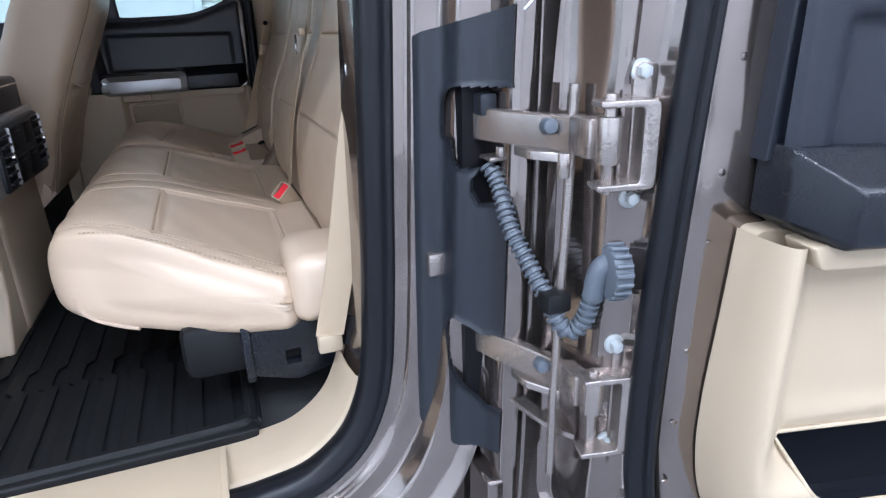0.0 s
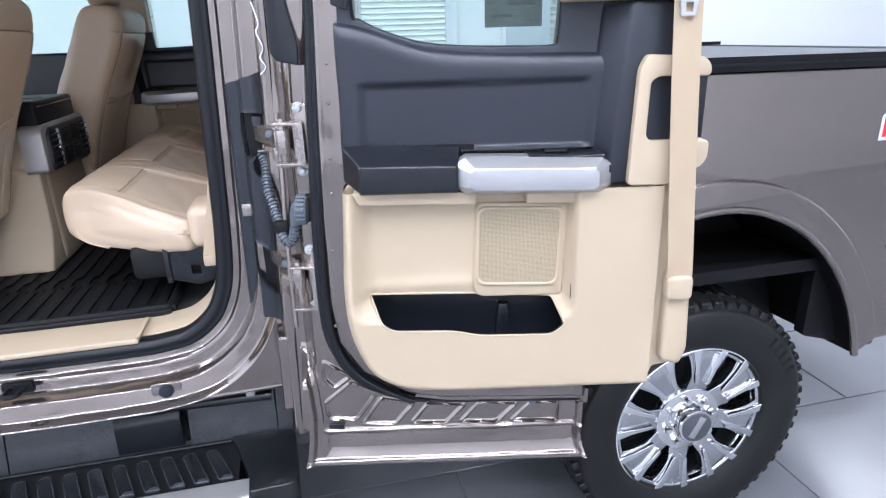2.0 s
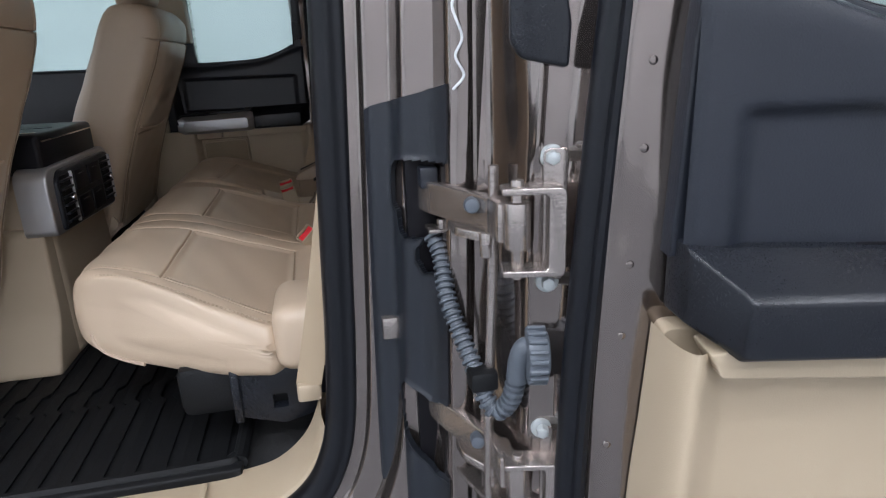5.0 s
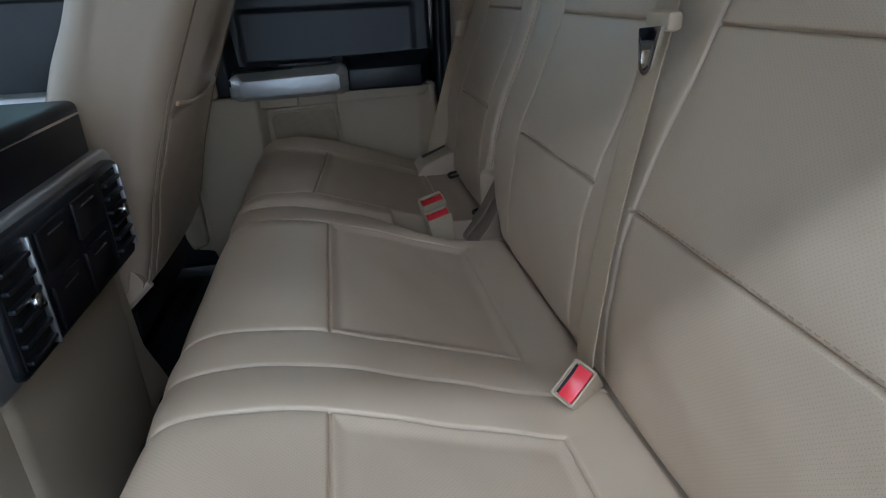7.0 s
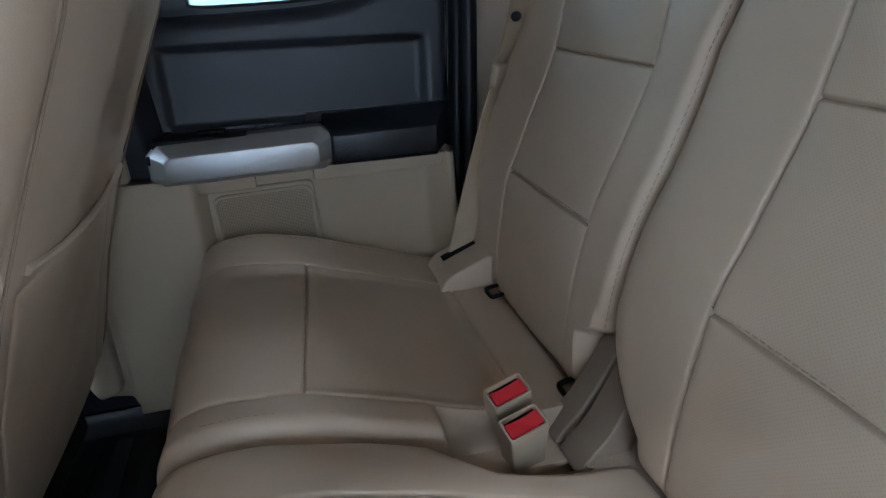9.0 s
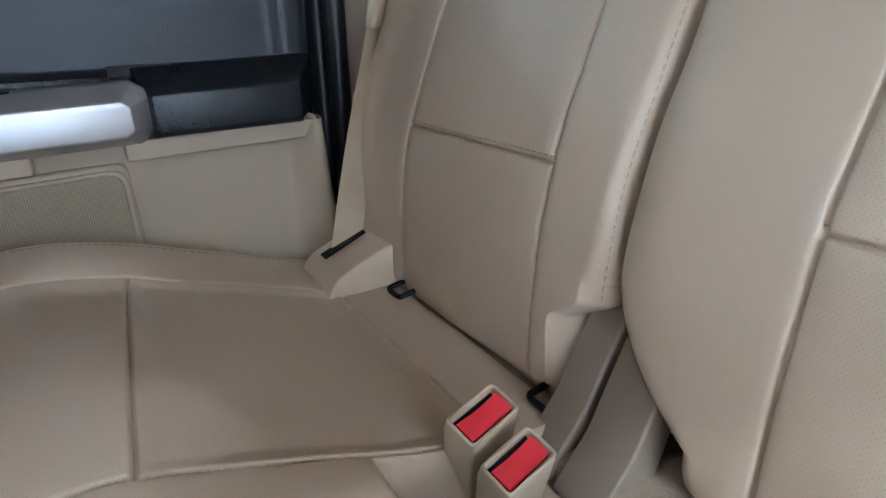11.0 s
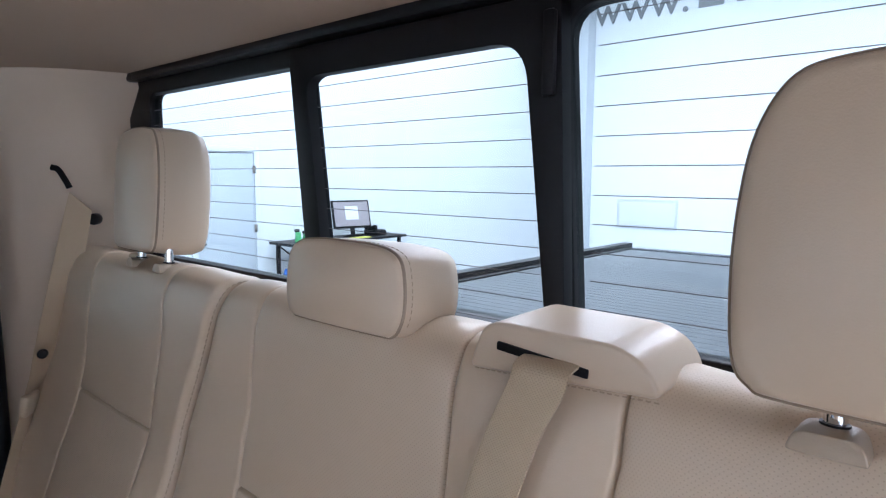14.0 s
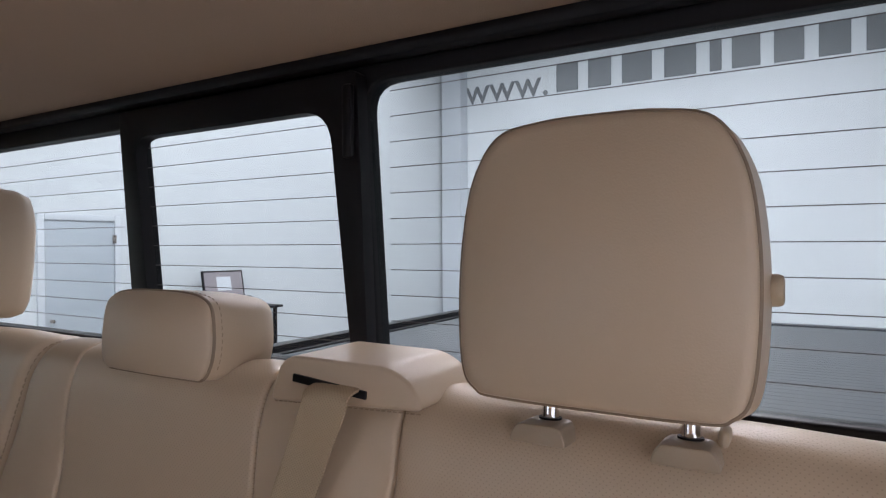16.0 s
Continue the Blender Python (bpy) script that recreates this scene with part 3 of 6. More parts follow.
OPENING = curve([(0.275, 2.02), (0.262, 1.85), (0.256, 1.695), (0.248, 1.507), (0.238, 1.303), (0.231, 1.156), (0.221, 1.035), (0.204, 0.965), (0.172, 0.908),
                 (0.116, 0.866), (0.05, 0.852), (-0.014, 0.848), (-0.2, 0.848), (-0.333, 0.850), (-0.8, 0.856), (-1.6, 0.87)], 6)


def frame_sweep(section, path=OPENING):
    """A section of (out from the opening, y) drawn along the door opening."""
    tan = np.gradient(path, axis=0)
    tan /= np.linalg.norm(tan, axis=1)[:, None]
    nor = np.stack([-tan[:, 1], tan[:, 0]], 1)
    if nor[0, 0] < 0:
        nor = -nor
    verts, k = [], len(section)
    for i, (p, q) in enumerate(zip(path, nor)):
        for m, y in section:
            verts.append((p[0] + q[0] * m, y, p[1] + q[1] * m))
    faces = [(i * k + j, i * k + j + 1, (i + 1) * k + j + 1, (i + 1) * k + j) for i in range(len(path) - 1) for j in range(k - 1)]
    return (verts, faces)


def soften(section, r=0.006):
    """An open section with its corners rounded."""
    out = [section[0]]
    for a, p, b in zip(section[:-2], section[1:-1], section[2:]):
        a, p, b = Vector(a), Vector(p), Vector(b)
        rr = min(r, (a - p).length * 0.45, (b - p).length * 0.45)
        s, e = p + (a - p).normalized() * rr, p + (b - p).normalized() * rr
        for t in (0, 0.25, 0.5, 0.75, 1):
            out.append(tuple((1 - t) ** 2 * s + 2 * t * (1 - t) * p + t * t * e))
    return out + [section[-1]]


JAMB = soften([(-0.01, 0.20), (-0.004, 0.105), (0.012, 0.098), (0.014, 0.062), (0.042, 0.058), (0.05, 0.044), (0.080, 0.040), (0.092, 0.004), (0.13, -0.004), (0.14, -0.02),
               (0.148, -0.03), (0.152, 0.02), (0.152, 0.12)])
part("door_opening_frame", frame_sweep(JAMB), PRESSED, cab, smooth=50)
part("weather_seal", frame_sweep(soften([(0.002, 0.11), (-0.012, 0.10), (-0.017, 0.08), (-0.012, 0.062), (0.004, 0.052), (0.016, 0.056), (0.024, 0.054), (0.03, 0.062), (0.024, 0.075), (0.018, 0.09), (0.012, 0.11)], 0.008)), SEAL, cab, smooth=60)
part("sill_trim", frame_sweep(soften([(0.004, 0.104), (-0.006, 0.10), (-0.013, 0.108), (-0.018, 0.14), (-0.02, 0.215), (0.01, 0.22)], 0.006), OPENING[OPENING[:, 1] < 1.0]), TAN, cab, "curved tan sill trim", smooth=60)
sc = thing("sill_plate", "plain tan plastic plate on the door sill", "sill plate")
part("plate", box(-1.55, -0.008, 0.055, 0.19, 0.858, 0.874, 0.005, 3), TAN, sc)
part("joint_lip", box(-0.014, -0.004, 0.06, 0.185, 0.8742, 0.8765, 0.001), TAN, sc)
# rear corner of the cab, outer skin
part("corner_skin", slab(rounded([(0.37, 0.60), (0.60, 0.60), (0.60, 1.30), (0.56, 1.62), (0.50, 2.0), (0.40, 2.0), (0.40, 1.3), (0.385, 0.9)], 0.02), 0.02, -0.075, 0.012), PAINT, cab)
arc = OPENING[(OPENING[:, 1] < 1.04) & (OPENING[:, 0] > -0.5)]
grad = np.gradient(arc, axis=0)
grad /= np.linalg.norm(grad, axis=1)[:, None]
outer = [tuple(p + np.array([-g[1], g[0]]) * 0.10) for p, g in zip(arc, grad)]
part("sill_corner", slab(outer + [(-0.45, 0.735), (-0.332, 0.735), (-0.08, 0.716), (0.09, 0.702), (0.20, 0.705), (0.37, 0.708), (0.37, 1.0)], 0.06, 0.004, 0.006), PRESSED, cab, smooth=40)
part("sill_under_lip", tube([(-1.7, 0.012, 0.76), (-0.33, 0.012, 0.735), (0.09, 0.012, 0.702), (0.34, 0.012, 0.708)], 0.009, 10), PAINT, cab)
part("corner_foot", slab(rounded([(0.338, 0.672), (0.388, 0.672), (0.396, 0.72), (0.392, 0.885), (0.344, 0.885)], 0.010), -0.004, -0.068, 0.010, segs=4), PRESSED, cab, smooth=60)
part("rocker", box(-1.7, 0.36, 0.15, 0.168, 0.48, 0.735, 0.008), LINER, cab)
part("floor_pan", box(-1.75, 0.50, 0.12, 1.90, 0.80, 0.845, 0.01), CARPET, cab, "black carpeted floor")
part("roof", box(-1.40, 0.60, 0.03, 1.98, 2.035, 2.08, 0.02), PAINT, cab)
part("headliner", box(-1.38, 0.50, 0.10, 1.91, 2.002, 2.03, 0.012, 3), HEADLINER, cab, "tan cloth headliner")
part("rear_panel", box(0.50, 0.56, 0.06, 1.95, 0.80, 1.665, 0.01), CLOTH, cab)
part("firewall", box(-1.85, -1.75, 0.03, 1.98, 0.6, 1.38, 0.02), BLACK, cab)
part("dashboard", slab(rounded([(-1.75, 0.85), (-1.45, 1.0), (-1.38, 1.25), (-1.42, 1.38), (-1.75, 1.42)], 0.03), 0.10, 1.90, 0.01), BLACK, cab, "black dashboard")
ws = part("windscreen", slab([(-1.86, 1.385), (-1.852, 1.385), (-1.42, 2.03), (-1.43, 2.03)], 0.05, 1.96), GLASS, cab, smooth=0)
ws.visible_shadow = False
part("far_side", slab([(-1.80, 0.6), (0.60, 0.6), (0.60, 2.04), (-1.40, 2.04), (-1.80, 1.42)], 1.99, 1.94, 0.0,
     holes=[rounded([(-1.6, 1.50), (-0.34, 1.50), (-0.34, 1.97), (-1.3, 1.97)], 0.04), rounded([(-0.24, 1.53), (0.225, 1.53), (0.225, 1.97), (-0.24, 1.97)], 0.03)]), PAINT, cab)
part("far_front_glass", box(-1.6, -0.30, 1.955, 1.96, 1.54, 1.98), GLASS_TEAL, cab)
part("far_front_trim", slab(rounded([(-1.5, 0.85), (-0.36, 0.85), (-0.36, 1.56), (-1.5, 1.56)], 0.02), 1.935, 1.88, 0.012), BLACK, cab)
part("far_front_armrest", box(-1.4, -0.40, 1.80, 1.885, 1.28, 1.35, 0.012), SILVER, cab)
part("far_centre_post", slab([(-0.36, 0.85), (-0.27, 0.85), (-0.25, 2.0), (-0.33, 2.0)], 1.938, 1.885, 0.01), BLACK, cab)


def pillar_trim(mirror):
    plan = curve([(0.262, 1.925), (0.27, 1.895), (0.30, 1.835), (0.345, 1.775), (0.40, 1.738), (0.478, 1.712)], 5)
    if mirror:
        plan = np.stack([plan[:, 0], 2 * YC - plan[:, 1]], 1)
    zs = np.concatenate([np.linspace(0.85, 1.93, 12), [1.965, 1.99, 2.003]])
    verts = []
    for z in zs:
        lean = max(0, z - 1.93) * 0.9
        for x, y in plan:
            verts.append((x - lean * 0.5, y + (lean if mirror else -lean) * 0.8, z))
    k = len(plan)
    return (verts, [(i * k + j, i * k + j + 1, (i + 1) * k + j + 1, (i + 1) * k + j) for i in range(len(zs) - 1) for j in range(k - 1)])


part("pillar_trim", pillar_trim(False), CLOTH, cab, "tan moulded rear pillar trim", smooth=60)
part("pillar_trim", pillar_trim(True), CLOTH, cab, "tan moulded rear pillar trim", smooth=60)
part("far_seal", tube(curve([(0.248, 1.893, 0.9), (0.246, 1.893, 1.3), (0.252, 1.897, 1.6), (0.246, 1.897, 1.9), (0.17, 1.885, 1.985), (-0.3, 1.885, 1.99)], 8), 0.018, 12), SEAL, cab)
part("far_seal_lip", tube(curve([(0.258, 1.848, 0.9), (0.256, 1.848, 1.3), (0.256, 1.847, 1.6), (0.249, 1.845, 1.88), (0.205, 1.845, 1.980), (0.10, 1.85, 1.994), (-0.3, 1.86, 1.994)], 8), 0.0155, 12), SEAL, cab)

# rear window wall: black frame with three panes, the middle one sliding
XG = 0.455
rear = thing("rear_window", "black-framed sliding rear window with heater lines", "window")
P1 = rounded([(0.34, 1.697), (0.836, 1.697), (0.853, 1.976), (0.36, 1.976)], [0.03, 0.012, 0.03, 0.03], 5)
P2 = rounded([(0.856, 1.697), (1.180, 1.697), (1.212, 1.966), (0.876, 1.966)], 0.01, 3)
SASH = rounded([(0.856, 1.697), (1.160, 1.697), (1.190, 1.950), (0.884, 1.950)], [0.01, 0.01, 0.028, 0.035], 6)
P3 = rounded([(1.200, 1.697), (1.64, 1.697), (1.635, 1.968), (1.238, 1.968)], [0.01, 0.02, 0.02, 0.012], 5)
part("frame", slab([(0.27, 1.64), (1.72, 1.64), (1.72, 2.012), (0.27, 2.012)], XG + 0.02, XG, 0.003, [P1, P2, P3], "x"), FRAME, rear)
part("upper_rail", box(XG - 0.022, XG - 0.0005, 0.29, 1.69, 1.989, 2.006, 0.006), FRAME, rear)
part("lower_rail", box(XG - 0.012, XG - 0.0005, 0.29, 1.69, 1.655, 1.685, 0.004), FRAME, rear)
part("sash", slab(rounded([(0.837, 1.685), (1.190, 1.685), (1.222, 1.984), (0.849, 1.984)], 0.008), XG - 0.001, XG - 0.016, 0.004, [SASH], "x"), FRAME, rear)
part("latch", box(XG - 0.024, XG - 0.0165, 0.850, 0.862, 1.90, 1.970, 0.003), FRAME, rear)
for pane, ring in (("pane", P1), ("pane", P2), ("pane", P3)):
    g = part(pane, slab(ring, XG + 0.012, XG + 0.008, axis="x"), GLASS_REAR, rear, smooth=0)
    g.visible_shadow = False
for k in range(12):
    z = 1.696 + k * 0.0245
    for ya, yb in ((0.35, 0.826), (0.852 + k * 0.0016, 1.18 + k * 0.0028), (1.204 + k * 0.003, 1.636)):
        part("heater_line", cyl((XG + 0.0065, ya, z), (XG + 0.0065, yb, z), 0.00042, 5), WIRE, rear, smooth=0)

# ---- the door, built in its own place: x along it from the hinge, -y towards the cab when shut ----


def build_door():
    d = thing("rear_door", "rear-hinged pickup door, tan and black trim, swung wide open", "car door")
    n = lambda v: -v
    shell = [(-0.02, 0.625), (0.58, 0.625), (0.605, 0.80), (0.70, 0.83), (0.73, 1.2), (0.735, 2.0), (0.04, 2.0), (0.03, 1.675), (0.02, 1.5), (0.015, 1.3), (0.01, 1.02), (0.0, 0.8)]
    hole = rounded([(0.125, 1.56), (0.52, 1.545), (0.52, 1.97), (0.14, 1.97)], 0.03)
    part("inner_frame", slab(rounded(shell, 0.015), n(-0.035), n(0.0), 0.006, [hole]), PRESSED, d, "painted steel inner frame")
    part("outer_skin", slab(rounded([(-0.05, 0.592), (0.605, 0.588), (0.63, 0.80), (0.74, 0.82), (0.755, 2.0), (0.03, 2.0), (0.0, 1.3)], 0.02), n(-0.085), n(-0.036), 0.0, [hole]), PAINT, d)
    # pressed sheet round the trim: channel and lip at the foot, ribbed hinge edge, framed panels
    zs, ss = np.concatenate([np.linspace(0.588, 0.86, 118), np.linspace(0.865, 1.02, 34), np.linspace(1.03, 1.98, 90)]), np.linspace(0, 1, 230)
    left = np.interp(zs, [0.588, 0.62, 0.66, 0.72, 0.80, 0.90, 1.40, 1.60, 1.98], [-0.074, -0.066, -0.060, -0.056, -0.060, -0.078, -0.076, -0.062, -0.045])
    right = np.interp(zs, [0.588, 0.61, 0.66, 0.74, 0.80, 0.81, 1.02], [0.618, 0.609, 0.601, 0.603, 0.606, 0.606, 0.20])
    right = np.where(zs > 1.02, np.interp(zs, [1.02, 1.06, 1.22, 1.46, 1.67, 1.98], [0.20, 0.045, 0.040, 0.050, 0.062, 0.070]), right)
    U = left[:, None] + ss[None, :] * (right - left)[:, None]
    Z = np.repeat(zs[:, None], len(ss), 1)
    ease = lambda v: np.clip(v, 0, 1) ** 2 * (3 - 2 * np.clip(v, 0, 1))
    rim_line = [(0.052, 1.98), (0.046, 1.67), (0.031, 1.46), (0.018, 1.22), (0.016, 1.06), (0.024, 0.945), (0.055, 0.875), (0.11, 0.825), (0.19, 0.785), (0.27, 0.772), (0.42, 0.768), (0.62, 0.764)]
    D = near_segments(U, Z, [rim_line])
    low_line = rim_line[4:]
    above = np.where(Z > 1.06, U > np.interp(Z, [1.06, 1.22, 1.46, 1.67, 1.98], [0.016, 0.018, 0.031, 0.046, 0.052]), Z > np.interp(U, [p[0] for p in low_line], [p[1] for p in low_line]))
    N = 0.002 + 0.030 * np.where(above, 1.0, np.exp(-(D / 0.013) ** 2))
    high = ease((Z - 0.80) / 0.09)
    N -= 0.068 * ease((-0.020 - U) / 0.046) * high
    N += 0.0045 * np.exp(-((U + 0.019 - 0.05 * np.clip(Z - 1.46, 0, 1)) / 0.004) ** 2) * ease((Z - 1.44) / 0.02)
    N += (1 - high) * 0.017 * ease((left[:, None] + 0.020 - U) / 0.012) + (1 - high) * 0.006 * np.exp(-((U - left[:, None] - 0.036) / 0.004) ** 2) * (Z > 0.70)
    N += 0.018 * ease((U - right[:, None] + 0.022) / 0.018) * (Z < 0.80)
    N += -0.013 * np.sin(np.pi * np.clip((Z - 0.598) / 0.070, 0, 1)) * ease((U - left[:, None] - 0.03) / 0.03) + 0.007 * np.exp(-((Z - 0.676) / 0.0055) ** 2) * ease((U - left[:, None] - 0.025) / 0.02)
    N += 0.011 * np.exp(-((Z - 0.589) / 0.0045) ** 2)
    N += 0.0012 * np.sin(U * 31 + Z * 17) * np.sin(Z * 43 - U * 13)
    for outline in ([(0.052, 0.826), (0.010, 0.795), (-0.014, 0.822), (-0.012, 0.870)], [(0.050, 0.812), (0.108, 0.777), (0.058, 0.706), (-0.010, 0.710), (-0.014, 0.758)], [(0.118, 0.764), (0.198, 0.746), (0.150, 0.690), (0.070, 0.692)],
                    [(0.231, 0.745), (0.322, 0.740), (0.274, 0.688), (0.188, 0.691)], [(0.355, 0.743), (0.448, 0.738), (0.398, 0.685), (0.307, 0.689)], [(0.480, 0.739), (0.545, 0.737), (0.545, 0.683), (0.431, 0.687)]):
        ring = rounded(outline, 0.008)
        within = np.zeros(U.shape, dtype=bool)
        for (ua, za), (ub, zb) in zip(ring, ring[1:] + ring[:1]):
            if abs(zb - za) > 1e-9:
                within ^= ((za > Z) != (zb > Z)) & (U < (ub - ua) * (Z - za) / (zb - za) + ua)
        gap = near_segments(U, Z, [ring + ring[:1]])
        N += np.where(within, 0.0062 * np.exp(-(gap / 0.0042) ** 2) - 0.002 * ease(gap / 0.006), 0.0062 * np.exp(-(gap / 0.0026) ** 2))
    k = len(ss)
    verts = np.stack([U, -N, Z], -1).reshape(-1, 3)
    part("pressed_sheet", (verts, [(a * k + b, a * k + b + 1, (a + 1) * k + b + 1, (a + 1) * k + b) for a in range(len(zs) - 1) for b in range(k - 1)]), PRESSED, d, "pressed painted steel sheet", smooth=70)
    part("hem_lip", box(-0.074, 0.618, n(0.015), n(-0.03), 0.581, 0.589, 0.002), PAINT, d)
    part("drain_plug", box(-0.012, 0.026, n(0.012), n(0.002), 0.686, 0.696, 0.003), BLACK, d)
    # raised flange between seal and trim
    flange = [(0.045, 1.95), (0.045, 1.67), (0.032, 1.4), (0.026, 1.22), (0.024, 1.035), (0.035, 0.94), (0.085, 0.86), (0.185, 0.80), (0.27, 0.785), (0.60, 0.775), (0.60, 1.0), (0.13, 1.0), (0.13, 1.95)]
    part("flange", slab(flange, n(0.0005), n(0.057), 0.024, segs=7), PRESSED, d)
    path = curve([(0.066, -0.03, 1.98), (0.060, -0.03, 1.67), (0.045, -0.03, 1.46), (0.030, -0.03, 1.22), (0.026, -0.03, 1.035), (0.038, -0.03, 0.935), (0.085, -0.03, 0.852), (0.187, -0.03, 0.79), (0.27, -0.03, 0.775), (0.42, -0.03, 0.770), (0.60, -0.03, 0.765)], 8)
    path[:, 0] -= 0.012
    path[:, 2] -= 0.006
    thin = np.interp(path[:, 0], [0.10, 0.24], [0.0155, 0.0030])
    part("weather_seal", tube(path, thin, 12), SEAL, d)
    part("seal_lip", tube((path + np.array([0.008, -0.016, 0.004]))[path[:, 0] < 0.2], 0.007, 8), SEAL, d)
    for u, z in ((0.078, 1.54), (0.075, 1.466), (0.068, 1.358), (0.064, 1.285), (0.055, 1.162), (0.049, 1.07), (0.046, 0.987)):
        part("trim_clip", cyl((u - 0.008, n(0.0558), z), (u - 0.008, n(0.0578), z), 0.0048, 12, 0.0035, 0.0005), PRESSED, d)
    # black upper trim with a dished field
    upper = [(0.100, 1.98), (0.100, 1.625), (0.094, 1.55), (0.087, 1.372), (0.60, 1.372), (0.628, 1.30), (0.70, 1.30), (0.735, 1.54), (0.735, 1.98), (0.515, 1.98), (0.510, 1.653)]
    sill = [tuple(p) for p in curve([(0.510, 1.653), (0.505, 1.575), (0.495, 1.5595), (0.42, 1.559), (0.336, 1.562), (0.270, 1.568), (0.225, 1.578), (0.170, 1.598), (0.140, 1.614), (0.126, 1.620), (0.124, 1.70)], 4)][1:]
    part("upper_trim", slab(upper + sill + [(0.124, 1.98)], n(0.04), n(0.082), 0.008), BLACK_DOOR, d, "black grained upper trim")
    # soft padded face: rolled top edge below the window, shallow dished field
    us, ss = np.linspace(0.093, 0.60, 110), np.linspace(0, 1, 56)
    top = np.interp(us, [0.093, 0.12, 0.15, 0.18, 0.22, 0.26, 0.32, 0.42, 0.60], [1.612, 1.608, 1.600, 1.590, 1.573, 1.561, 1.553, 1.548, 1.544])
    top = np.convolve(np.pad(top, 6, mode="edge"), np.ones(13) / 13, mode="valid")
    U = np.repeat(us[:, None], len(ss), 1)
    Z = 1.372 + ss[None, :] * (top[:, None] - 1.372)
    ease = lambda v: np.clip(v, 0, 1) ** 2 * (3 - 2 * np.clip(v, 0, 1))
    roll = np.clip((top[:, None] - Z) / 0.034, 0, 1)
    N = 0.0835 + 0.0185 * np.sqrt(1 - (1 - roll) ** 2) - 0.008 * (1 - np.sqrt(np.clip(1 - (1 - np.clip((U - 0.093) / 0.012, 0, 1)) ** 2, 0, 1)))
    N -= 0.0095 * ease((U - 0.122) / 0.026) * ease((0.572 - U) / 0.022) * ease((1.506 - Z) / 0.016) * ease((Z - 1.370) / 0.012)
    k = len(ss)
    verts = np.stack([U, -N, Z], -1).reshape(-1, 3)
    quads = [(a * k + b, a * k + b + 1, (a + 1) * k + b + 1, (a + 1) * k + b) for a in range(len(us) - 1) for b in range(k - 1)]
    part("upper_pad", (verts, quads), BLACK_DOOR, d, smooth=60)
    part("pillar_column", eased(loft([(n(0.06), [(0.548, 1.302), (0.700, 1.302), (0.738, 1.628), (0.580, 1.628)]), (n(0.088), [(0.556, 1.302), (0.700, 1.302), (0.738, 1.628), (0.586, 1.628)]),
                                      (n(0.136), [(0.598, 1.304), (0.700, 1.304), (0.738, 1.628), (0.622, 1.628)])]), 0.007, 4, 20), BLACK_DOOR, d, smooth=60)
    part("pillar_cap", slab(rounded([(0.505, 1.632), (0.63, 1.632), (0.633, 1.98), (0.518, 1.98)], 0.008), n(0.08), n(0.148), 0.018, segs=4), TAN, d, "tan upper pillar cap")
    part("pillar_cap", slab(rounded([(0.640, 1.632), (0.738, 1.632), (0.74, 1.98), (0.642, 1.98)], 0.008), n(0.08), n(0.155), 0.018, segs=4), TAN, d, "tan upper pillar cap")
    # armrest, tray, pull
    part("armrest", eased(loft([(n(0.06), [(0.092, 1.318), (0.092, 1.390), (0.345, 1.382), (0.345, 1.302), (0.122, 1.302)]), (n(0.108), [(0.092, 1.322), (0.092, 1.389), (0.316, 1.381), (0.316, 1.302), (0.122, 1.302)]),
                          (n(0.114), [(0.094, 1.322), (0.096, 1.384), (0.316, 1.377), (0.316, 1.301), (0.122, 1.301)]), (n(0.148), [(0.124, 1.310), (0.124, 1.362), (0.312, 1.358), (0.312, 1.301), (0.127, 1.302)]),
                          (n(0.156), [(0.128, 1.312), (0.128, 1.356), (0.309, 1.352), (0.309, 1.306), (0.131, 1.308)])]), 0.003, 3, 28), BLACK, d, "black padded armrest", smooth=50)
    part("armrest_gap", box(0.096, 0.345, n(0.10), n(0.07), 1.368, 1.384), FRAME, d)
    part("tray_floor", box(0.318, 0.60, n(0.15), n(0.07), 1.330, 1.345, 0.002), BLACK, d)
    part("tray_back", box(0.335, 0.60, n(0.088), n(0.070), 1.345, 1.380, 0.003), BLACK, d)
    part("switch_plate", box(0.440, 0.590, n(0.146), n(0.086), 1.346, 1.366, 0.005, 3), BLACK, d)
    part("window_switch", box(0.478, 0.522, n(0.124), n(0.104), 1.3662, 1.372, 0.003, 3), BLACK_SOFT, d)
    part("pull_handle", eased(loft([(n(0.11), [(0.306, 1.312), (0.325, 1.296), (0.582, 1.290), (0.601, 1.305), (0.601, 1.345), (0.582, 1.362), (0.326, 1.369), (0.305, 1.354)]),
                              (n(0.142), [(0.306, 1.312), (0.325, 1.296), (0.582, 1.290), (0.601, 1.305), (0.601, 1.345), (0.582, 1.362), (0.326, 1.369), (0.305, 1.354)]),
                              (n(0.147), [(0.309, 1.314), (0.326, 1.298), (0.581, 1.293), (0.598, 1.307), (0.598, 1.344), (0.581, 1.359), (0.327, 1.366), (0.308, 1.352)]),
                              (n(0.164), [(0.330, 1.313), (0.340, 1.305), (0.566, 1.300), (0.576, 1.309), (0.576, 1.337), (0.566, 1.346), (0.340, 1.352), (0.330, 1.344)]),
                              (n(0.168), [(0.333, 1.316), (0.342, 1.308), (0.564, 1.303), (0.573, 1.312), (0.573, 1.334), (0.564, 1.343), (0.342, 1.349), (0.333, 1.341)])]), 0.0022), SILVER, d, "satin silver pull handle", smooth=50)
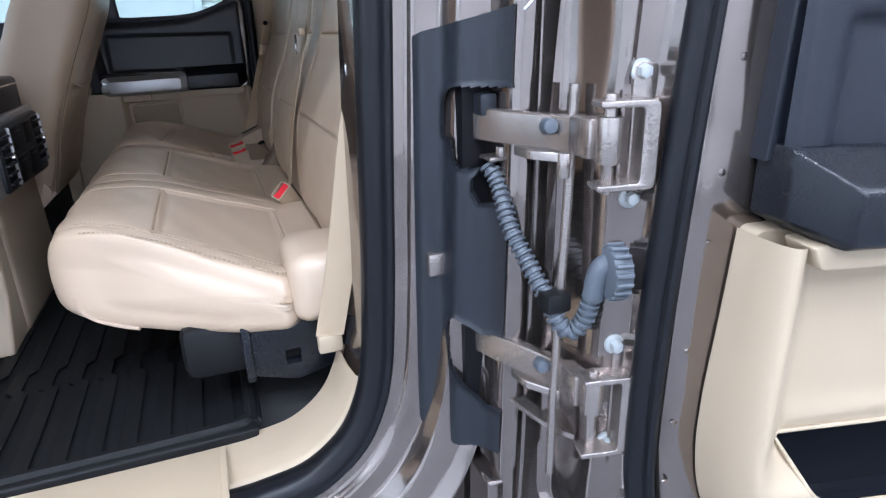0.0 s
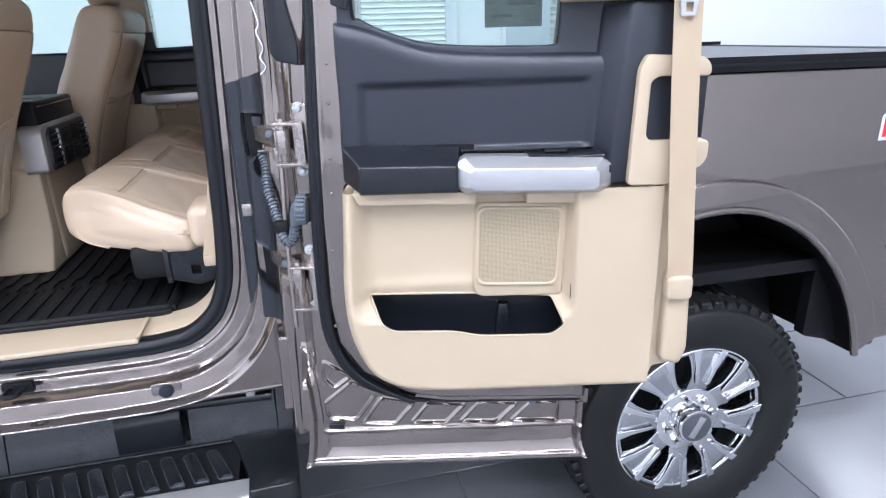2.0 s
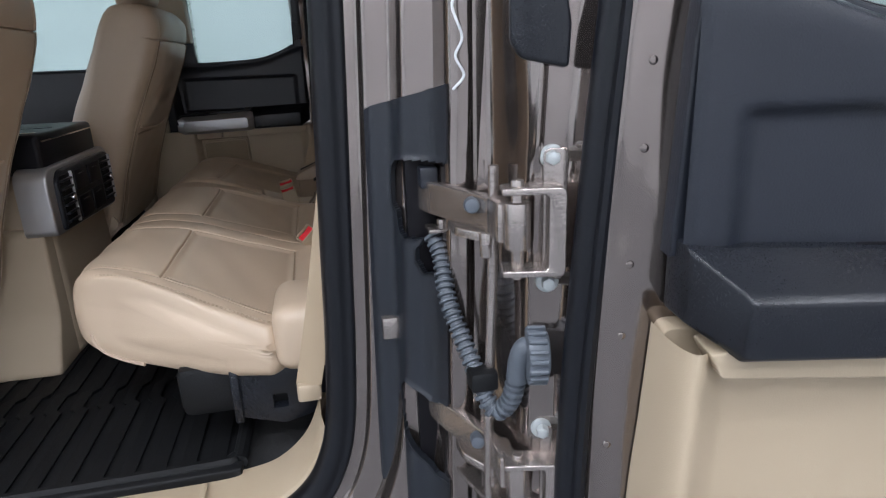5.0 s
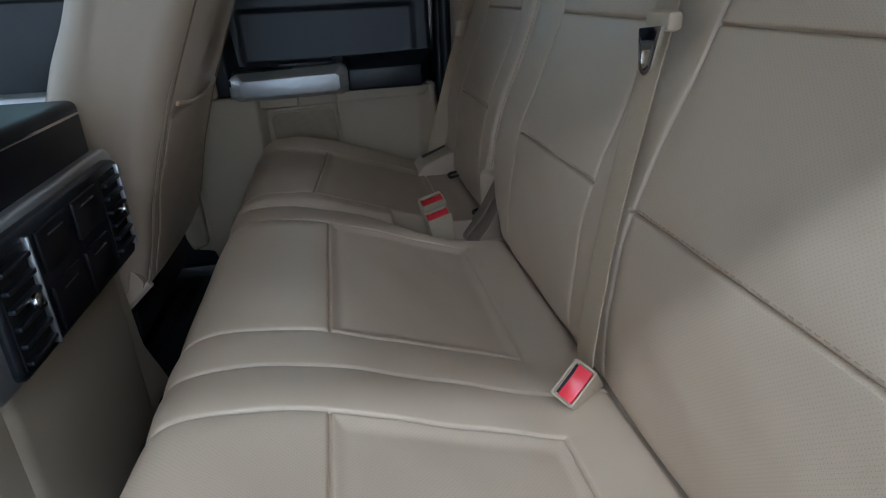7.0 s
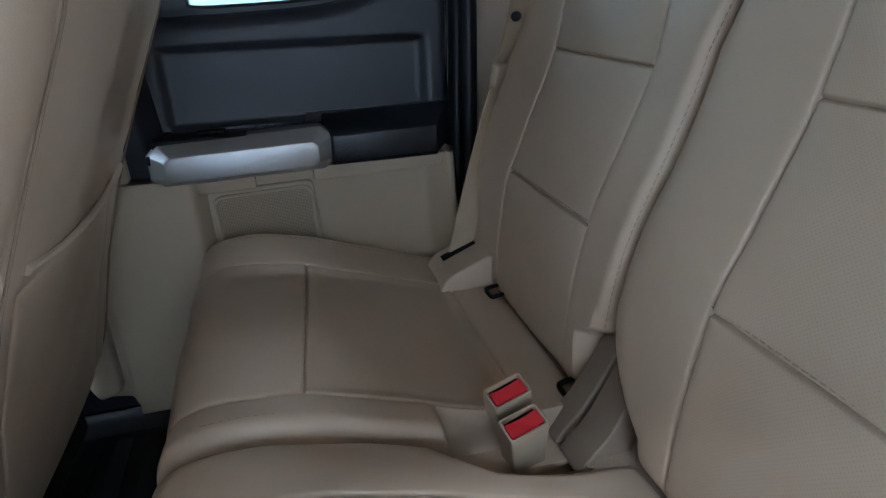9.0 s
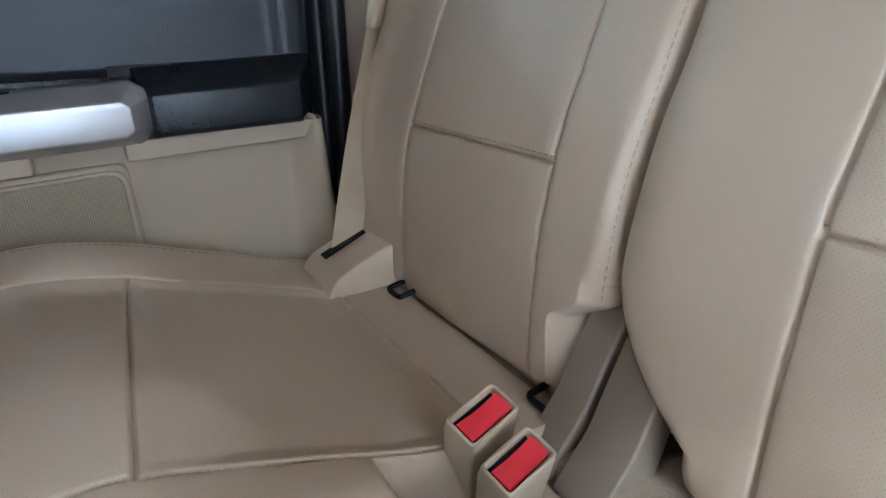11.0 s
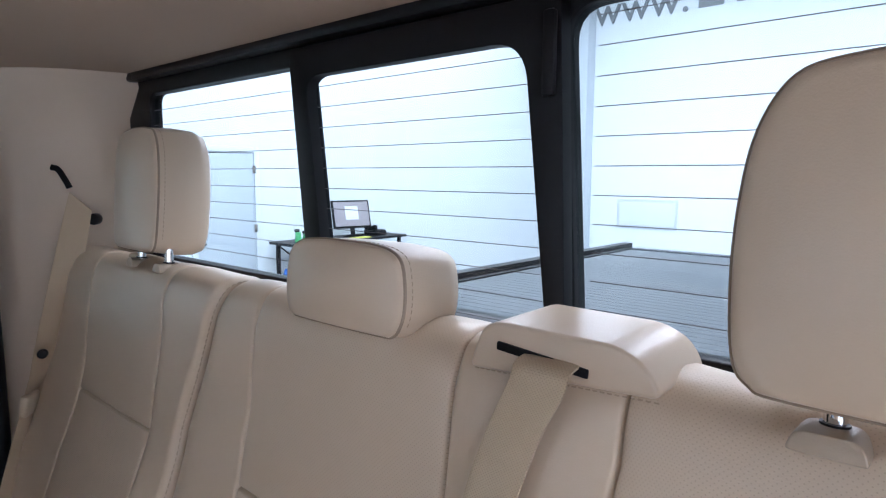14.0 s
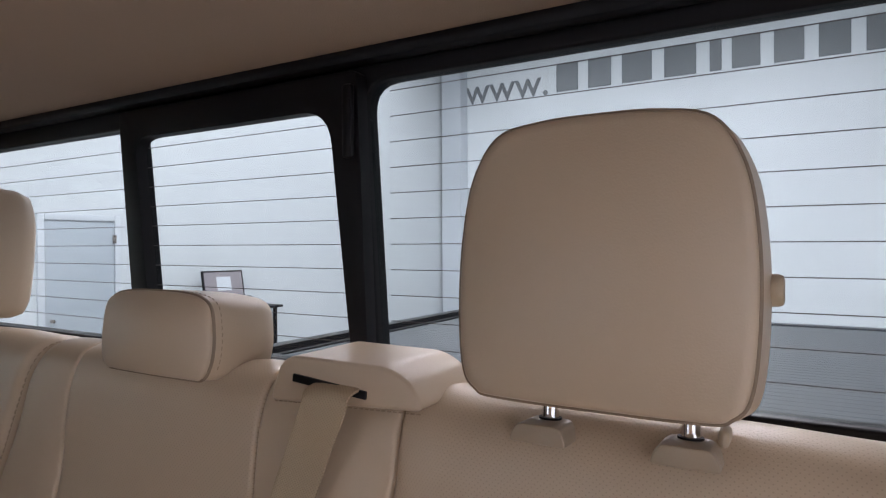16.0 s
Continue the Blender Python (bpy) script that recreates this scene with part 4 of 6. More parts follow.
    # tan lower trim
    field = [(0.086, 1.304), (0.079, 1.20), (0.073, 1.105), (0.074, 1.03), (0.086, 0.970), (0.112, 0.914), (0.144, 0.885), (0.190, 0.866), (0.268, 0.856), (0.566, 0.858), (0.698, 0.866), (0.698, 1.298)]
    mouth = rounded([(0.124, 1.082), (0.150, 1.028), (0.172, 1.013), (0.298, 1.009), (0.345, 0.997), (0.498, 0.994), (0.524, 1.016), (0.502, 1.066), (0.336, 1.075)], [0.006, 0.012, 0.012, 0.03, 0.03, 0.014, 0.010, 0.008, 0.01], 5)
    part("lower_trim", slab(rounded(field, 0.012), n(0.05), n(0.084), 0.01, [rounded([(0.112, 1.10), (0.548, 1.09), (0.552, 0.93), (0.15, 0.935)], 0.012)]), TAN, d, "tan moulded lower trim")
    # the moulded face: one soft sheet with a recess, a rolled outer edge and the pocket's mouth left open
    edge = [tuple(p) for p in curve([(0.70, 0.8505), (0.566, 0.8505), (0.40, 0.8503), (0.265, 0.851), (0.188, 0.860), (0.140, 0.880), (0.108, 0.910), (0.082, 0.968), (0.070, 1.03), (0.069, 1.105), (0.076, 1.20), (0.083, 1.310)], 8)]
    rows = np.concatenate([np.linspace(0.8505, 0.87, 12)[:-1], np.linspace(0.87, 0.985, 30)[:-1], np.linspace(0.985, 1.09, 70)[:-1], np.linspace(1.09, 1.301, 60)])
    cols = np.concatenate([np.linspace(0, 0.05, 14)[:-1], np.linspace(0.05, 1, 240)])
    ez, eu = np.array([p[1] for p in edge[24:]]), np.array([p[0] for p in edge[24:]])
    left = np.interp(rows, ez, eu)
    Z = np.repeat(rows[:, None], len(cols), 1)
    U = left[:, None] + cols[None, :] * (0.703 - left[:, None])
    D = near_segments(U, Z, [edge])
    ease = lambda v: np.clip(v, 0, 1) ** 2 * (3 - 2 * np.clip(v, 0, 1))
    hollow = ease((U - 0.080) / 0.062) * ease((0.546 - U) / 0.030) * ease((Z - 1.028) / 0.05)
    body = 0.148 - 0.046 * hollow + 0.004 * np.exp(-((Z - 1.098) / 0.014) ** 2) * hollow
    N = 0.060 + (body - 0.060) * np.sqrt(1 - (1 - np.clip(D / 0.028, 0, 1)) ** 2)
    k = len(cols)
    verts = np.stack([U, -N, Z], -1).reshape(-1, 3)
    inside = np.zeros(U.shape, dtype=bool)
    mp = np.array(mouth)
    for (ua, za), (ub, zb) in zip(mp, np.roll(mp, -1, 0)):
        if abs(zb - za) > 1e-9:
            inside ^= ((za > Z) != (zb > Z)) & (U < (ub - ua) * (Z - za) / (zb - za) + ua)
    quads = [(a * k + b, a * k + b + 1, (a + 1) * k + b + 1, (a + 1) * k + b) for a in range(len(rows) - 1) for b in range(k - 1)
             if int(inside[a, b]) + int(inside[a + 1, b]) + int(inside[a, b + 1]) + int(inside[a + 1, b + 1]) < 2]
    part("map_pocket", (verts, quads), TAN, d, "tan moulded face with a map pocket", smooth=60)

    def height(u, z):
        return float(np.interp(u, U[np.argmin(np.abs(rows - z))], N[np.argmin(np.abs(rows - z))]))

    lipline = [(u, -height(u, z) + 0.0015, z) for u, z in mouth]
    part("pocket_lip", tube(np.array(lipline + lipline[:1]), 0.0026, 10), TAN, d, smooth=60)
    wall = [(u, z - 0.004) for u, z in mouth if 0.150 < u < 0.528 and z < 1.026]
    part("pocket_inner_wall", slab(wall + [(0.528, 0.925), (0.15, 0.925)], n(0.130), n(0.138)), BLACK, d)
    part("pocket_lining", join(box(0.10, 0.56, n(0.060), n(0.05), 0.92, 1.12), box(0.12, 0.56, n(0.14), n(0.060), 0.935, 0.955), box(0.112, 0.120, n(0.098), n(0.05), 0.94, 1.085), box(0.534, 0.545, n(0.135), n(0.05), 0.94, 1.10), box(0.11, 0.55, n(0.096), n(0.05), 1.088, 1.10)), BLACK, d, "black pocket lining")
    part("pocket_rib", slab([(0.385, 0.95), (0.425, 0.95), (0.415, 1.035), (0.395, 1.035)], n(0.055), n(0.074), 0.006), BLACK, d)
    part("ledge", slab(rounded([(0.108, 1.302), (0.120, 1.279), (0.345, 1.274), (0.345, 1.298), (0.135, 1.306)], 0.004), n(0.095), n(0.135), 0.008), TAN, d)
    part("ledge", slab(rounded([(0.442, 1.272), (0.545, 1.270), (0.545, 1.296), (0.442, 1.298)], 0.004), n(0.095), n(0.135), 0.008), TAN, d)
    part("speaker_surround", slab(rounded([(0.338, 1.084), (0.352, 1.069), (0.522, 1.068), (0.528, 1.266), (0.346, 1.270)], 0.012), n(0.098), n(0.112), 0.008), TAN, d)
    grille = rounded([(0.350, 1.103), (0.506, 1.098), (0.513, 1.252), (0.355, 1.257)], 0.018, 6)
    part("grille_rim", slab(rounded([(0.343, 1.096), (0.513, 1.091), (0.520, 1.258), (0.348, 1.264)], 0.022, 6), n(0.111), n(0.1165), 0.003, [grille]), TAN, d)
    g = slab(grille, n(0.111), n(0.114), 0.0)
    uvl = g.loops.layers.uv.new("map")
    for face in g.faces:
        for loop in face.loops:
            loop[uvl].uv = (loop.vert.co.x * 0.7071 + loop.vert.co.z * 0.7071, loop.vert.co.z * 0.7071 - loop.vert.co.x * 0.7071)
    part("speaker_grille", g, GRILLE, d, "perforated tan speaker grille", smooth=0)
    # belt trim at the free edge
    c = [(0.630, 1.304), (0.638, 1.515), (0.650, 1.540), (0.752, 1.534), (0.766, 1.520), (0.767, 1.500), (0.672, 1.502), (0.660, 1.492), (0.658, 1.395), (0.668, 1.387), (0.776, 1.386), (0.776, 1.352), (0.762, 1.334), (0.744, 1.332), (0.706, 1.304)]
    part("belt_bezel", slab(rounded(c, 0.010, 4), n(0.085), n(0.152), 0.008), TAN, d, "tan belt bezel")
    part("bezel_pocket", box(0.655, 0.772, n(0.128), n(0.08), 1.386, 1.503, 0.004), BLACK, d, "black recess")
    part("belt_column", slab(rounded([(0.704, 0.868), (0.704, 1.30), (0.745, 1.30), (0.758, 1.15), (0.766, 1.10), (0.772, 0.945), (0.755, 0.912), (0.715, 0.905)], 0.006), n(0.09), n(0.132), 0.01), TAN_DEEP, d, "tan belt cover")
    part("belt_column", slab(rounded([(0.722, 0.93), (0.722, 1.125), (0.768, 1.125), (0.776, 0.955), (0.762, 0.918)], 0.012), n(0.13), n(0.160), 0.012), TAN, d, "tan belt cover")
    part("latch", box(0.55, 0.572, n(0.02), n(0.0), 0.745, 0.775, 0.003), STEEL, d)
    part("bump_stop", cyl((0.48, n(0.005), 0.755), (0.48, n(0.03), 0.755), 0.011, 12, 0.009, 0.003), HOSE, d)
    gl = part("window_glass", slab([(0.10, 1.52), (0.53, 1.52), (0.53, 1.99), (0.10, 1.99)], n(-0.012), n(-0.008)), GLASS_TEAL, d, smooth=0)
    gl.visible_shadow = False
    part("glass_run", tube(curve([(0.126, -0.076, 1.70), (0.127, -0.076, 1.622), (0.14, -0.076, 1.612), (0.17, -0.076, 1.596), (0.225, -0.076, 1.576), (0.27, -0.076, 1.566), (0.336, -0.076, 1.560), (0.42, -0.076, 1.557), (0.495, -0.076, 1.557), (0.507, -0.076, 1.572), (0.512, -0.076, 1.653), (0.516, -0.076, 1.98)], 5), 0.004, 8), FRAME, d)
    part("mirror_corner", slab(rounded([(0.092, 1.64), (0.122, 1.63), (0.124, 1.98), (0.092, 1.98)], 0.004), n(0.08), n(0.092), 0.004), BLACK, d)
    part("hinge_boot", slab(rounded([(-0.046, 1.56), (-0.036, 1.545), (0.008, 1.535), (0.010, 1.575), (-0.014, 1.70), (-0.016, 1.98), (-0.046, 1.98)], 0.006), n(0.0), n(0.014), 0.005), BLACK, d, "black hinge boot")
    for u, z in ((-0.005, 1.453), (-0.008, 1.324), (-0.012, 1.148), (-0.014, 1.014)):
        part("hinge_bolt", join(cyl((u, n(0.001), z), (u, n(0.005), z), 0.0125, 18, 0.0118, 0.001), cyl((u, n(0.005), z), (u, n(0.015), z), 0.0078, 6, 0.0072, 0.002)), BOLT, d, "pale zinc hinge bolt")
    return d


GRILLE = mat("perforated_tan_grille", (0.41, 0.328, 0.218), 0.55, grain=0.3, blotch=0.03, dots=(0.0038, 1.4, 0.55, 0.30))
STICKER = mat("grey_window_label", (0.13, 0.135, 0.135), 0.5, blotch=0.35, blotch_size=18)
DOOR = pose(0.46, -0.19, 0, 0, 0, -12.3)
door = build_door()
door.matrix_basis = DOOR
far = copy_thing(door, Matrix(((-1, 0, 0, 0.312), (0, 1, 0, 1.960), (0, 0, 1, 0.008), (0, 0, 0, 1))))
tagged(far, "rear-hinged pickup door, tan and black trim, shut")

label = thing("window_sticker", "dark grey printed label stuck on the open door's glass", "sticker", m=DOOR)
part("sheet", box(0.377, 0.490, 0.0122, 0.0128, 1.594, 1.74), STICKER, label, smooth=0)
for k, (a, b) in enumerate(((0.39, 0.43), (0.42, 0.475), (0.395, 0.45), (0.41, 0.47))):
    part("bar", box(a, b, 0.0115, 0.0121, 1.612 + k * 0.022, 1.618 + k * 0.022), TONNEAU, label, smooth=0)

# ---- rear bench ----
CUSH = [(0.235, 1.112), (0.16, 1.122), (0.05, 1.158), (-0.065, 1.196), (-0.15, 1.210), (-0.208, 1.203), (-0.234, 1.172), (-0.240, 1.110), (-0.226, 1.066), (-0.17, 1.046), (-0.02, 1.036), (0.12, 1.040), (0.215, 1.062)]
BACK = [(0.238, 1.115), (0.230, 1.17), (0.238, 1.26), (0.253, 1.33), (0.284, 1.41), (0.314, 1.49), (0.331, 1.57), (0.341, 1.64), (0.348, 1.678), (0.364, 1.704), (0.395, 1.710), (0.428, 1.69), (0.440, 1.60), (0.415, 1.40), (0.365, 1.20), (0.295, 1.105)]


def arc_where(profile, k, value, per=10):
    """Arc length along a closed profile at which coordinate k first reaches a value."""
    ring = curve(profile, per, closed=True)
    at = np.concatenate([[0], np.cumsum(np.linalg.norm(np.diff(ring, axis=0), axis=1))])
    for i in range(len(ring) - 1):
        a, b = ring[i, k], ring[i + 1, k]
        if (a - value) * (b - value) <= 0 and abs(b - a) > 1e-9 and i > 1:
            return at[i] + (value - a) / (b - a) * (at[i + 1] - at[i])
    return 0.0


A_BACK, A_MID, A_FRONT, A_NOSE = (arc_where(CUSH, 0, v) for v in (0.16, -0.065, -0.19, -0.232))
A_END = A_NOSE + 0.04


def insert_seams(ya, yb, a0, a1, cross):
    """The stitched borders of one sitter's field: two sides and some cross seams."""
    lines = [[(a0, ya), (a1, ya)], [(a0, yb), (a1, yb)]]
    return lines + [[(c, ya), (c, yb)] for c in cross]


def place(ring, want, out, a, y, lift=0.0):
    x = np.interp(a, want, ring[:, 0]) + lift * np.interp(a, want, out[:, 0])
    z = np.interp(a, want, ring[:, 1]) + lift * np.interp(a, want, out[:, 1])
    return (x, y, z)


def seam_thread(parent, info, line, offset=0.0, lift=-0.0014, name="stitching", warp=0.0):
    want, ring, out = info
    pts, nor = [], []
    for (a0, y0), (a1, y1) in zip(line[:-1], line[1:]):
        for t in np.linspace(0, 1, 40):
            a, y = a0 + (a1 - a0) * t, y0 + (y1 - y0) * t
            pts.append(place(ring, want, out, a + offset * (abs(y1 - y0) > abs(a1 - a0)), y + offset * (abs(y1 - y0) <= abs(a1 - a0)), lift))
            nor.append((np.interp(a, want, out[:, 0]), 0, np.interp(a, want, out[:, 1])))
    pts = np.array(pts)
    if callable(warp):
        pts = np.stack(warp(pts[:, 0], pts[:, 1], pts[:, 2], None), 1)
    else:
        pts[:, 1] += warp * np.clip((1.71 - pts[:, 2]) / 0.19, 0, 1)
    o = part(name, stitches(pts, nor), STITCH, parent, smooth=60)
    return tagged(o, kind="stuff")


bench = thing("rear_bench", "tan leather three-place rear bench with perforated fields", "car seat")
seams = insert_seams(0.334, 0.693, A_BACK, A_END, [A_MID, A_BACK]) + insert_seams(0.835, 1.188, A_BACK, A_END, [A_MID, A_BACK]) + [[(0.0, 0.765), (A_END, 0.765)]]


def door_end(X, Y, Z, A):
    """The outer end of the cushion: cut back towards the front in plan, fuller below its top seam."""
    ease = np.clip((0.62 - Y) / 0.286, 0, 1.45)
    back = np.clip((X - 0.115) / 0.07, 0, 1)
    target = 0.268 + (0.148 - X) * 0.44 + 0.09 * back * back * (3 - 2 * back)
    low = np.clip((1.15 - Z) / 0.08, 0, 1)
    past = np.clip((0.334 - Y) / 0.129, 0, 1)
    side = Y + (target - 0.334) * np.minimum(ease, 1) - past * 0.012 * low
    corner = np.clip((0.315 - Y) / 0.11, 0, 1) ** 2 * np.clip((0.05 - X) / 0.25, 0, 1)
    inner = np.clip((Y - 1.195) / 0.06, 0, 1) * 0.034 * np.clip((X - 0.02) / 0.06, 0, 1)
    return X + 0.05 * corner, side + 0.068 * past - inner, Z - 0.010 * past * np.clip((Z - 1.12) / 0.05, 0, 1)


mesh, info = upholstery(CUSH, 0.205, 1.272, seams, [(A_BACK, A_END, 0.334, 0.693), (A_BACK, A_END, 0.835, 1.188)], end=0.034, groove=0.0045, puff=0.0035, puff_w=0.014, taper=door_end, fan=True, sunk=[(A_BACK, A_MID, 0.334, 0.693, 0.007), (A_BACK, A_MID, 0.835, 1.188, 0.007)])
wide_cushion = part("cushion", mesh, [LEATHER, PERFO], bench, "wide two-place seat cushion", smooth=60)
def buckle_well(X, Y, Z, A):
    """The well for the buckles in the inner rear corner of the single cushion; its cross seam runs a little askew."""
    ease = lambda v: np.clip(v, 0, 1) ** 2 * (3 - 2 * np.clip(v, 0, 1))
    well = ease((1.327 - Y) / 0.010) * ease((X - 0.044) / 0.014) * (Z > 1.075)
    skew = 0.026 * np.clip((1.676 - Y) / 0.346, 0, 1) * ease(1 - np.abs(A - A_MID) / 0.09)
    return X - skew, Y, Z - well * (Z - 1.078) * 0.92 + 0.33 * skew


mesh, info2 = upholstery(CUSH, 1.278, 1.805, insert_seams(1.330, 1.676, A_BACK, A_END, [A_MID, A_BACK]) + [[(0.0, 1.322), (0.001, 1.322)]], [(A_BACK, A_END, 1.330, 1.676)], end=0.016, groove=0.0045, puff=0.0035, puff_w=0.014, taper=buckle_well, sunk=[(A_BACK, A_MID, 1.330, 1.676, 0.007)])
far_cushion = part("cushion", mesh, [LEATHER, PERFO], bench, "single seat cushion", smooth=60)
B_LOW, B_HIGH, B_TOP = (arc_where(BACK, 1, v) for v in (1.322, 1.497, 1.69))
B_OVER = B_TOP + 0.06
seams = [[(0.0, 0.334), (B_OVER, 0.334)], [(0.0, 0.765), (B_OVER, 0.765)], [(B_LOW, 0.334), (B_LOW, 0.77)], [(B_HIGH, 0.334), (B_HIGH, 0.765)],
         [(0.0, 0.885), (B_OVER, 0.885)], [(0.0, 1.180), (B_OVER, 1.180)],
         [(B_LOW, 0.885), (B_LOW, 1.180)], [(B_HIGH, 0.885), (B_HIGH, 1.180)]]


def wide_back_lean(X, Y, Z, A):
    """The seams lean a little and the split edge flares towards the cushion."""
    low = np.clip((1.60 - Z) / 0.20, 0, 1)
    low = low * low * (3 - 2 * low)
    tuck = np.clip((1.262 - Z) / 0.11, 0, 1)
    flare = (1 - 1.35 * tuck * tuck) * 0.058 * np.clip((Y - 1.185) / 0.057, 0, 1) * np.clip((1.71 - Z) / 0.19, 0, 1)
    lean = np.clip(1 - np.abs(Y - 0.885) / 0.06, 0, 1) * -0.010 * low - np.clip(1 - np.abs(Y - 1.180) / 0.06, 0, 1) * 0.014
    rib = np.clip(1 - np.abs(Y - 0.765) / 0.06, 0, 1) * (0.008 * low - 0.022 * np.clip((Z - 1.50) / 0.15, 0, 1))
    sag = 0.003 * np.clip((Z - 1.60) / 0.10, 0, 1) * np.clip((0.745 - Y) / 0.05, 0, 1)
    return X, Y + flare + lean + rib, Z - sag


mesh, binfo = upholstery(BACK, 0.215, 1.242, seams, [(0, B_OVER + 0.06, 0.334, 0.765), (0, B_OVER + 0.06, 0.885, 1.180)], end=0.016, groove=0.005, puff=0.0022, puff_w=0.010, step=0.003, taper=wide_back_lean)
wide_back = part("backrest", mesh, [LEATHER, PERFO], bench, "wide two-place backrest", smooth=60)
def single_back_lean(X, Y, Z, A):
    """The split edge flares towards the cushion and is notched at its foot."""
    ease = lambda v: np.clip(v, 0, 1) ** 2 * (3 - 2 * np.clip(v, 0, 1))
    flare = 0.058 * np.clip((1.385 - Y) / 0.12, 0, 1) * np.clip((1.71 - Z) / 0.19, 0, 1)
    notch = 0.034 * np.clip((1.385 - Y) / 0.12, 0, 1) * ease((1.222 - Z) / 0.026)
    return X + 0.012 * np.clip((1.275 - Y) / 0.03, 0, 1) * ease((1.25 - Z) / 0.02), Y + flare + notch, Z


mesh, binfo2 = upholstery(BACK, 1.249, 1.785, insert_seams(1.385, 1.632, 0.0, B_OVER, [B_LOW, B_HIGH]) + [[(arc_where(BACK, 1, 1.239), 1.2495), (arc_where(BACK, 1, 1.239), 1.2496)]], [(0, B_OVER + 0.06, 1.385, 1.632)], end=0.016, groove=0.005, puff=0.0022, puff_w=0.010, step=0.003, taper=single_back_lean)
far_back = part("backrest", mesh, [LEATHER, PERFO], bench, "single backrest", smooth=60)
for holder, inf, ya, yb in ((far_back, binfo2, 1.385, 1.632), (wide_back, binfo, 0.874, 1.180)):
    seam_thread(holder, inf, [(B_LOW, ya), (B_LOW, yb)], 0.005)
for y, dip in ((1.2512, -0.0066),):
    seam_thread(far_back, binfo2, [(arc_where(BACK, 1, 1.228), y), (B_OVER, y)], 0.0, dip, warp=0.058)
seam_thread(wide_back, binfo, [(B_LOW, 0.334), (B_LOW, 0.77)], 0.005)
for y in (0.247, 0.256, 0.334):
    seam_thread(wide_cushion, info, [(A_BACK, y), (A_FRONT, y)], 0.0, 0.0008, warp=door_end)
seam_thread(far_cushion, info2, [(A_MID, 1.2955), (A_FRONT, 1.2955)], 0.0, 0.0005)
seam_thread(far_cushion, info2, [(A_BACK, 1.778), (A_FRONT, 1.778)], 0.0, 0.0005)
edge_a = np.linspace(A_NOSE + 0.085, A_NOSE + 0.21, 40)
edge_p = np.array([place(info[1], info[0], info[2], a, 0.222, 0.001) for a in edge_a])
edge_p = np.stack(door_end(edge_p[:, 0], edge_p[:, 1], edge_p[:, 2], None), 1)
part("fleece_edge", tube(edge_p, 0.0035, 6), HEADLINER, wide_cushion, "pale fleece edge")
# side bolster by the door, rear end of the cushion
part("side_bolster", box(0.130, 0.252, 0.196, 0.36, 1.050, 1.170, 0.030, 5), LEATHER, bench)
part("seat_base", box(-0.05, 0.30, 0.27, 1.78, 0.95, 1.05, 0.02), BLACK_SOFT, bench)
part("carpet_gap", box(0.195, 0.30, 0.30, 1.76, 1.06, 1.106, 0.01), mat("tan_seat_felt", (0.44, 0.35, 0.255), 0.9, grain=0.6, grain_size=300), bench)
part("leg_bracket", slab(rounded([(0.05, 0.955), (0.13, 0.93), (0.19, 0.945), (0.235, 1.00), (0.235, 1.045), (0.05, 1.05)], 0.008), 0.29, 0.25, 0.006,
     [rounded([(0.112, 0.962), (0.138, 0.962), (0.138, 0.990), (0.112, 0.990)], 0.002)]), BLACK, bench, "black seat bracket")
part("leg_bracket", box(0.045, 0.06, 0.242, 0.29, 0.945, 1.05, 0.004), BLACK, bench, "black seat bracket")
for y in (1.620, 1.345):
    loop = tube(curve([(0.246, y - 0.016, 1.128), (0.220, y - 0.016, 1.124), (0.213, y - 0.012, 1.122), (0.213, y + 0.012, 1.122), (0.220, y + 0.016, 1.124), (0.246, y + 0.016, 1.128)], 4), 0.0034, 8)
    part("anchor_loop", loop, FRAME, bench, "black child-seat anchor loop")
part("belt_bezel", slab(rounded([(0.13, 1.10), (0.25, 1.10), (0.25, 1.168), (0.225, 1.172), (0.155, 1.142)], 0.012), 1.755, 1.655, 0.016, segs=4), LEATHER, bench, "tan belt bezel")
part("bezel_slot", box(-0.032, 0.032, -0.008, 0.008, -0.001, 0.002, m=Matrix.Translation((0.192, 1.722, 1.1602)) @ Matrix.Rotation(radians(-23), 4, "Y")), FRAME, bench)
# moulded plates over the split's pivot
PIVOT = mat("dark_tan_plastic", (0.24, 0.185, 0.135), 0.42, grain=0.05, grain_size=500, blotch=0.04)
part("pivot_cover", slab(rounded([(0.178, 1.085), (0.24, 1.085), (0.28, 1.16), (0.30, 1.236), (0.278, 1.236), (0.258, 1.205), (0.222, 1.14)], 0.012), 1.335, 1.300, 0.007), PIVOT, bench, "dark tan moulded pivot cover")
part("pivot_cover", slab(rounded([(0.180, 1.085), (0.24, 1.085), (0.285, 1.215), (0.255, 1.205), (0.218, 1.13)], 0.010), 1.292, 1.246, 0.006), PIVOT, bench, "dark tan moulded pivot cover")
# shoulder belt outlet on top of the backrest
outlet = part("belt_outlet", slab(rounded([(0.715, 1.701), (0.862, 1.692), (0.850, 1.724), (0.836, 1.731), (0.744, 1.730), (0.724, 1.720)], [0.008, 0.008, 0.010, 0.012, 0.014, 0.012], 5), 0.418, 0.338, 0.016, axis="x", segs=5), LEATHER, bench, "tan belt outlet")
part("outlet_slot", box(-0.007, 0.008, -0.036, 0.036, -0.0032, 0.0032, 0.001, m=Matrix.Translation((0.343, 0.799, 1.7105)) @ Matrix.Rotation(radians(5), 4, "X")), FRAME, outlet)


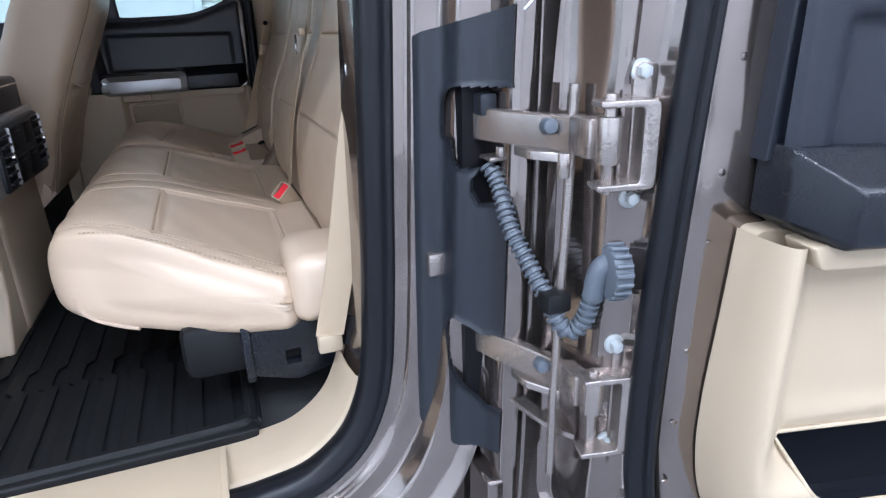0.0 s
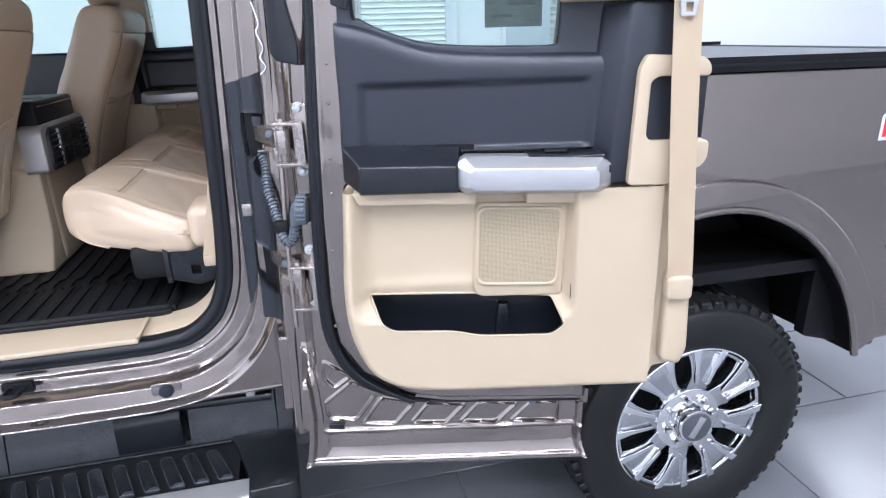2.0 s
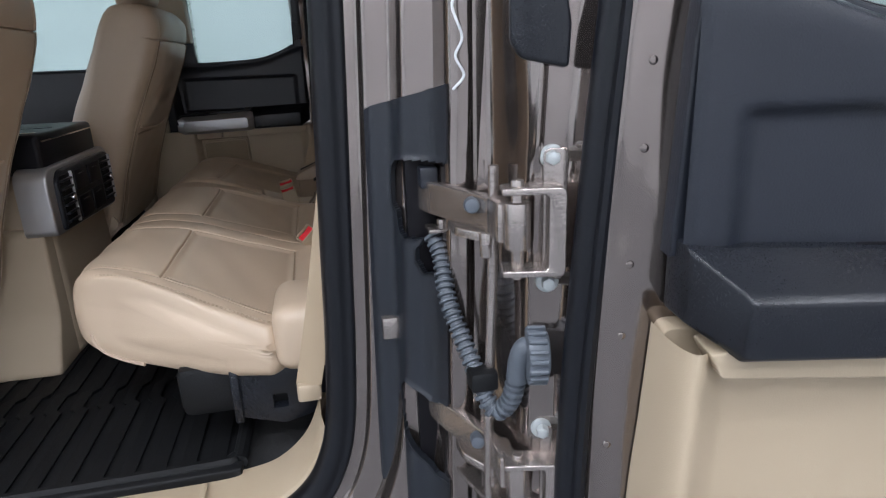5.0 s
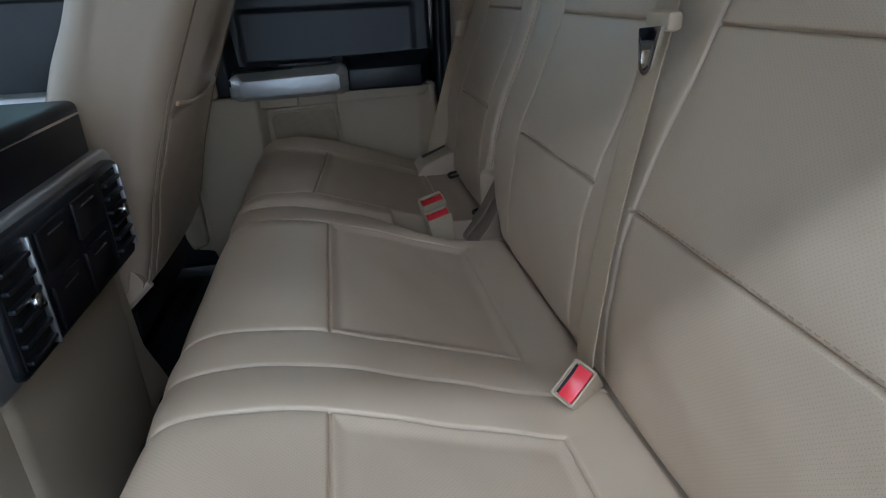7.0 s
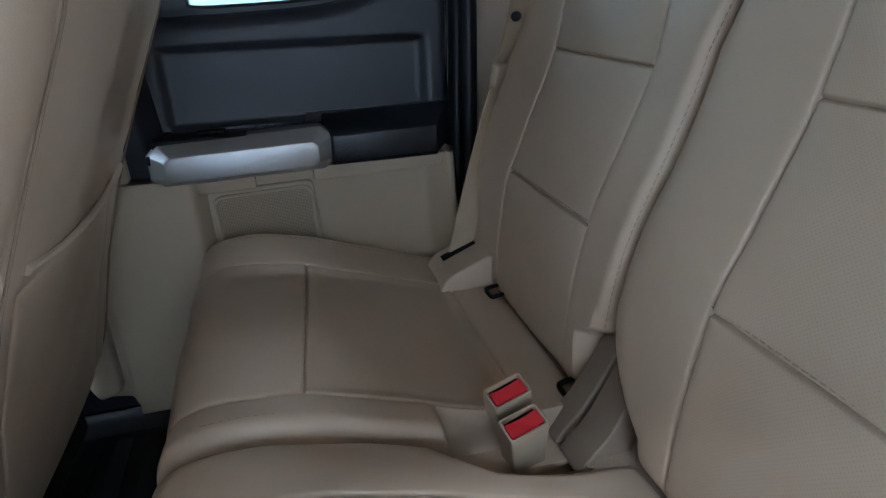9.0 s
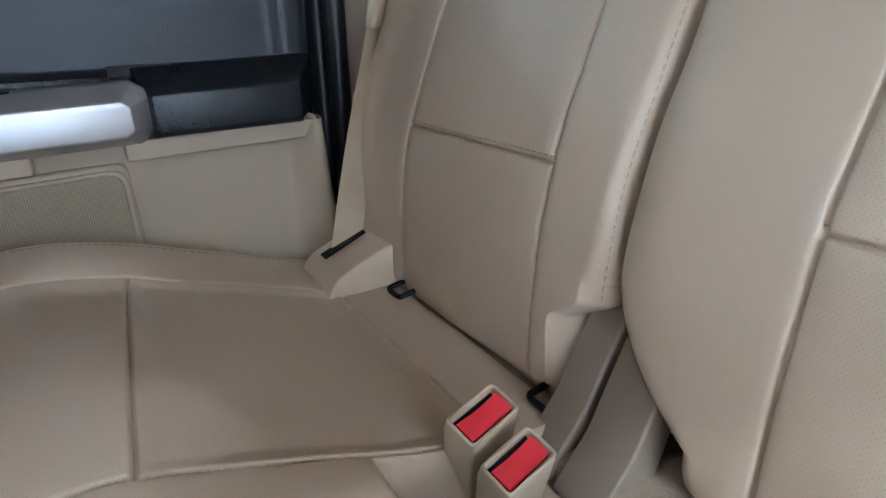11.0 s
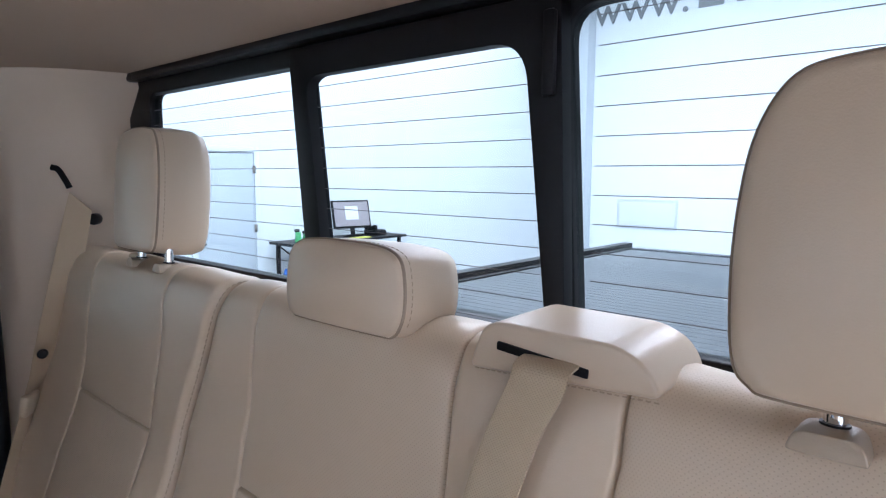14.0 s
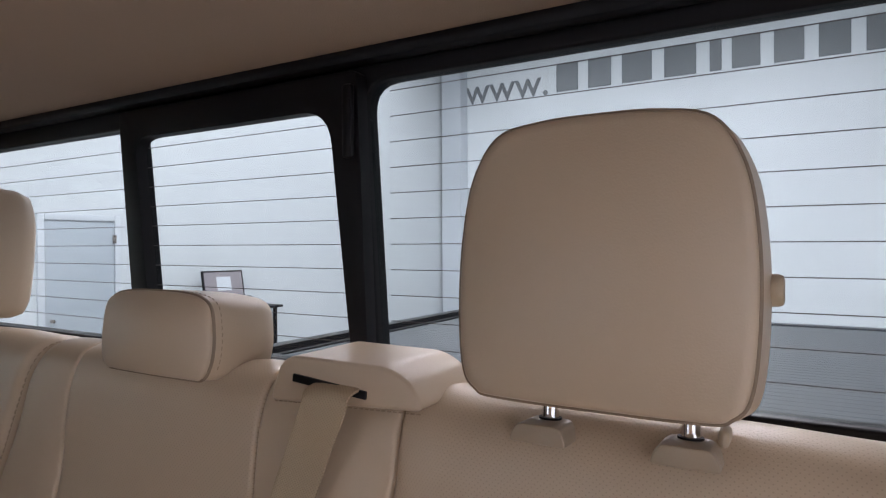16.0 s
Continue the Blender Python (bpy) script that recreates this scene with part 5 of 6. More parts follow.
COLLAR = mat("taupe_plastic", (0.37, 0.29, 0.21), 0.45, grain=0.12, grain_size=700, blotch=0.04)


def padded_block(w, h, thick):
    """A padded block: a shield-shaped face with a piped edge, rounded sides and back. Returns the mesh and the edge line."""
    half = w / 2
    low = h < 0.12
    a, b = (0.10, 0.84) if low else (0.05, 0.80)
    face = [tuple(p) for p in curve([(-half * 0.96, h * (a + 0.06)), (-half * 0.86, h * 0.025), (-half * 0.62, 0.0), (half * 0.62, 0.0), (half * 0.86, h * 0.025), (half * 0.96, h * (a + 0.06)), (half, h * 0.34), (half * 0.99, h * 0.58), (half * 0.92, h * b), (half * 0.74, h * 0.955),
                                     (half * 0.42, h * 0.997), (0, h * 1.005), (-half * 0.42, h * 0.997), (-half * 0.74, h * 0.955), (-half * 0.92, h * b), (-half * 0.99, h * 0.58), (-half, h * 0.34)], 6, True)]
    face = np.array(face)
    gap = np.linalg.norm(np.diff(face, axis=0, append=face[:1]), axis=1)
    face = face[gap > 1e-5]
    mid = np.array([0, h * 0.47])
    layers = [(s, -0.012 * (1 - s ** 2.4), 0.0) for s in (0.12, 0.3, 0.5, 0.68, 0.82, 0.92, 0.97)]
    layers += [(0.990, 0.0012, 0.0), (0.992, 0.0045, 0.0), (1.0, 0.0075, 0.0), (1.018, 0.02, 0.0), (1.02 if low else 1.045, thick * 0.45, 0.0), (1.0 if low else 1.04, thick * 0.7, 0.0), (0.95 if low else 0.98, thick * 0.88, 0.0), (0.85, thick * 0.97, 0.0), (0.6, thick, 0.0), (0.3, thick * 1.01, 0.0)]
    verts, k = [], len(face)
    for s, x, _ in layers:
        for y, z in mid + (face - mid) * s:
            swell = 0.012 * (1 - min(1, abs(y / half)) ** 2.2) * (1 - min(1, abs(z / h - 0.48) / 0.53) ** 2.2) if x < 0 else 0.0
            verts.append((-swell if x < 0 else x, y, z))
    faces = [(i * k + a, i * k + (a + 1) % k, (i + 1) * k + (a + 1) % k, (i + 1) * k + a) for i in range(len(layers) - 1) for a in range(k)]
    faces += [tuple(range(k)), tuple(range((len(layers) - 1) * k, len(layers) * k))]
    edge = np.array([(0.0032, y, z) for y, z in mid + (face - mid) * 0.993])
    return (verts, faces), edge


def head_restraint(y, w, h, z0, label, thick=0.085, posts=0.043, collar=True, x=0.350, shift=0.0, knob=-1, post_x=0.012, drop=0.0, wide=0.0155):
    o = thing("head_restraint", label, "headrest", "head restraints of the rear bench", m=pose(x, y, z0, 0, 5, 0))
    block, edge = padded_block(w, h, thick)
    pad = part("pad", block, LEATHER, o, smooth=60)
    part("piping", tube(np.vstack([edge, edge[:1]]), 0.0017, 6), SEAM_DARK, pad, "darker piped seam", smooth=60)
    upper = edge[edge[:, 2] > h * 0.1]
    order = np.argsort(np.arctan2(upper[:, 2] - h * 0.45, -upper[:, 1]))
    line = upper[order] + np.array([0.008, 0, 0])
    line[:, 1:] = (line[:, 1:] - (0, h * 0.47)) * 1.012 + (0, h * 0.47)
    nor = np.stack([np.zeros(len(line)), np.sign(line[:, 1]) * 0.7, np.full(len(line), 0.7)], 1)
    if w < 0.164:
        tagged(part("stitching", stitches(line, nor, 0.0035, 0.0025, 0.0005), STITCH, pad, smooth=60), kind="stuff")
    for s in (-1, 1) if collar else ():
        yy = shift + s * posts
        part("post", cyl((post_x, yy, -0.022 - drop * 0.6), (post_x, yy, 0.012), 0.0058, 16), CHROME, o, "chrome post")
        if collar:
            cx = post_x - 0.004
            block = slab(rounded([(yy - wide - 0.001, -0.021 - drop * 0.6), (yy + wide + 0.001, -0.021 - drop * 0.6), (yy + wide - 0.003, -0.0035 - drop), (yy - wide + 0.003, -0.0035 - drop)], [0.003, 0.003, 0.007, 0.007], 5), cx + wide + 0.005, cx - wide - 0.003, 0.008, axis="x", segs=3)
            part("guide_collar", block, COLLAR, o, "darker tan guide collar")
            part("collar_ring", cyl((post_x, yy, -0.0038 - drop), (post_x, yy, -0.0022 - drop), 0.0075, 16), FRAME, o)
            if s == knob:
                part("release_button", box(cx - 0.010, cx + 0.014, yy + s * (wide + 0.0005) - 0.003, yy + s * (wide + 0.0005) + 0.003, -0.018, -0.008, 0.003, 3), TAN_DEEP, o)
    if knob == -1 and collar:
        part("side_button", cyl((thick * 0.5, -w * 0.50, h * 0.42), (thick * 0.5, -w * 0.537 - 0.004, h * 0.42), 0.009, 16, bevel=0.003), TAN_DEEP, o)
    return o


head_restraint(0.5915, 0.170, 0.168, 1.725, "large tan leather headrest raised on chrome posts", thick=0.080, shift=-0.004, x=0.314, post_x=0.048, drop=0.014, wide=0.0180)
head_restraint(1.013, 0.162, 0.078, 1.698, "low tan leather headrest resting on the backrest", collar=False, x=0.336, thick=0.088)
head_restraint(1.480, 0.138, 0.172, 1.728, "large tan leather headrest raised on chrome posts", shift=-0.016, knob=1, post_x=0.025, drop=0.010, wide=0.011)


def buckle(p, tilt, label):
    o = thing("belt_buckle", label, "seat belt buckle", "buckles of the rear bench", m=Matrix.Translation(p) @ Euler([radians(v) for v in tilt]).to_matrix().to_4x4())
    part("sheath", slab(rounded([(-0.020, -0.105), (0.020, -0.105), (0.0235, -0.0045), (-0.0235, -0.0045)], 0.004), 0.0145, -0.0145, 0.005), TAN_DEEP, o)
    part("rim", slab(rounded([(-0.0235, -0.0145), (0.0235, -0.0145), (0.0235, 0.0145), (-0.0235, 0.0145)], 0.004), -0.006, 0.0025, 0.002, [rounded([(-0.0205, -0.0115), (0.0205, -0.0115), (0.0205, 0.0115), (-0.0205, 0.0115)], 0.003)], axis="z"), TAN_DEEP, o)
    dip = [(-0.0195, 0.0012), (-0.014, 0.0), (-0.006, -0.0018), (0.006, -0.0018), (0.014, 0.0), (0.0195, 0.0012)]
    part("release_button", slab(dip + [(0.0195, -0.005), (-0.0195, -0.005)], 0.0065, -0.0105, 0.002), RED, o, "red release button")
    part("tongue_slot", box(-0.0185, 0.0185, 0.0072, 0.0105, -0.0048, -0.004), FRAME, o)
    return o


buckle((0.122, 1.300, 1.176), (20, -14, 8), "tan belt buckle with a red button between the cushions")
buckle((0.126, 1.264, 1.160), (20, -14, 8), "tan belt buckle with a red button between the cushions")
buckle((0.184, 0.738, 1.149), (25, -42, 20), "tan belt buckle with a red button lying on the cushion")

rim_row = np.array([(0.3365, y, 1.7005 - (y - 0.709) * 0.05) for y in np.linspace(0.716, 0.858, 30)])
tagged(part("stitching", stitches(rim_row, [(-1.0, 0.0, 0.2)] * 30, 0.003, 0.002, 0.0005), STITCH, outlet, smooth=60), kind="stuff")

# belts
b1 = thing("seat_belt", "tan webbing belt of the shut side", "seat belt", "rear seat belts")
part("webbing", webbing([(0.361, 1.700, 1.79), (0.338, 1.735, 1.65), (0.302, 1.765, 1.50), (0.285, 1.778, 1.445), (0.243, 1.757, 1.30), (0.196, 1.722, 1.155)],
     [(0.66, -0.25, -0.70), (0.95, -0.2, -0.15), (0.75, 0.5, 0.0), (0.6, 0.75, 0.0), (0.85, 0.3, 0.0), (0.93, -0.2, 0.15)], 0.043), WEB, b1)
part("tongue", box(-0.021, 0.021, -0.008, 0.008, -0.020, 0.020, 0.006, 3, m=Matrix.Translation((0.284, 1.774, 1.445)) @ Matrix.Rotation(radians(48), 4, "Z") @ Matrix.Rotation(radians(12), 4, "X")), TAN, b1)
part("stop_button", cyl((0.302, 1.738, 1.537), (0.296, 1.728, 1.537), 0.008, 12, bevel=0.002), FRAME, b1)
part("guide_loop", tube(curve([(0.330, 1.728, 1.846), (0.338, 1.722, 1.842), (0.345, 1.716, 1.826), (0.350, 1.712, 1.812)], 6), 0.0050, 8), FRAME, b1)
part("anchor_bolt", cyl((0.395, 1.728, 1.758), (0.383, 1.716, 1.758), 0.010, 12, bevel=0.002), FRAME, b1)
b2 = thing("seat_belt", "tan webbing belt lying down the middle of the backrest", "seat belt", "rear seat belts")
part("webbing", webbing([(0.342, 0.790, 1.712), (0.326, 0.791, 1.708), (0.323, 0.794, 1.694), (0.327, 0.814, 1.655), (0.316, 0.830, 1.59), (0.301, 0.828, 1.52), (0.268, 0.808, 1.42), (0.235, 0.79, 1.30), (0.212, 0.775, 1.17), (0.21, 0.765, 1.13)], (0, 1, 0.02), 0.042), WEB, b2)
plate = slab(rounded([(0.784, 1.456), (0.796, 1.450), (0.806, 1.456), (0.812, 1.494), (0.768, 1.498)], 0.004), 0.266, 0.263, 0.001, [rounded([(0.788, 1.462), (0.796, 1.458), (0.801, 1.462), (0.802, 1.474), (0.786, 1.476)], 0.002)], axis="x")
part("tongue", plate, CHROME, b2, "bright steel belt tongue")
part("tongue_guard", box(0.268, 0.284, 0.767, 0.812, 1.492, 1.510, 0.005), TAN_DEEP, b2)
b3 = thing("seat_belt", "tan webbing belt hanging beside the open door", "seat belt", "rear seat belts")
part("webbing", webbing([(0.305, 0.20, 1.75), (0.277, 0.19, 1.50), (0.245, 0.185, 1.353), (0.211, 0.182, 1.176), (0.180, 0.186, 1.035)], (0.9, -0.42, 0.1), 0.047), WEB, b3)
part("tongue", join(box(0.236, 0.244, 0.168, 0.180, 1.405, 1.455, 0.002), box(0.240, 0.268, 0.166, 0.190, 1.45, 1.475, 0.004)), CHROME, b3, "bright steel belt tongue")
part("end_anchor", box(0.160, 0.200, 0.180, 0.198, 1.005, 1.037, 0.005), TAN_DEEP, b3)
b4 = thing("seat_belt", "tan webbing front belt hung on the open door", "seat belt", "rear seat belts")
b4.matrix_basis = DOOR
part("webbing", webbing([(0.690, -0.160, 1.98), (0.702, -0.170, 1.70), (0.712, -0.172, 1.50), (0.726, -0.172, 1.30), (0.738, -0.170, 1.15), (0.742, -0.166, 1.095)], (1, 0, 0), 0.049), WEB, b4)
part("end_loop", slab(rounded([(0.716, 1.075), (0.766, 1.075), (0.766, 1.125), (0.716, 1.125)], 0.012), -0.155, -0.178, 0.006), TAN_DEEP, b4)
part("tongue", slab(rounded([(0.690, 1.600), (0.716, 1.600), (0.722, 1.665), (0.684, 1.665)], 0.005), -0.178, -0.1815, 0.001,
     [rounded([(0.697, 1.607), (0.710, 1.607), (0.710, 1.622), (0.697, 1.622)], 0.002), rounded([(0.697, 1.630), (0.710, 1.630), (0.710, 1.648), (0.697, 1.648)], 0.002)]), SILVER, b4, "pale steel belt tongue")
part("tongue_guard", slab(rounded([(0.677, 1.650), (0.732, 1.650), (0.735, 1.70), (0.674, 1.70)], 0.008), -0.175, -0.186, 0.004), TAN_DEEP, b4)


# ---- front seats ----
def front_seat(x, y, label):
    o = thing("front_seat", label, "car seat", "front seats")
    prof = [(-0.405, 1.072), (-0.384, 1.115), (-0.350, 1.24), (-0.303, 1.37), (-0.268, 1.45), (-0.213, 1.57), (-0.187, 1.655), (-0.190, 1.705), (-0.235, 1.735), (-0.33, 1.72), (-0.39, 1.60), (-0.50, 1.35), (-0.56, 1.15), (-0.565, 1.07), (-0.48, 1.055)]
    half = 0.266

    def shape(X, Y, Z, A):
        t = np.clip((Z - 1.0) / 0.73, 0, 1)
        k = 1 - 0.10 * np.clip((t - 0.45) / 0.55, 0, 1) ** 1.7
        bow = 0.010 * (np.abs(Y) / half) ** 3
        return X - bow * (X > -0.52 + (Z - 1.0) * 0.36), Y * k, Z
    pocket = arc_where(prof, 1, 1.36)
    m, inf = upholstery(prof, -half, half, [[(0.02, -0.222), (0.78, -0.222)], [(0.02, 0.222), (0.78, 0.222)], [(pocket, -0.185), (pocket, 0.165)], [(0.60, -half), (0.60, half)], [(0.02, -0.185), (pocket, -0.185)], [(0.02, 0.165), (pocket, 0.165)]], end=0.036, groove=0.006, puff=0.005, step=0.006, taper=shape)
    part("backrest", m, LEATHER, o, smooth=60)
    head = [(-0.33, 1.745), (-0.345, 1.83), (-0.33, 1.92), (-0.29, 1.945), (-0.25, 1.93), (-0.235, 1.85), (-0.245, 1.765), (-0.28, 1.74)]
    hm, _ = upholstery(head, -0.13, 0.13, [], end=0.04, step=0.007)
    part("head_restraint", hm, LEATHER, o, smooth=60)
    for s in (-0.05, 0.05):
        part("post", cyl((-0.295, s, 1.71), (-0.29, s, 1.76), 0.006, 10), CHROME, o)
    cm, _ = upholstery([(-0.52, 1.06), (-0.75, 1.10), (-0.98, 1.13), (-1.03, 1.08), (-1.0, 1.0), (-0.75, 0.96), (-0.53, 0.95)], -0.25, 0.25, [], end=0.04, step=0.012)
    part("cushion", cm, LEATHER, o, smooth=60)
    part("seat_frame", box(-1.0, -0.50, -0.22, 0.22, 0.87, 0.96, 0.02), BLACK_SOFT, o)
    hem = np.array([(-0.2985 - 0.010 * (abs(y) / 0.266) ** 3, y, 1.386 - 0.018 * (1 - (y / 0.2) ** 2)) for y in np.linspace(-0.186, 0.166, 25)])
    part("pocket_hem", tube(hem, 0.0042, 8), LEATHER, o)
    # Dark cords stand in for the shadow gap along the back seams.
    for side in (-1, 1):
        cord = np.array([(np.interp(z, [1.09, 1.115, 1.24, 1.37, 1.45, 1.57, 1.63], [-0.394, -0.384, -0.350, -0.303, -0.268, -0.213, -0.193]) - 0.0075, side * 0.2235 * (1 - 0.10 * max(0, (z - 1.3285) / 0.4015) ** 1.7), z) for z in np.linspace(1.09, 1.63, 40)])
        part("back_seam_shade", tube(cord, 0.0015, 6), SEAM_DARK, o, "dark cord for the shade in the back seam")
    part("side_flap", slab(rounded([(-0.392, 1.10), (-0.47, 1.03), (-0.62, 1.0), (-0.62, 1.12), (-0.42, 1.14)], 0.02), -0.262, -0.245, 0.004), LEATHER, o)
    part("fleece_edge", tube(curve([(-0.390, -0.252, 1.098), (-0.43, -0.254, 1.062), (-0.47, -0.255, 1.03), (-0.55, -0.255, 1.012)], 6), 0.006, 8), HEADLINER, o, "pale fleece edge")
    part("pivot", box(-0.58, -0.44, -0.20, 0.20, 0.955, 1.06, 0.02), BLACK_SOFT, o)
    o.location = (x, y, 0)
    return o


front_seat(-0.10, 0.490, "tan leather front seat back with a map pocket")
front_seat(0.012, 1.490, "tan leather front seat back with a map pocket")

# ---- console between the front seats ----
con = thing("centre_console", "tan console with a silver-edged rear vent panel", "console")
part("body", box(-0.95, -0.405, 0.815, 1.195, 0.85, 1.315, 0.03, 3), TAN_DEEP, con)
part("foot", slab(rounded([(0.70, 0.86), (1.31, 0.86), (1.23, 0.99), (1.205, 1.20), (0.782, 1.20), (0.768, 0.99)], 0.02), -0.96, -0.412, 0.03, axis="x", segs=4), TAN_DEEP, con)
part("lid", box(-0.95, -0.39, 0.81, 1.18, 1.325, 1.418, 0.012, 3), FRAME, con, "black lid and cup tray")
part("lid_line", box(-0.90, -0.40, 0.835, 0.841, 1.4185, 1.421, 0.001), CHROME, con)
part("lid_line", box(-0.394, -0.3895, 0.83, 1.17, 1.398, 1.402, 0.001), CHROME, con)
part("lid_groove", box(-0.90, -0.42, 0.98, 0.988, 1.4185, 1.4205), BLACK, con)
part("vent_surround", slab(rounded([(0.770, 1.185), (1.200, 1.172), (1.212, 1.330), (1.19, 1.345), (0.80, 1.342), (0.772, 1.325)], 0.016), -0.445, -0.376, 0.016, axis="x", segs=4), SILVER, con, "satin silver vent surround", smooth=60)
part("vent_face", slab(rounded([(0.806, 1.190), (1.185, 1.180), (1.198, 1.322), (1.17, 1.332), (0.835, 1.332), (0.808, 1.31)], 0.014), -0.379, -0.366, 0.006, axis="x", segs=3), BLACK, con, smooth=60)
for y in (0.848, 1.142):
    part("vent_mouth", box(-0.3665, -0.3645, y - 0.034, y + 0.030, 1.202, 1.318, 0.0), BLACK_SOFT, con)
    for k in range(6):
        part("louvre", box(-0.366, -0.357, y - 0.033, y + 0.028, 1.206 + k * 0.0195, 1.212 + k * 0.0195, 0.002), BLACK, con)
    part("vent_bar", box(-0.367, -0.3585, y + 0.031, y + 0.036, 1.196, 1.322, 0.002), SILVER, con)
    part("vent_wheel", cyl((-0.362, y + 0.004, 1.262), (-0.351, y + 0.004, 1.262), 0.008, 14, bevel=0.002), CHROME, con)
for y, z0, z1 in ((0.945, 1.196, 1.252), (1.045, 1.196, 1.252), (0.945, 1.268, 1.318), (1.045, 1.268, 1.318)):
    part("socket_cover", box(-0.367, -0.3605, y - 0.042, y + 0.042, z0, z1, 0.004), FRAME, con)
    part("socket_line", box(-0.3605, -0.3595, y - 0.020, y + 0.020, z1 - 0.012, z1 - 0.010), CLADDING, con)

# ---- floor mat ----
mat_ob = thing("floor_mat", "black ribbed rubber floor mat", "floor mat")
part("tray", box(-1.2, 0.045, 0.215, 1.80, 0.8455, 0.857, 0.004), BLACK_SOFT, mat_ob)
part("rim", tube(curve([(-1.2, 0.225, 0.872), (-0.4, 0.225, 0.874), (-0.02, 0.225, 0.878), (0.035, 0.24, 0.878), (0.045, 0.30, 0.878), (0.045, 1.0, 0.876), (0.045, 1.8, 0.876)], 5), 0.014, 10), BLACK_SOFT, mat_ob)
part("skirt", slab([(-1.2, 0.846), (0.05, 0.846), (0.05, 0.884), (-0.3, 0.882), (-1.2, 0.878)], 0.222, 0.198, 0.006), BLACK_SOFT, mat_ob)
for k in range(15):
    x = 0.0 - k * 0.052
    zig = [(x, 0.25, 0.860), (x, 0.52, 0.860), (x - 0.014, 0.535, 0.860), (x - 0.014, 0.60, 0.860), (x, 0.615, 0.860), (x, 1.15, 0.860), (x - 0.014, 1.165, 0.860), (x - 0.014, 1.23, 0.860), (x, 1.245, 0.860), (x, 1.77, 0.860)]
    part("rib", tube(zig, 0.0, ring=[(-0.013, -0.004), (-0.010, 0.0035), (0.010, 0.0035), (0.013, -0.004)]), BLACK_SOFT, mat_ob, smooth=0)

# ---- hinge side: black cover, hinges, rod, conduit ----
cover = thing("hinge_cover", "black plastic cover over the hinge pillar", "trim cover")
plan = [(0.292, 0.050), (0.300, 0.036), (0.322, 0.028), (0.331, -0.006), (0.352, -0.020), (0.366, -0.036), (0.378, -0.062)]


PLAN = curve(plan, 6)


def cover_point(a, z, depth=0.0):
    """A point of the cover: part of its width, height, depth behind its face."""
    x, y = (np.interp(a * (len(PLAN) - 1), np.arange(len(PLAN)), PLAN[:, k]) for k in (0, 1))
    return (x - 0.006 + depth * 0.7 + (z - 1.2) * 0.03, y - 0.006 + depth * 0.7, z)


UPPER_POCKET = rounded([(1.1, 1.431), (0.43, 1.431), (0.35, 1.42), (0.35, 1.372), (0.43, 1.364), (0.46, 1.34), (0.52, 1.334), (0.70, 1.335), (0.62, 1.32), (0.62, 1.304), (0.68, 1.290), (1.1, 1.298)], [0, 0.03, 0.02, 0.004, 0.008, 0.008, 0.02, 0.004, 0.006, 0.006, 0.01, 0], 3)
LOWER_POCKET = rounded([(1.1, 1.117), (0.75, 1.105), (0.47, 1.127), (0.41, 1.115), (0.42, 1.08), (0.45, 1.045), (0.62, 1.014), (0.82, 0.995), (1.1, 1.0)], [0, 0.02, 0.02, 0.012, 0.01, 0.02, 0.02, 0.02, 0], 3)
sa, sz = np.linspace(0.0, 0.97, 80), np.linspace(0.0, 1.0, 240)
SA = np.repeat(sa[:, None], len(sz), 1)
SZ = 0.915 + 0.012 * SA + sz[None, :] * (0.575 + 0.020 * SA)
open_ = np.zeros(SA.shape, dtype=bool)
for ring in (UPPER_POCKET, LOWER_POCKET):
    for (ua, za), (ub, zb) in zip(ring, ring[1:] + ring[:1]):
        if abs(zb - za) > 1e-9:
            open_ ^= ((za > SZ) != (zb > SZ)) & (SA < (ub - ua) * (SZ - za) / (zb - za) + ua)
open_ = open_.astype(int)
edge_gap = np.minimum(*[near_segments(SA * 0.16, SZ, [[(a * 0.16, z) for a, z in ring]]) for ring in (UPPER_POCKET, LOWER_POCKET)])
rise = 0.0035 * np.exp(-(edge_gap / 0.004) ** 2)
verts = [cover_point(SA[i, j], SZ[i, j], -rise[i, j]) for i in range(len(sa)) for j in range(len(sz))]
k, m = len(sz), len(verts)
verts += [cover_point(SA[i, j], SZ[i, j], 0.006) for i in range(len(sa)) for j in range(len(sz))]
keep = [(i, j) for i in range(len(sa) - 1) for j in range(k - 1) if open_[i, j] + open_[i + 1, j] + open_[i, j + 1] + open_[i + 1, j + 1] < 2]
cells = set(keep)
faces = []
for i, j in keep:
    a, b, c, e = i * k + j, i * k + j + 1, (i + 1) * k + j + 1, (i + 1) * k + j
    faces += [(a, b, c, e), (m + a, m + e, m + c, m + b)]
    for near, (p, q) in (((i - 1, j), (a, b)), ((i + 1, j), (c, e)), ((i, j - 1), (e, a)), ((i, j + 1), (b, c))):
        if near not in cells:
            faces.append((p, q, m + q, m + p))
part("moulded_panel", (verts, faces), COVER, cover, smooth=50)
part("clip", box(0.296, 0.322, 0.016, 0.034, 1.180, 1.212, 0.003), STEEL, cover, "bare steel clip")
part("recess", box(0.335, 0.40, -0.014, 0.03, 0.97, 1.46), FRAME, cover)
part("pocket_ledge", box(0.350, 0.372, -0.036, -0.012, 1.398, 1.424, 0.003), COVER, cover)
part("pocket_bracket", join(box(0.355, 0.380, -0.05, -0.02, 1.345, 1.350, 0.001), cyl((0.372, -0.045, 1.350), (0.372, -0.045, 1.362), 0.006, 8, bevel=0.001)), STEEL, cover, "bare steel bracket")
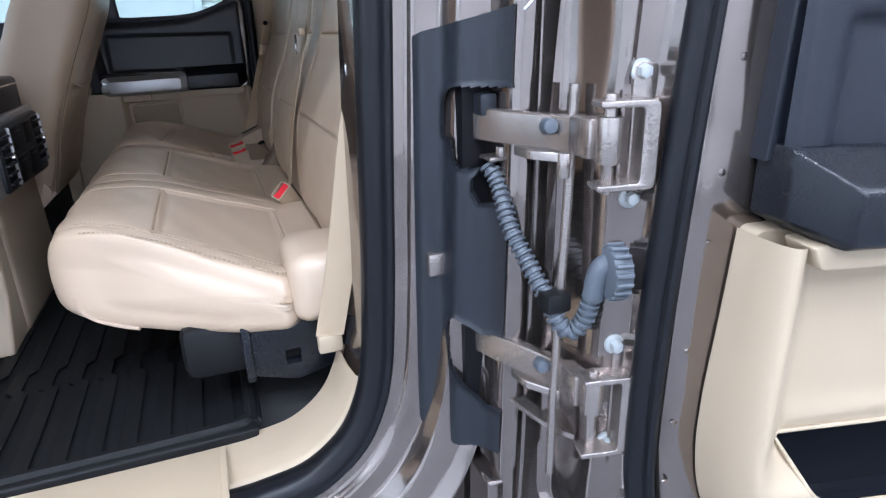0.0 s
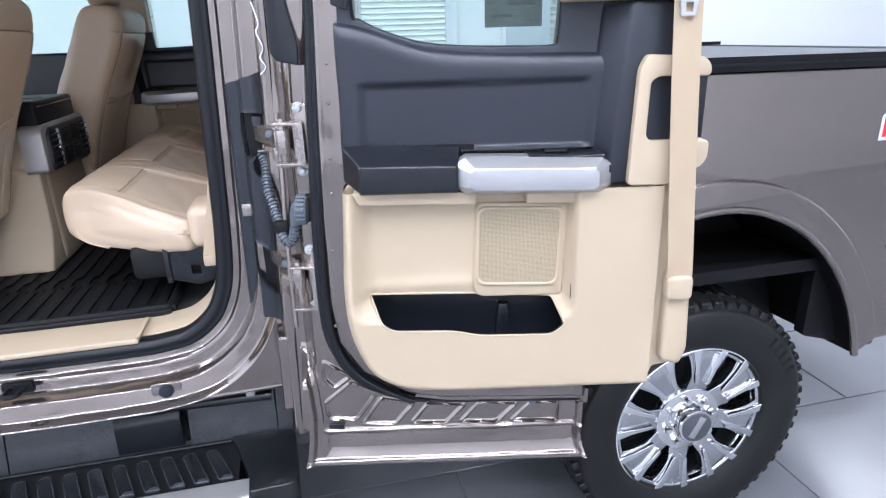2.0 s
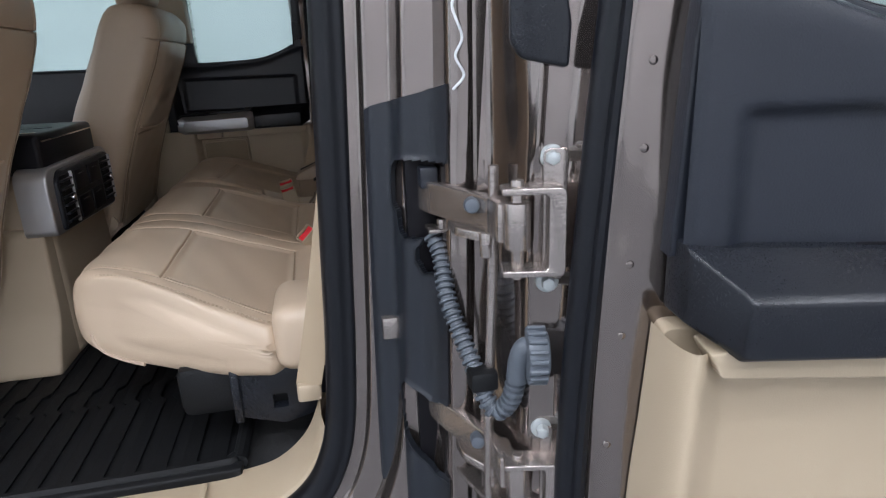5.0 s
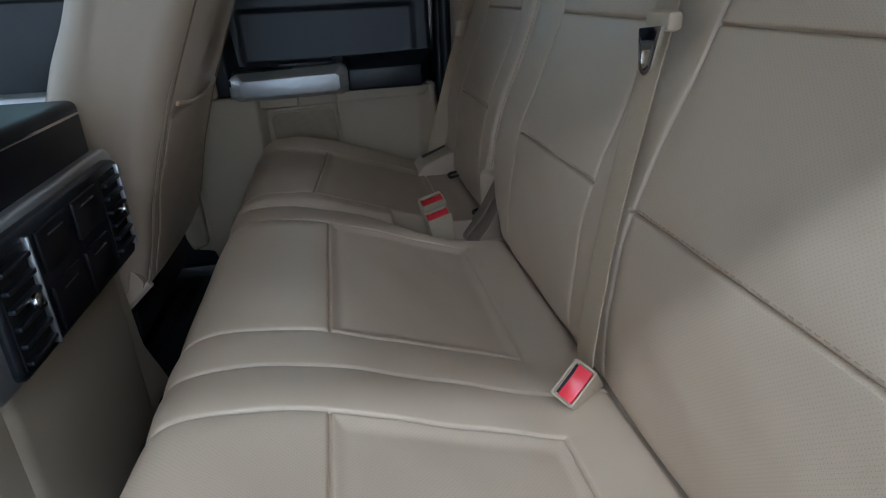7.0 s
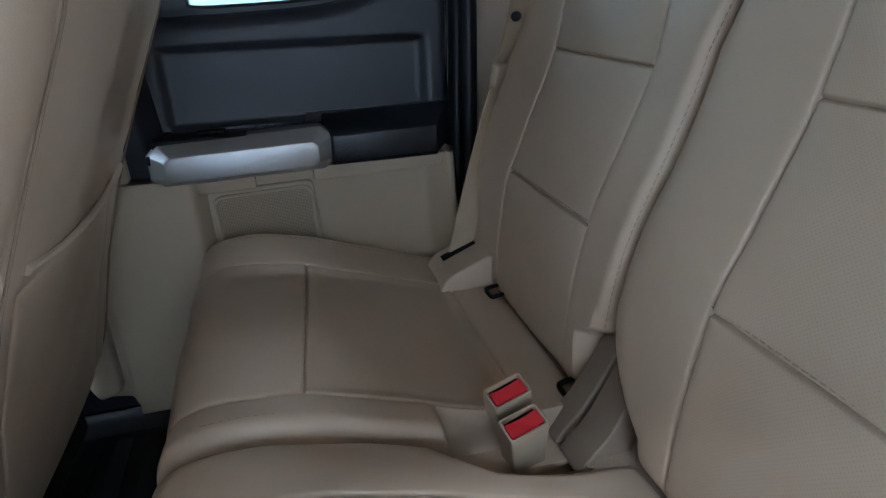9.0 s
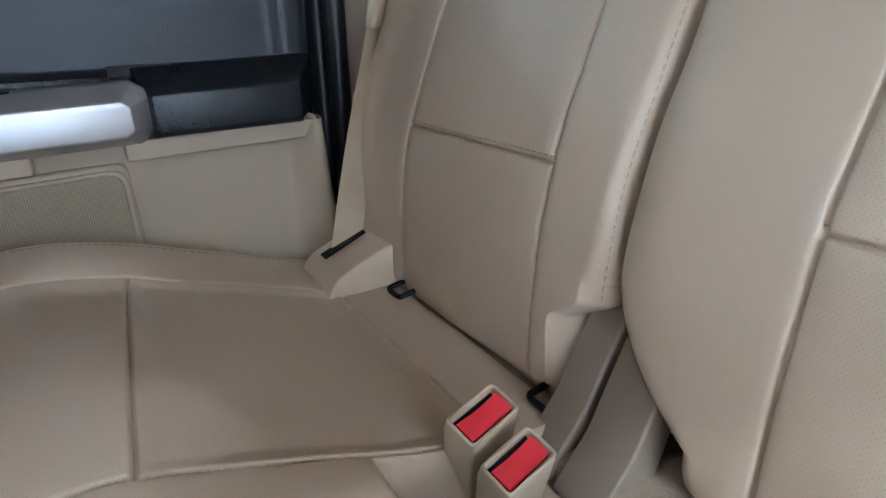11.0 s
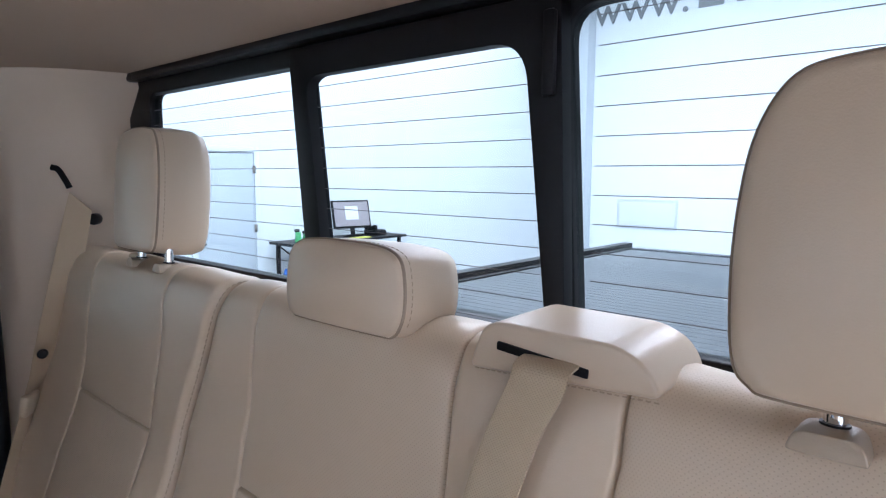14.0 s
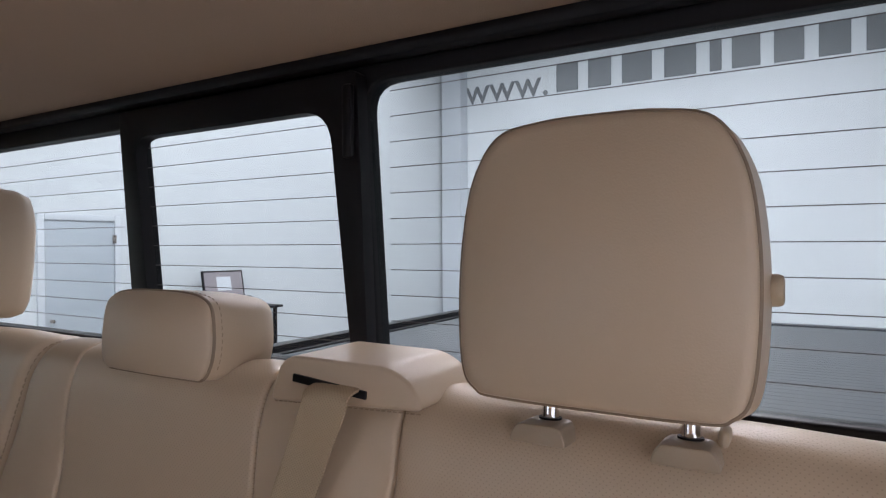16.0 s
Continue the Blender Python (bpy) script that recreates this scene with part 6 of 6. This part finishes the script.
post = thing("hinge_post", "painted inner post behind the door hinges", "car pillar")
verts, turns = [], np.linspace(0.60, 1.98, 60)
for z in turns:
    lean = (z - 1.2) * 0.03
    slot = 0.022 * float(np.clip((1.375 - z) / 0.03, 0, 1))
    for x, y in ((0.366, -0.010), (0.369, -0.052), (0.374, -0.066), (0.383, -0.073), (0.394, -0.075), (0.404, -0.072), (0.409, -0.066), (0.412, -0.064 + slot), (0.423, -0.064 + slot), (0.426, -0.070), (0.431, -0.076), (0.437, -0.074), (0.441, -0.066), (0.443, -0.02)):
        verts.append((x + lean, y, z))
k = 14
part("post", (verts, [(i * k + j, i * k + j + 1, (i + 1) * k + j + 1, (i + 1) * k + j) for i in range(59) for j in range(k - 1)]), PRESSED, post, smooth=70)
# Black sheet put in for the shade in the gap by the post.
part("gap_shade", box(0.440, 0.50, -0.045, -0.03, 0.62, 1.98), LINER, post)
spine = curve([(0.350, 0.015), (0.364, -0.035), (0.386, -0.088), (0.404, -0.132), (0.418, -0.195)], 4)
turn = np.gradient(spine, axis=0)
turn /= np.linalg.norm(turn, axis=1)[:, None]
flank = np.stack([-turn[:, 1], turn[:, 0]], 1) * 0.0075
for z, z0, z1 in ((1.388, 1.338, 1.428), (1.092, 1.012, 1.118)):
    h = thing("strap_hinge", "painted steel strap hinge of the open door", "hinge", "hinges of the open door")
    part("body_arm", slab([tuple(p) for p in spine + flank] + [tuple(p) for p in (spine - flank)[::-1]], z - 0.019, z + 0.019, 0.003, axis="z"), STEEL, h)
    part("knuckle", join(cyl(DOOR @ Vector((-0.040, -0.014, z - 0.024)), DOOR @ Vector((-0.040, -0.014, z + 0.024)), 0.0135, 18, bevel=0.002), box(0.400, 0.422, -0.186, -0.146, z - 0.021, z + 0.021, 0.004)), STEEL, h)
    part("pin", cyl(DOOR @ Vector((-0.040, -0.014, z0 - 0.006)), DOOR @ Vector((-0.040, -0.014, z1 + 0.006)), 0.0068, 14, bevel=0.002), STEEL, h)
    claw = rounded([(-0.056, z1), (0.006, z1), (0.006, z0), (-0.056, z0), (-0.056, z0 + 0.007), (-0.011, z0 + 0.007), (-0.011, z1 - 0.007), (-0.056, z1 - 0.007)], [0.005, 0.008, 0.008, 0.005, 0.002, 0.005, 0.005, 0.002], 4)
    leaf = slab(claw, -0.002, -0.030, 0.003)
    bmesh.ops.transform(leaf, verts=leaf.verts, matrix=DOOR)
    part("door_leaf", leaf, STEEL, h)
    pad = slab(rounded([(-0.014, z1 + 0.034), (0.012, z1 + 0.034), (0.012, z0 - 0.012), (-0.014, z0 - 0.012)], 0.008), -0.001, -0.006, 0.002)
    bmesh.ops.transform(pad, verts=pad.verts, matrix=DOOR)
    part("leaf_pad", pad, STEEL, h)
    part("link", slab(rounded([(0.372, -0.075), (0.390, -0.082), (0.416, -0.138), (0.402, -0.152), (0.374, -0.110)], 0.006), z - 0.030, z - 0.0195, 0.003, axis="z"), STEEL, h)
    part("link_lug", cyl((0.402, -0.140, z - 0.048), (0.402, -0.140, z - 0.020), 0.0085, 12, bevel=0.002), STEEL, h)
    part("bolt", cyl((0.392, -0.118, z + 0.006), (0.388, -0.134, z + 0.008), 0.010, 12, 0.008, 0.002), HOSE, h, "grey-blue bolt head")
# White squiggle modelled in place of the tube lamps' reflection on the post.
mark = thing("post_glint", "white squiggle in place of a lamp reflection on the painted post", "mark")
part("squiggle", tube(curve([(0.383, -0.0765, 1.66), (0.392, -0.077, 1.62), (0.386, -0.077, 1.60), (0.396, -0.077, 1.57), (0.388, -0.077, 1.55), (0.397, -0.077, 1.53), (0.384, -0.077, 1.515)], 6), 0.0016, 6), WHITE, mark)
rod = thing("check_rod", "thin steel rod between the two hinges", "rod")
part("rod", tube(curve([(0.410, -0.142, 1.44), (0.406, -0.143, 1.30), (0.400, -0.143, 1.15), (0.397, -0.142, 0.945)], 6), 0.0058, 12), STEEL, rod)
part("strap", tube(curve([(0.365, 0.0, 1.045), (0.38, -0.06, 1.022), (0.41, -0.12, 1.005), (0.45, -0.165, 0.995)], 6), 0.0, ring=[(-0.009, -0.004), (0.009, -0.004), (0.009, 0.004), (-0.009, 0.004)]), STEEL, rod)
hose = thing("wiring_conduit", "grey-blue ribbed wiring conduit looping to the door", "conduit")
way = curve([(0.362, -0.030, 1.338), (0.369, -0.045, 1.316), (0.369, -0.078, 1.270), (0.379, -0.108, 1.229), (0.388, -0.137, 1.196), (0.394, -0.153, 1.172), (0.405, -0.163, 1.161), (0.418, -0.171, 1.178), (0.424, -0.176, 1.212)], 40)
seg = np.concatenate([[0], np.cumsum(np.linalg.norm(np.diff(way, axis=0), axis=1))])
part("tube", tube(way, 0.0100 + 0.0017 * np.sign(np.sin(seg * 2 * math.pi / 0.0085)), 14), HOSE, hose, smooth=30)
part("elbow", tube(curve([(0.424, -0.176, 1.205), (0.426, -0.179, 1.232), (0.432, -0.183, 1.246), (0.446, -0.187, 1.245)], 6), [0.0125] * 18 + [0.017], 14), HOSE, hose)
part("boot_flange", cyl(DOOR @ Vector((-0.030, -0.002, 1.240)), DOOR @ Vector((-0.006, -0.002, 1.240)), 0.031, 24, 0.027, 0.004), HOSE, hose)
for k in range(18):
    turn = DOOR @ Matrix.Translation((-0.010, -0.002, 1.240)) @ Matrix.Rotation(2 * math.pi * k / 18, 4, "X")
    part("boot_rib", box(-0.019, 0.001, -0.0025, 0.0025, 0.027, 0.0332, 0.0012, 1, m=turn), HOSE, hose)
part("clamp", box(0.376, 0.408, -0.160, -0.132, 1.184, 1.208, 0.004), BLACK_SOFT, hose)

plug = thing("sill_plug", "round grey rubber plug in the painted sill", "plug")
part("surround", slab(rounded([(0.015, 0.715), (0.085, 0.712), (0.088, 0.765), (0.012, 0.768)], 0.014), 0.006, -0.001, 0.003), PRESSED, plug)
part("cap", join(cyl((0.05, -0.0015, 0.745), (0.05, -0.010, 0.745), 0.019, 20, 0.017, 0.001), cyl((0.05, -0.010, 0.745), (0.05, -0.014, 0.745), 0.010, 16, bevel=0.001)), COVER, plug)
strk = thing("door_striker", "black steel striker loop on the sill", "striker")
part("loop", tube(curve([(-0.30, 0.02, 0.80), (-0.30, -0.03, 0.805), (-0.27, -0.03, 0.805), (-0.27, 0.02, 0.80)], 6), 0.006, 8), FRAME, strk)
part("plate", box(-0.32, -0.25, 0.012, 0.03, 0.785, 0.815, 0.004), FRAME, strk)

# ---- running board ----
step = thing("running_board", "black running board with a bright edge strip and raised cleats", "running board")
part("board", slab(rounded([(-0.11, 0.500), (0.070, 0.508), (0.082, 0.50), (0.07, 0.43), (-0.12, 0.44)], 0.008), -1.7, 0.20, 0.0, axis="x"), BLACK_SOFT, step)
part("edge_strip", slab(rounded([(-0.158, 0.462), (-0.160, 0.480), (-0.150, 0.494), (-0.098, 0.5085), (-0.094, 0.504), (-0.11, 0.462)], 0.004), -1.7, 0.229, 0.0, axis="x"), SILVER, step, "bright edge strip")
part("end_cap", slab(rounded([(0.172, 0.085), (0.349, 0.074), (0.356, -0.162), (0.234, -0.168), (0.230, -0.10)], [0.01, 0.02, 0.03, 0.01, 0.006]), 0.44, 0.522, 0.010, axis="z", segs=4), BOARD, step)
part("rear_lip", tube([(-1.7, 0.078, 0.510), (0.17, 0.078, 0.510)], 0.006, 8), BOARD, step)
for k in range(30):
    x = 0.108 - k * 0.06
    pad_line = rounded([(x, 0.028), (x + 0.007, 0.040), (x + 0.026, 0.040), (x + 0.033, 0.028), (x + 0.082, -0.090), (x + 0.046, -0.090)], [0.002, 0.002, 0.002, 0.002, 0.004, 0.004], 2)
    part("cleat", slab(pad_line, 0.498, 0.5155, 0.0045, axis="z", segs=2), BOARD, step, smooth=30)
    # Edge highlights and the bright toe chamfer are put in as paler pieces.
    part("cleat_edge_glint", tube([(px, py, 0.5145) for px, py in pad_line + pad_line[:1]], 0.0016, 6), CLADDING, step, smooth=60)
    part("cleat_toe_glint", slab([(x + 0.050, -0.0905), (x + 0.080, -0.0905), (x + 0.074, -0.078), (x + 0.056, -0.078)], 0.5157, 0.5172, 0.0007, axis="z", segs=1), CLADDING, step, smooth=0)
clad = thing("sill_cladding", "dark grey plastic cladding and rubber lip under the painted sill", "cladding")
part("lip", tube([(-1.7, 0.045, 0.682), (-0.36, 0.045, 0.678), (0.0, 0.045, 0.670), (0.30, 0.045, 0.660)], 0.014, 12), BLACK, clad)
for x0, x1 in ((-1.7, -0.40), (-0.396, -0.125), (0.062, 0.30), (0.303, 0.40)):
    part("panel", slab(rounded([(0.072, 0.46), (0.094, 0.46), (0.146, 0.68), (0.128, 0.68)], 0.004), x0, x1, 0.004, axis="x"), CLADDING, clad)
part("bracket_cover", slab(rounded([(0.072, 0.52), (0.11, 0.52), (0.11, 0.640), (0.095, 0.640), (0.074, 0.61)], 0.008), -0.122, 0.048, 0.006, axis="x"), BLACK, clad)
part("bracket_cover", slab(rounded([(0.072, 0.52), (0.11, 0.52), (0.11, 0.640), (0.095, 0.640), (0.074, 0.61)], 0.008), -1.0, -0.84, 0.006, axis="x"), BLACK, clad)
# Silver block stands in for a white reflection along the lip.
part("lip_glint", box(0.235, 0.258, 0.030, 0.048, 0.672, 0.690, 0.002), SILVER, clad)
chassis = thing("chassis", "dark chassis rail and underbody below the cab", "chassis")
part("rail", box(-1.8, 2.7, 0.45, 0.56, 0.50, 0.68, 0.01), LINER, chassis)
part("rail", box(-1.8, 2.7, 1.45, 1.56, 0.50, 0.68, 0.01), LINER, chassis)
part("underbody", box(-1.75, 0.55, 0.17, 1.88, 0.62, 0.79, 0.02), LINER, chassis)
part("axle", cyl((1.558, 0.2, 0.39), (1.558, 1.81, 0.39), 0.06, 16), LINER, chassis)
part("silencer", cyl((0.55, 0.40, 0.52), (1.1, 0.40, 0.52), 0.09, 18, bevel=0.02), STEEL, chassis)

# ---- cargo bed ----
bed = thing("cargo_bed", "brown-grey pickup bed side with a dark tonneau rail", "cargo bed")
arch = [(1.558 + 0.575 * math.cos(a), 0.40 + 0.705 * math.sin(a)) for a in np.linspace(radians(14), radians(166), 28)]
side = [(0.63, 0.60)] + [(0.95, 0.60)] + arch[::-1] + [(2.13, 0.60), (2.90, 0.66), (2.93, 0.8), (2.93, 1.458), (0.63, 1.478)]
RAIL_Z = 1.514
BED_Y = 1.90                         # outer face of the far bed side
for y0, y1 in ((-0.045, -0.085), (BED_Y - 0.04, BED_Y)):
    part("side_panel", slab(side, y0, y1, 0.012), PAINT, bed)
    wide = [(1.558 + 0.66 * math.cos(a), 0.40 + 0.790 * math.sin(a)) for a in np.linspace(radians(16), radians(164), 28)]
    part("arch_flare", slab(arch + wide[::-1], y1, y1 + (-0.014 if y1 < 0.5 else 0.014), 0.012, segs=5), PAINT, bed, smooth=60)
    part("body_crease", tube([(2.16, y1, 0.93), (2.45, y1, 0.955), (2.92, y1, 0.97)], 0.006, 10), PAINT, bed)
    lip = curve([(x, 0, z) for x, z in arch], 2)
    lip[:, 1] = y1 + (-0.010 if y1 < 0.5 else 0.010)
    part("arch_lip", tube(lip, 0.012, 10), PAINT, bed)
    inner = 1 if y0 > 0.5 else -1
    well = [(x, y1 - inner * 0.005, z) for x, z in arch] + [(x, y1 - inner * 0.36, z - 0.02) for x, z in arch]
    k = len(arch)
    part("wheel_liner", (well, [(i, i + 1, k + i + 1, k + i) for i in range(k - 1)]), LINER, bed)
    part("liner_wall", slab([(0.95, 0.5)] + arch[::-1] + [(2.15, 0.5)], y1 - inner * 0.36, y1 - inner * 0.40), LINER, bed)
    part("top_rail", slab([(0.62, 1.479), (2.95, 1.459), (2.95, RAIL_Z - 0.018), (0.62, RAIL_Z + 0.002)], min(y0, y1) - 0.006, max(y0, y1) + 0.006, 0.005), FRAME, bed)
part("rail_groove", slab([(0.63, 1.493), (2.94, 1.473), (2.94, 1.479), (0.63, 1.499)], -0.0945, -0.09), SEAL, bed)
part("front_panel", box(0.63, 0.66, -0.04, BED_Y - 0.045, 0.75, 1.47, 0.006), PAINT, bed)
part("tailgate", box(2.91, 2.95, -0.04, BED_Y - 0.045, 0.75, 1.458, 0.01), PAINT, bed)
part("bed_floor", box(0.64, 2.92, -0.04, BED_Y - 0.045, 0.86, 0.9), LINER, bed)
part("mud_guard", slab(rounded([(1.98, 0.62), (2.10, 0.585), (2.20, 0.60), (2.17, 0.70), (2.06, 0.92), (1.985, 1.02)], 0.012), 0.02, -0.02, 0.004), LINER, bed)
part("flare_foot", box(2.11, 2.21, -0.075, 0.0, 0.58, 0.615, 0.01), LINER, bed)
part("liner_bolt", cyl((1.99, 0.10, 0.908), (1.985, 0.085, 0.905), 0.014, 12, bevel=0.003), BOLT, bed)
part("decal", slab([(2.045, 1.262), (2.26, 1.262), (2.26, 1.375), (2.085, 1.375), (2.045, 1.33)], -0.0855, -0.0865), PALE, bed, "pale decal border")
part("decal_field", slab([(2.055, 1.272), (2.25, 1.272), (2.25, 1.366), (2.090, 1.366), (2.055, 1.326)], -0.0866, -0.0875), RED, bed, "red decal")
cov = thing("tonneau_cover", "dark grey roll-up tonneau cover on the bed", "tonneau cover")
fall = Matrix.Translation((0, 0, 1.485)) @ Matrix.Rotation(radians(0.5), 4, "Y")
part("sheet", box(0.64, 2.91, -0.035, BED_Y - 0.05, -0.002, 0.010, 0.004, m=fall), TONNEAU, cov)
for ya, yb in ((BED_Y - 0.075, BED_Y - 0.05), (-0.035, -0.01)):
    part("side_rail", box(0.64, 2.91, ya, yb, 0.0105, 0.018, 0.003, m=fall), FRAME, cov)
part("tail_rail", box(2.86, 2.91, 0.0, BED_Y - 0.08, 0.0105, 0.020, 0.004, m=fall), TONNEAU, cov)
for k in range(56):
    x = 0.66 + k * 0.039
    part("rib", box(x, x + 0.0375, 0.0, BED_Y - 0.08, 0.0102, 0.0135, 0.001, m=fall), TONNEAU, cov, smooth=0)


# ---- wheels ----
def wheel():
    w = thing("wheel", "chrome eight-spoke wheel with an all-terrain tyre", "wheel", "rear wheels")
    R, RIM, W = 0.386, 0.245, 0.25
    prof = [(RIM - 0.012, 0.012), (RIM + 0.004, 0.0), (RIM + 0.03, -0.012), (RIM + 0.075, -0.018), (RIM + 0.115, -0.008), (R - 0.018, 0.006), (R - 0.004, 0.022), (R, 0.05), (R, W - 0.05), (R - 0.006, W - 0.02), (RIM + 0.1, W + 0.01), (RIM - 0.012, W)]
    prof = [tuple(p) for p in curve(prof, 3)]
    seg, verts = 72, []
    for i in range(seg):
        a = 2 * math.pi * i / seg
        for r, y in prof:
            verts.append((r * math.cos(a), y, r * math.sin(a)))
    k = len(prof)
    faces = [(i * k + j, i * k + j + 1, ((i + 1) % seg) * k + j + 1, ((i + 1) % seg) * k + j) for i in range(seg) for j in range(k - 1)]
    part("tyre", (verts, faces), RUBBER, w, "black all-terrain tyre", smooth=40)
    lug = []
    for i in range(56):
        a = 360 * i / 56
        turn = Matrix.Rotation(radians(a), 4, "Y")
        lug.append(box(R - 0.03, R + 0.002, 0.004, 0.055, -0.012, 0.012, 0.003, 1, m=turn))
        lug.append(box(R - 0.01, R + 0.007, 0.07, 0.115, -0.013, 0.010, 0.002, 1, m=Matrix.Rotation(radians(a + 2.0), 4, "Y")))
        lug.append(box(R - 0.01, R + 0.007, 0.13, 0.175, -0.010, 0.013, 0.002, 1, m=Matrix.Rotation(radians(a + 4.0), 4, "Y")))
        lug.append(box(R - 0.02, R + 0.006, 0.19, 0.245, -0.012, 0.012, 0.003, 1, m=turn))
    tagged(part("tread", join(*lug), RUBBER, w, smooth=0), kind="stuff")
    # raised bars where the sidewall is lettered
    for i in range(5):
        a = radians(25 + i * 5.2)
        part("sidewall_bar", box(0.315, 0.348, -0.0205, -0.012, -0.006, 0.006, 0.001, m=Matrix.Rotation(-a, 4, "Y")), RUBBER, w)
    rimp = curve([(RIM - 0.002, 0.0), (RIM + 0.006, 0.006), (RIM + 0.001, 0.02), (RIM - 0.02, 0.03), (RIM - 0.026, 0.09), (RIM - 0.02, 0.2)], 4)
    verts = [(r * math.cos(2 * math.pi * i / 64), y, r * math.sin(2 * math.pi * i / 64)) for i in range(64) for r, y in rimp]
    k = len(rimp)
    part("rim_barrel", (verts, [(i * k + j, i * k + j + 1, ((i + 1) % 64) * k + j + 1, ((i + 1) % 64) * k + j) for i in range(64) for j in range(k - 1)]), CHROME, w, "chrome rim", smooth=50)
    part("brake_disc", cyl((0, 0.12, 0), (0, 0.15, 0), 0.19, 40), LINER, w)
    for i in range(8):
        turn = Matrix.Rotation(radians(45 * i + 10), 4, "Y")
        sp = rounded([(0.085, -0.034), (0.145, -0.032), (0.190, -0.050), (0.232, -0.075), (0.239, -0.066), (0.247, 0.0), (0.239, 0.066), (0.232, 0.075), (0.190, 0.050), (0.145, 0.032), (0.085, 0.034)], 0.006)
        bm = slab(sp, 0.05, 0.012, 0.009, segs=3)
        for v in bm.verts:
            if v.co.y < 0.03:
                v.co.y += 0.030 * max(0, (0.16 - v.co.x) / 0.08) * 0.4 + 0.004 * max(0, (v.co.x - 0.2) / 0.04)
        bmesh.ops.transform(bm, verts=bm.verts, matrix=turn)
        part("spoke", bm, CHROME_DIM, w)
        for lean in (-1, 1):
            ridge = slab(rounded([(0.125, lean * 0.012), (0.238, lean * 0.034), (0.240, lean * 0.062), (0.188, lean * 0.040), (0.128, lean * 0.024)], 0.004), 0.022, 0.003, 0.007)
            bmesh.ops.transform(ridge, verts=ridge.verts, matrix=turn)
            part("spoke_ridge", ridge, CHROME, w)
        lugn = Matrix.Rotation(radians(45 * i + 32), 4, "Y") @ Vector((0.076, 0, 0))
        part("lug_nut", cyl(lugn + Vector((0, 0.03, 0)), lugn + Vector((0, -0.004, 0)), 0.0125, 6, 0.010, 0.003), CHROME, w)
    ringm = slab([(0.246 * math.cos(a), 0.246 * math.sin(a)) for a in np.linspace(0, 2 * math.pi, 64, endpoint=False)], 0.045, 0.010, 0.004, [[(0.226 * math.cos(a), 0.226 * math.sin(a)) for a in np.linspace(0, 2 * math.pi, 64, endpoint=False)]])
    part("rim_face", ringm, CHROME_DIM, w)
    part("hub_face", cyl((0, 0.05, 0), (0, 0.018, 0), 0.112, 40, 0.104, 0.006), CHROME, w)
    part("hub_cap", cyl((0, 0.02, 0), (0, -0.022, 0), 0.062, 36, 0.054, 0.008), CHROME, w)
    part("cap_disc", cyl((0, -0.0222, 0), (0, -0.0252, 0), 0.048, 32, bevel=0.001), mat("grey_cap", (0.12, 0.13, 0.14), 0.35, metal=0.5), w)
    part("cap_badge", box(-0.036, 0.036, -0.0285, -0.0254, -0.011, 0.011, 0.001, m=Matrix.Rotation(radians(-62), 4, "Y")), SILVER, w)
    return w


wh = wheel()
wh.matrix_basis = pose(1.552, -0.085, 0.412) @ Matrix.Diagonal((1.05, 1.05, 1.05, 1))
copy_thing(wh, pose(1.552, BED_Y, 0.412, 0, 0, 180))

# ---- floor tiles ----
floor_ob = bpy.data.objects["floor"]
tile_me, rest = None, []
for i in range(-7, 11):
    for j in range(-12, 13):
        x, y = 0.30 + i * 1.2 + (0.6 if j % 2 else 0.0), 0.38 + j * 0.6
        if x < X0 - 1.2 or x > X1 or y < Y0 - 0.6 or y > Y1:
            continue
        if -5 <= i <= 7 and -9 <= j <= 9 and X0 < x < X1 - 1.2 and Y0 < y < Y1 - 0.6:
            if tile_me is None:
                o = part("tile", box(0.003, 1.197, 0.003, 0.597, -0.006, 0.0, 0.002, 1), TILE, floor_ob, smooth=0)
                tile_me = o.data
            else:
                o = new("tile", tile_me)
                o.parent = floor_ob
            o.location = (x, y, 0)
        else:
            x0, x1, y0, y1 = max(x + 0.003, X0), min(x + 1.197, X1), max(y + 0.003, Y0), min(y + 0.597, Y1)
            if x1 - x0 > 0.01 and y1 - y0 > 0.01:
                rest.append(([(x0, y0, -0.006), (x1, y0, -0.006), (x1, y1, -0.006), (x0, y1, -0.006), (x0, y0, 0), (x1, y0, 0), (x1, y1, 0), (x0, y1, 0)],
                             [(4, 5, 6, 7), (0, 1, 5, 4), (1, 2, 6, 5), (2, 3, 7, 6), (3, 0, 4, 7)]))
tagged(part("edge_tile", merge(*rest), TILE, floor_ob, smooth=0), kind="stuff")
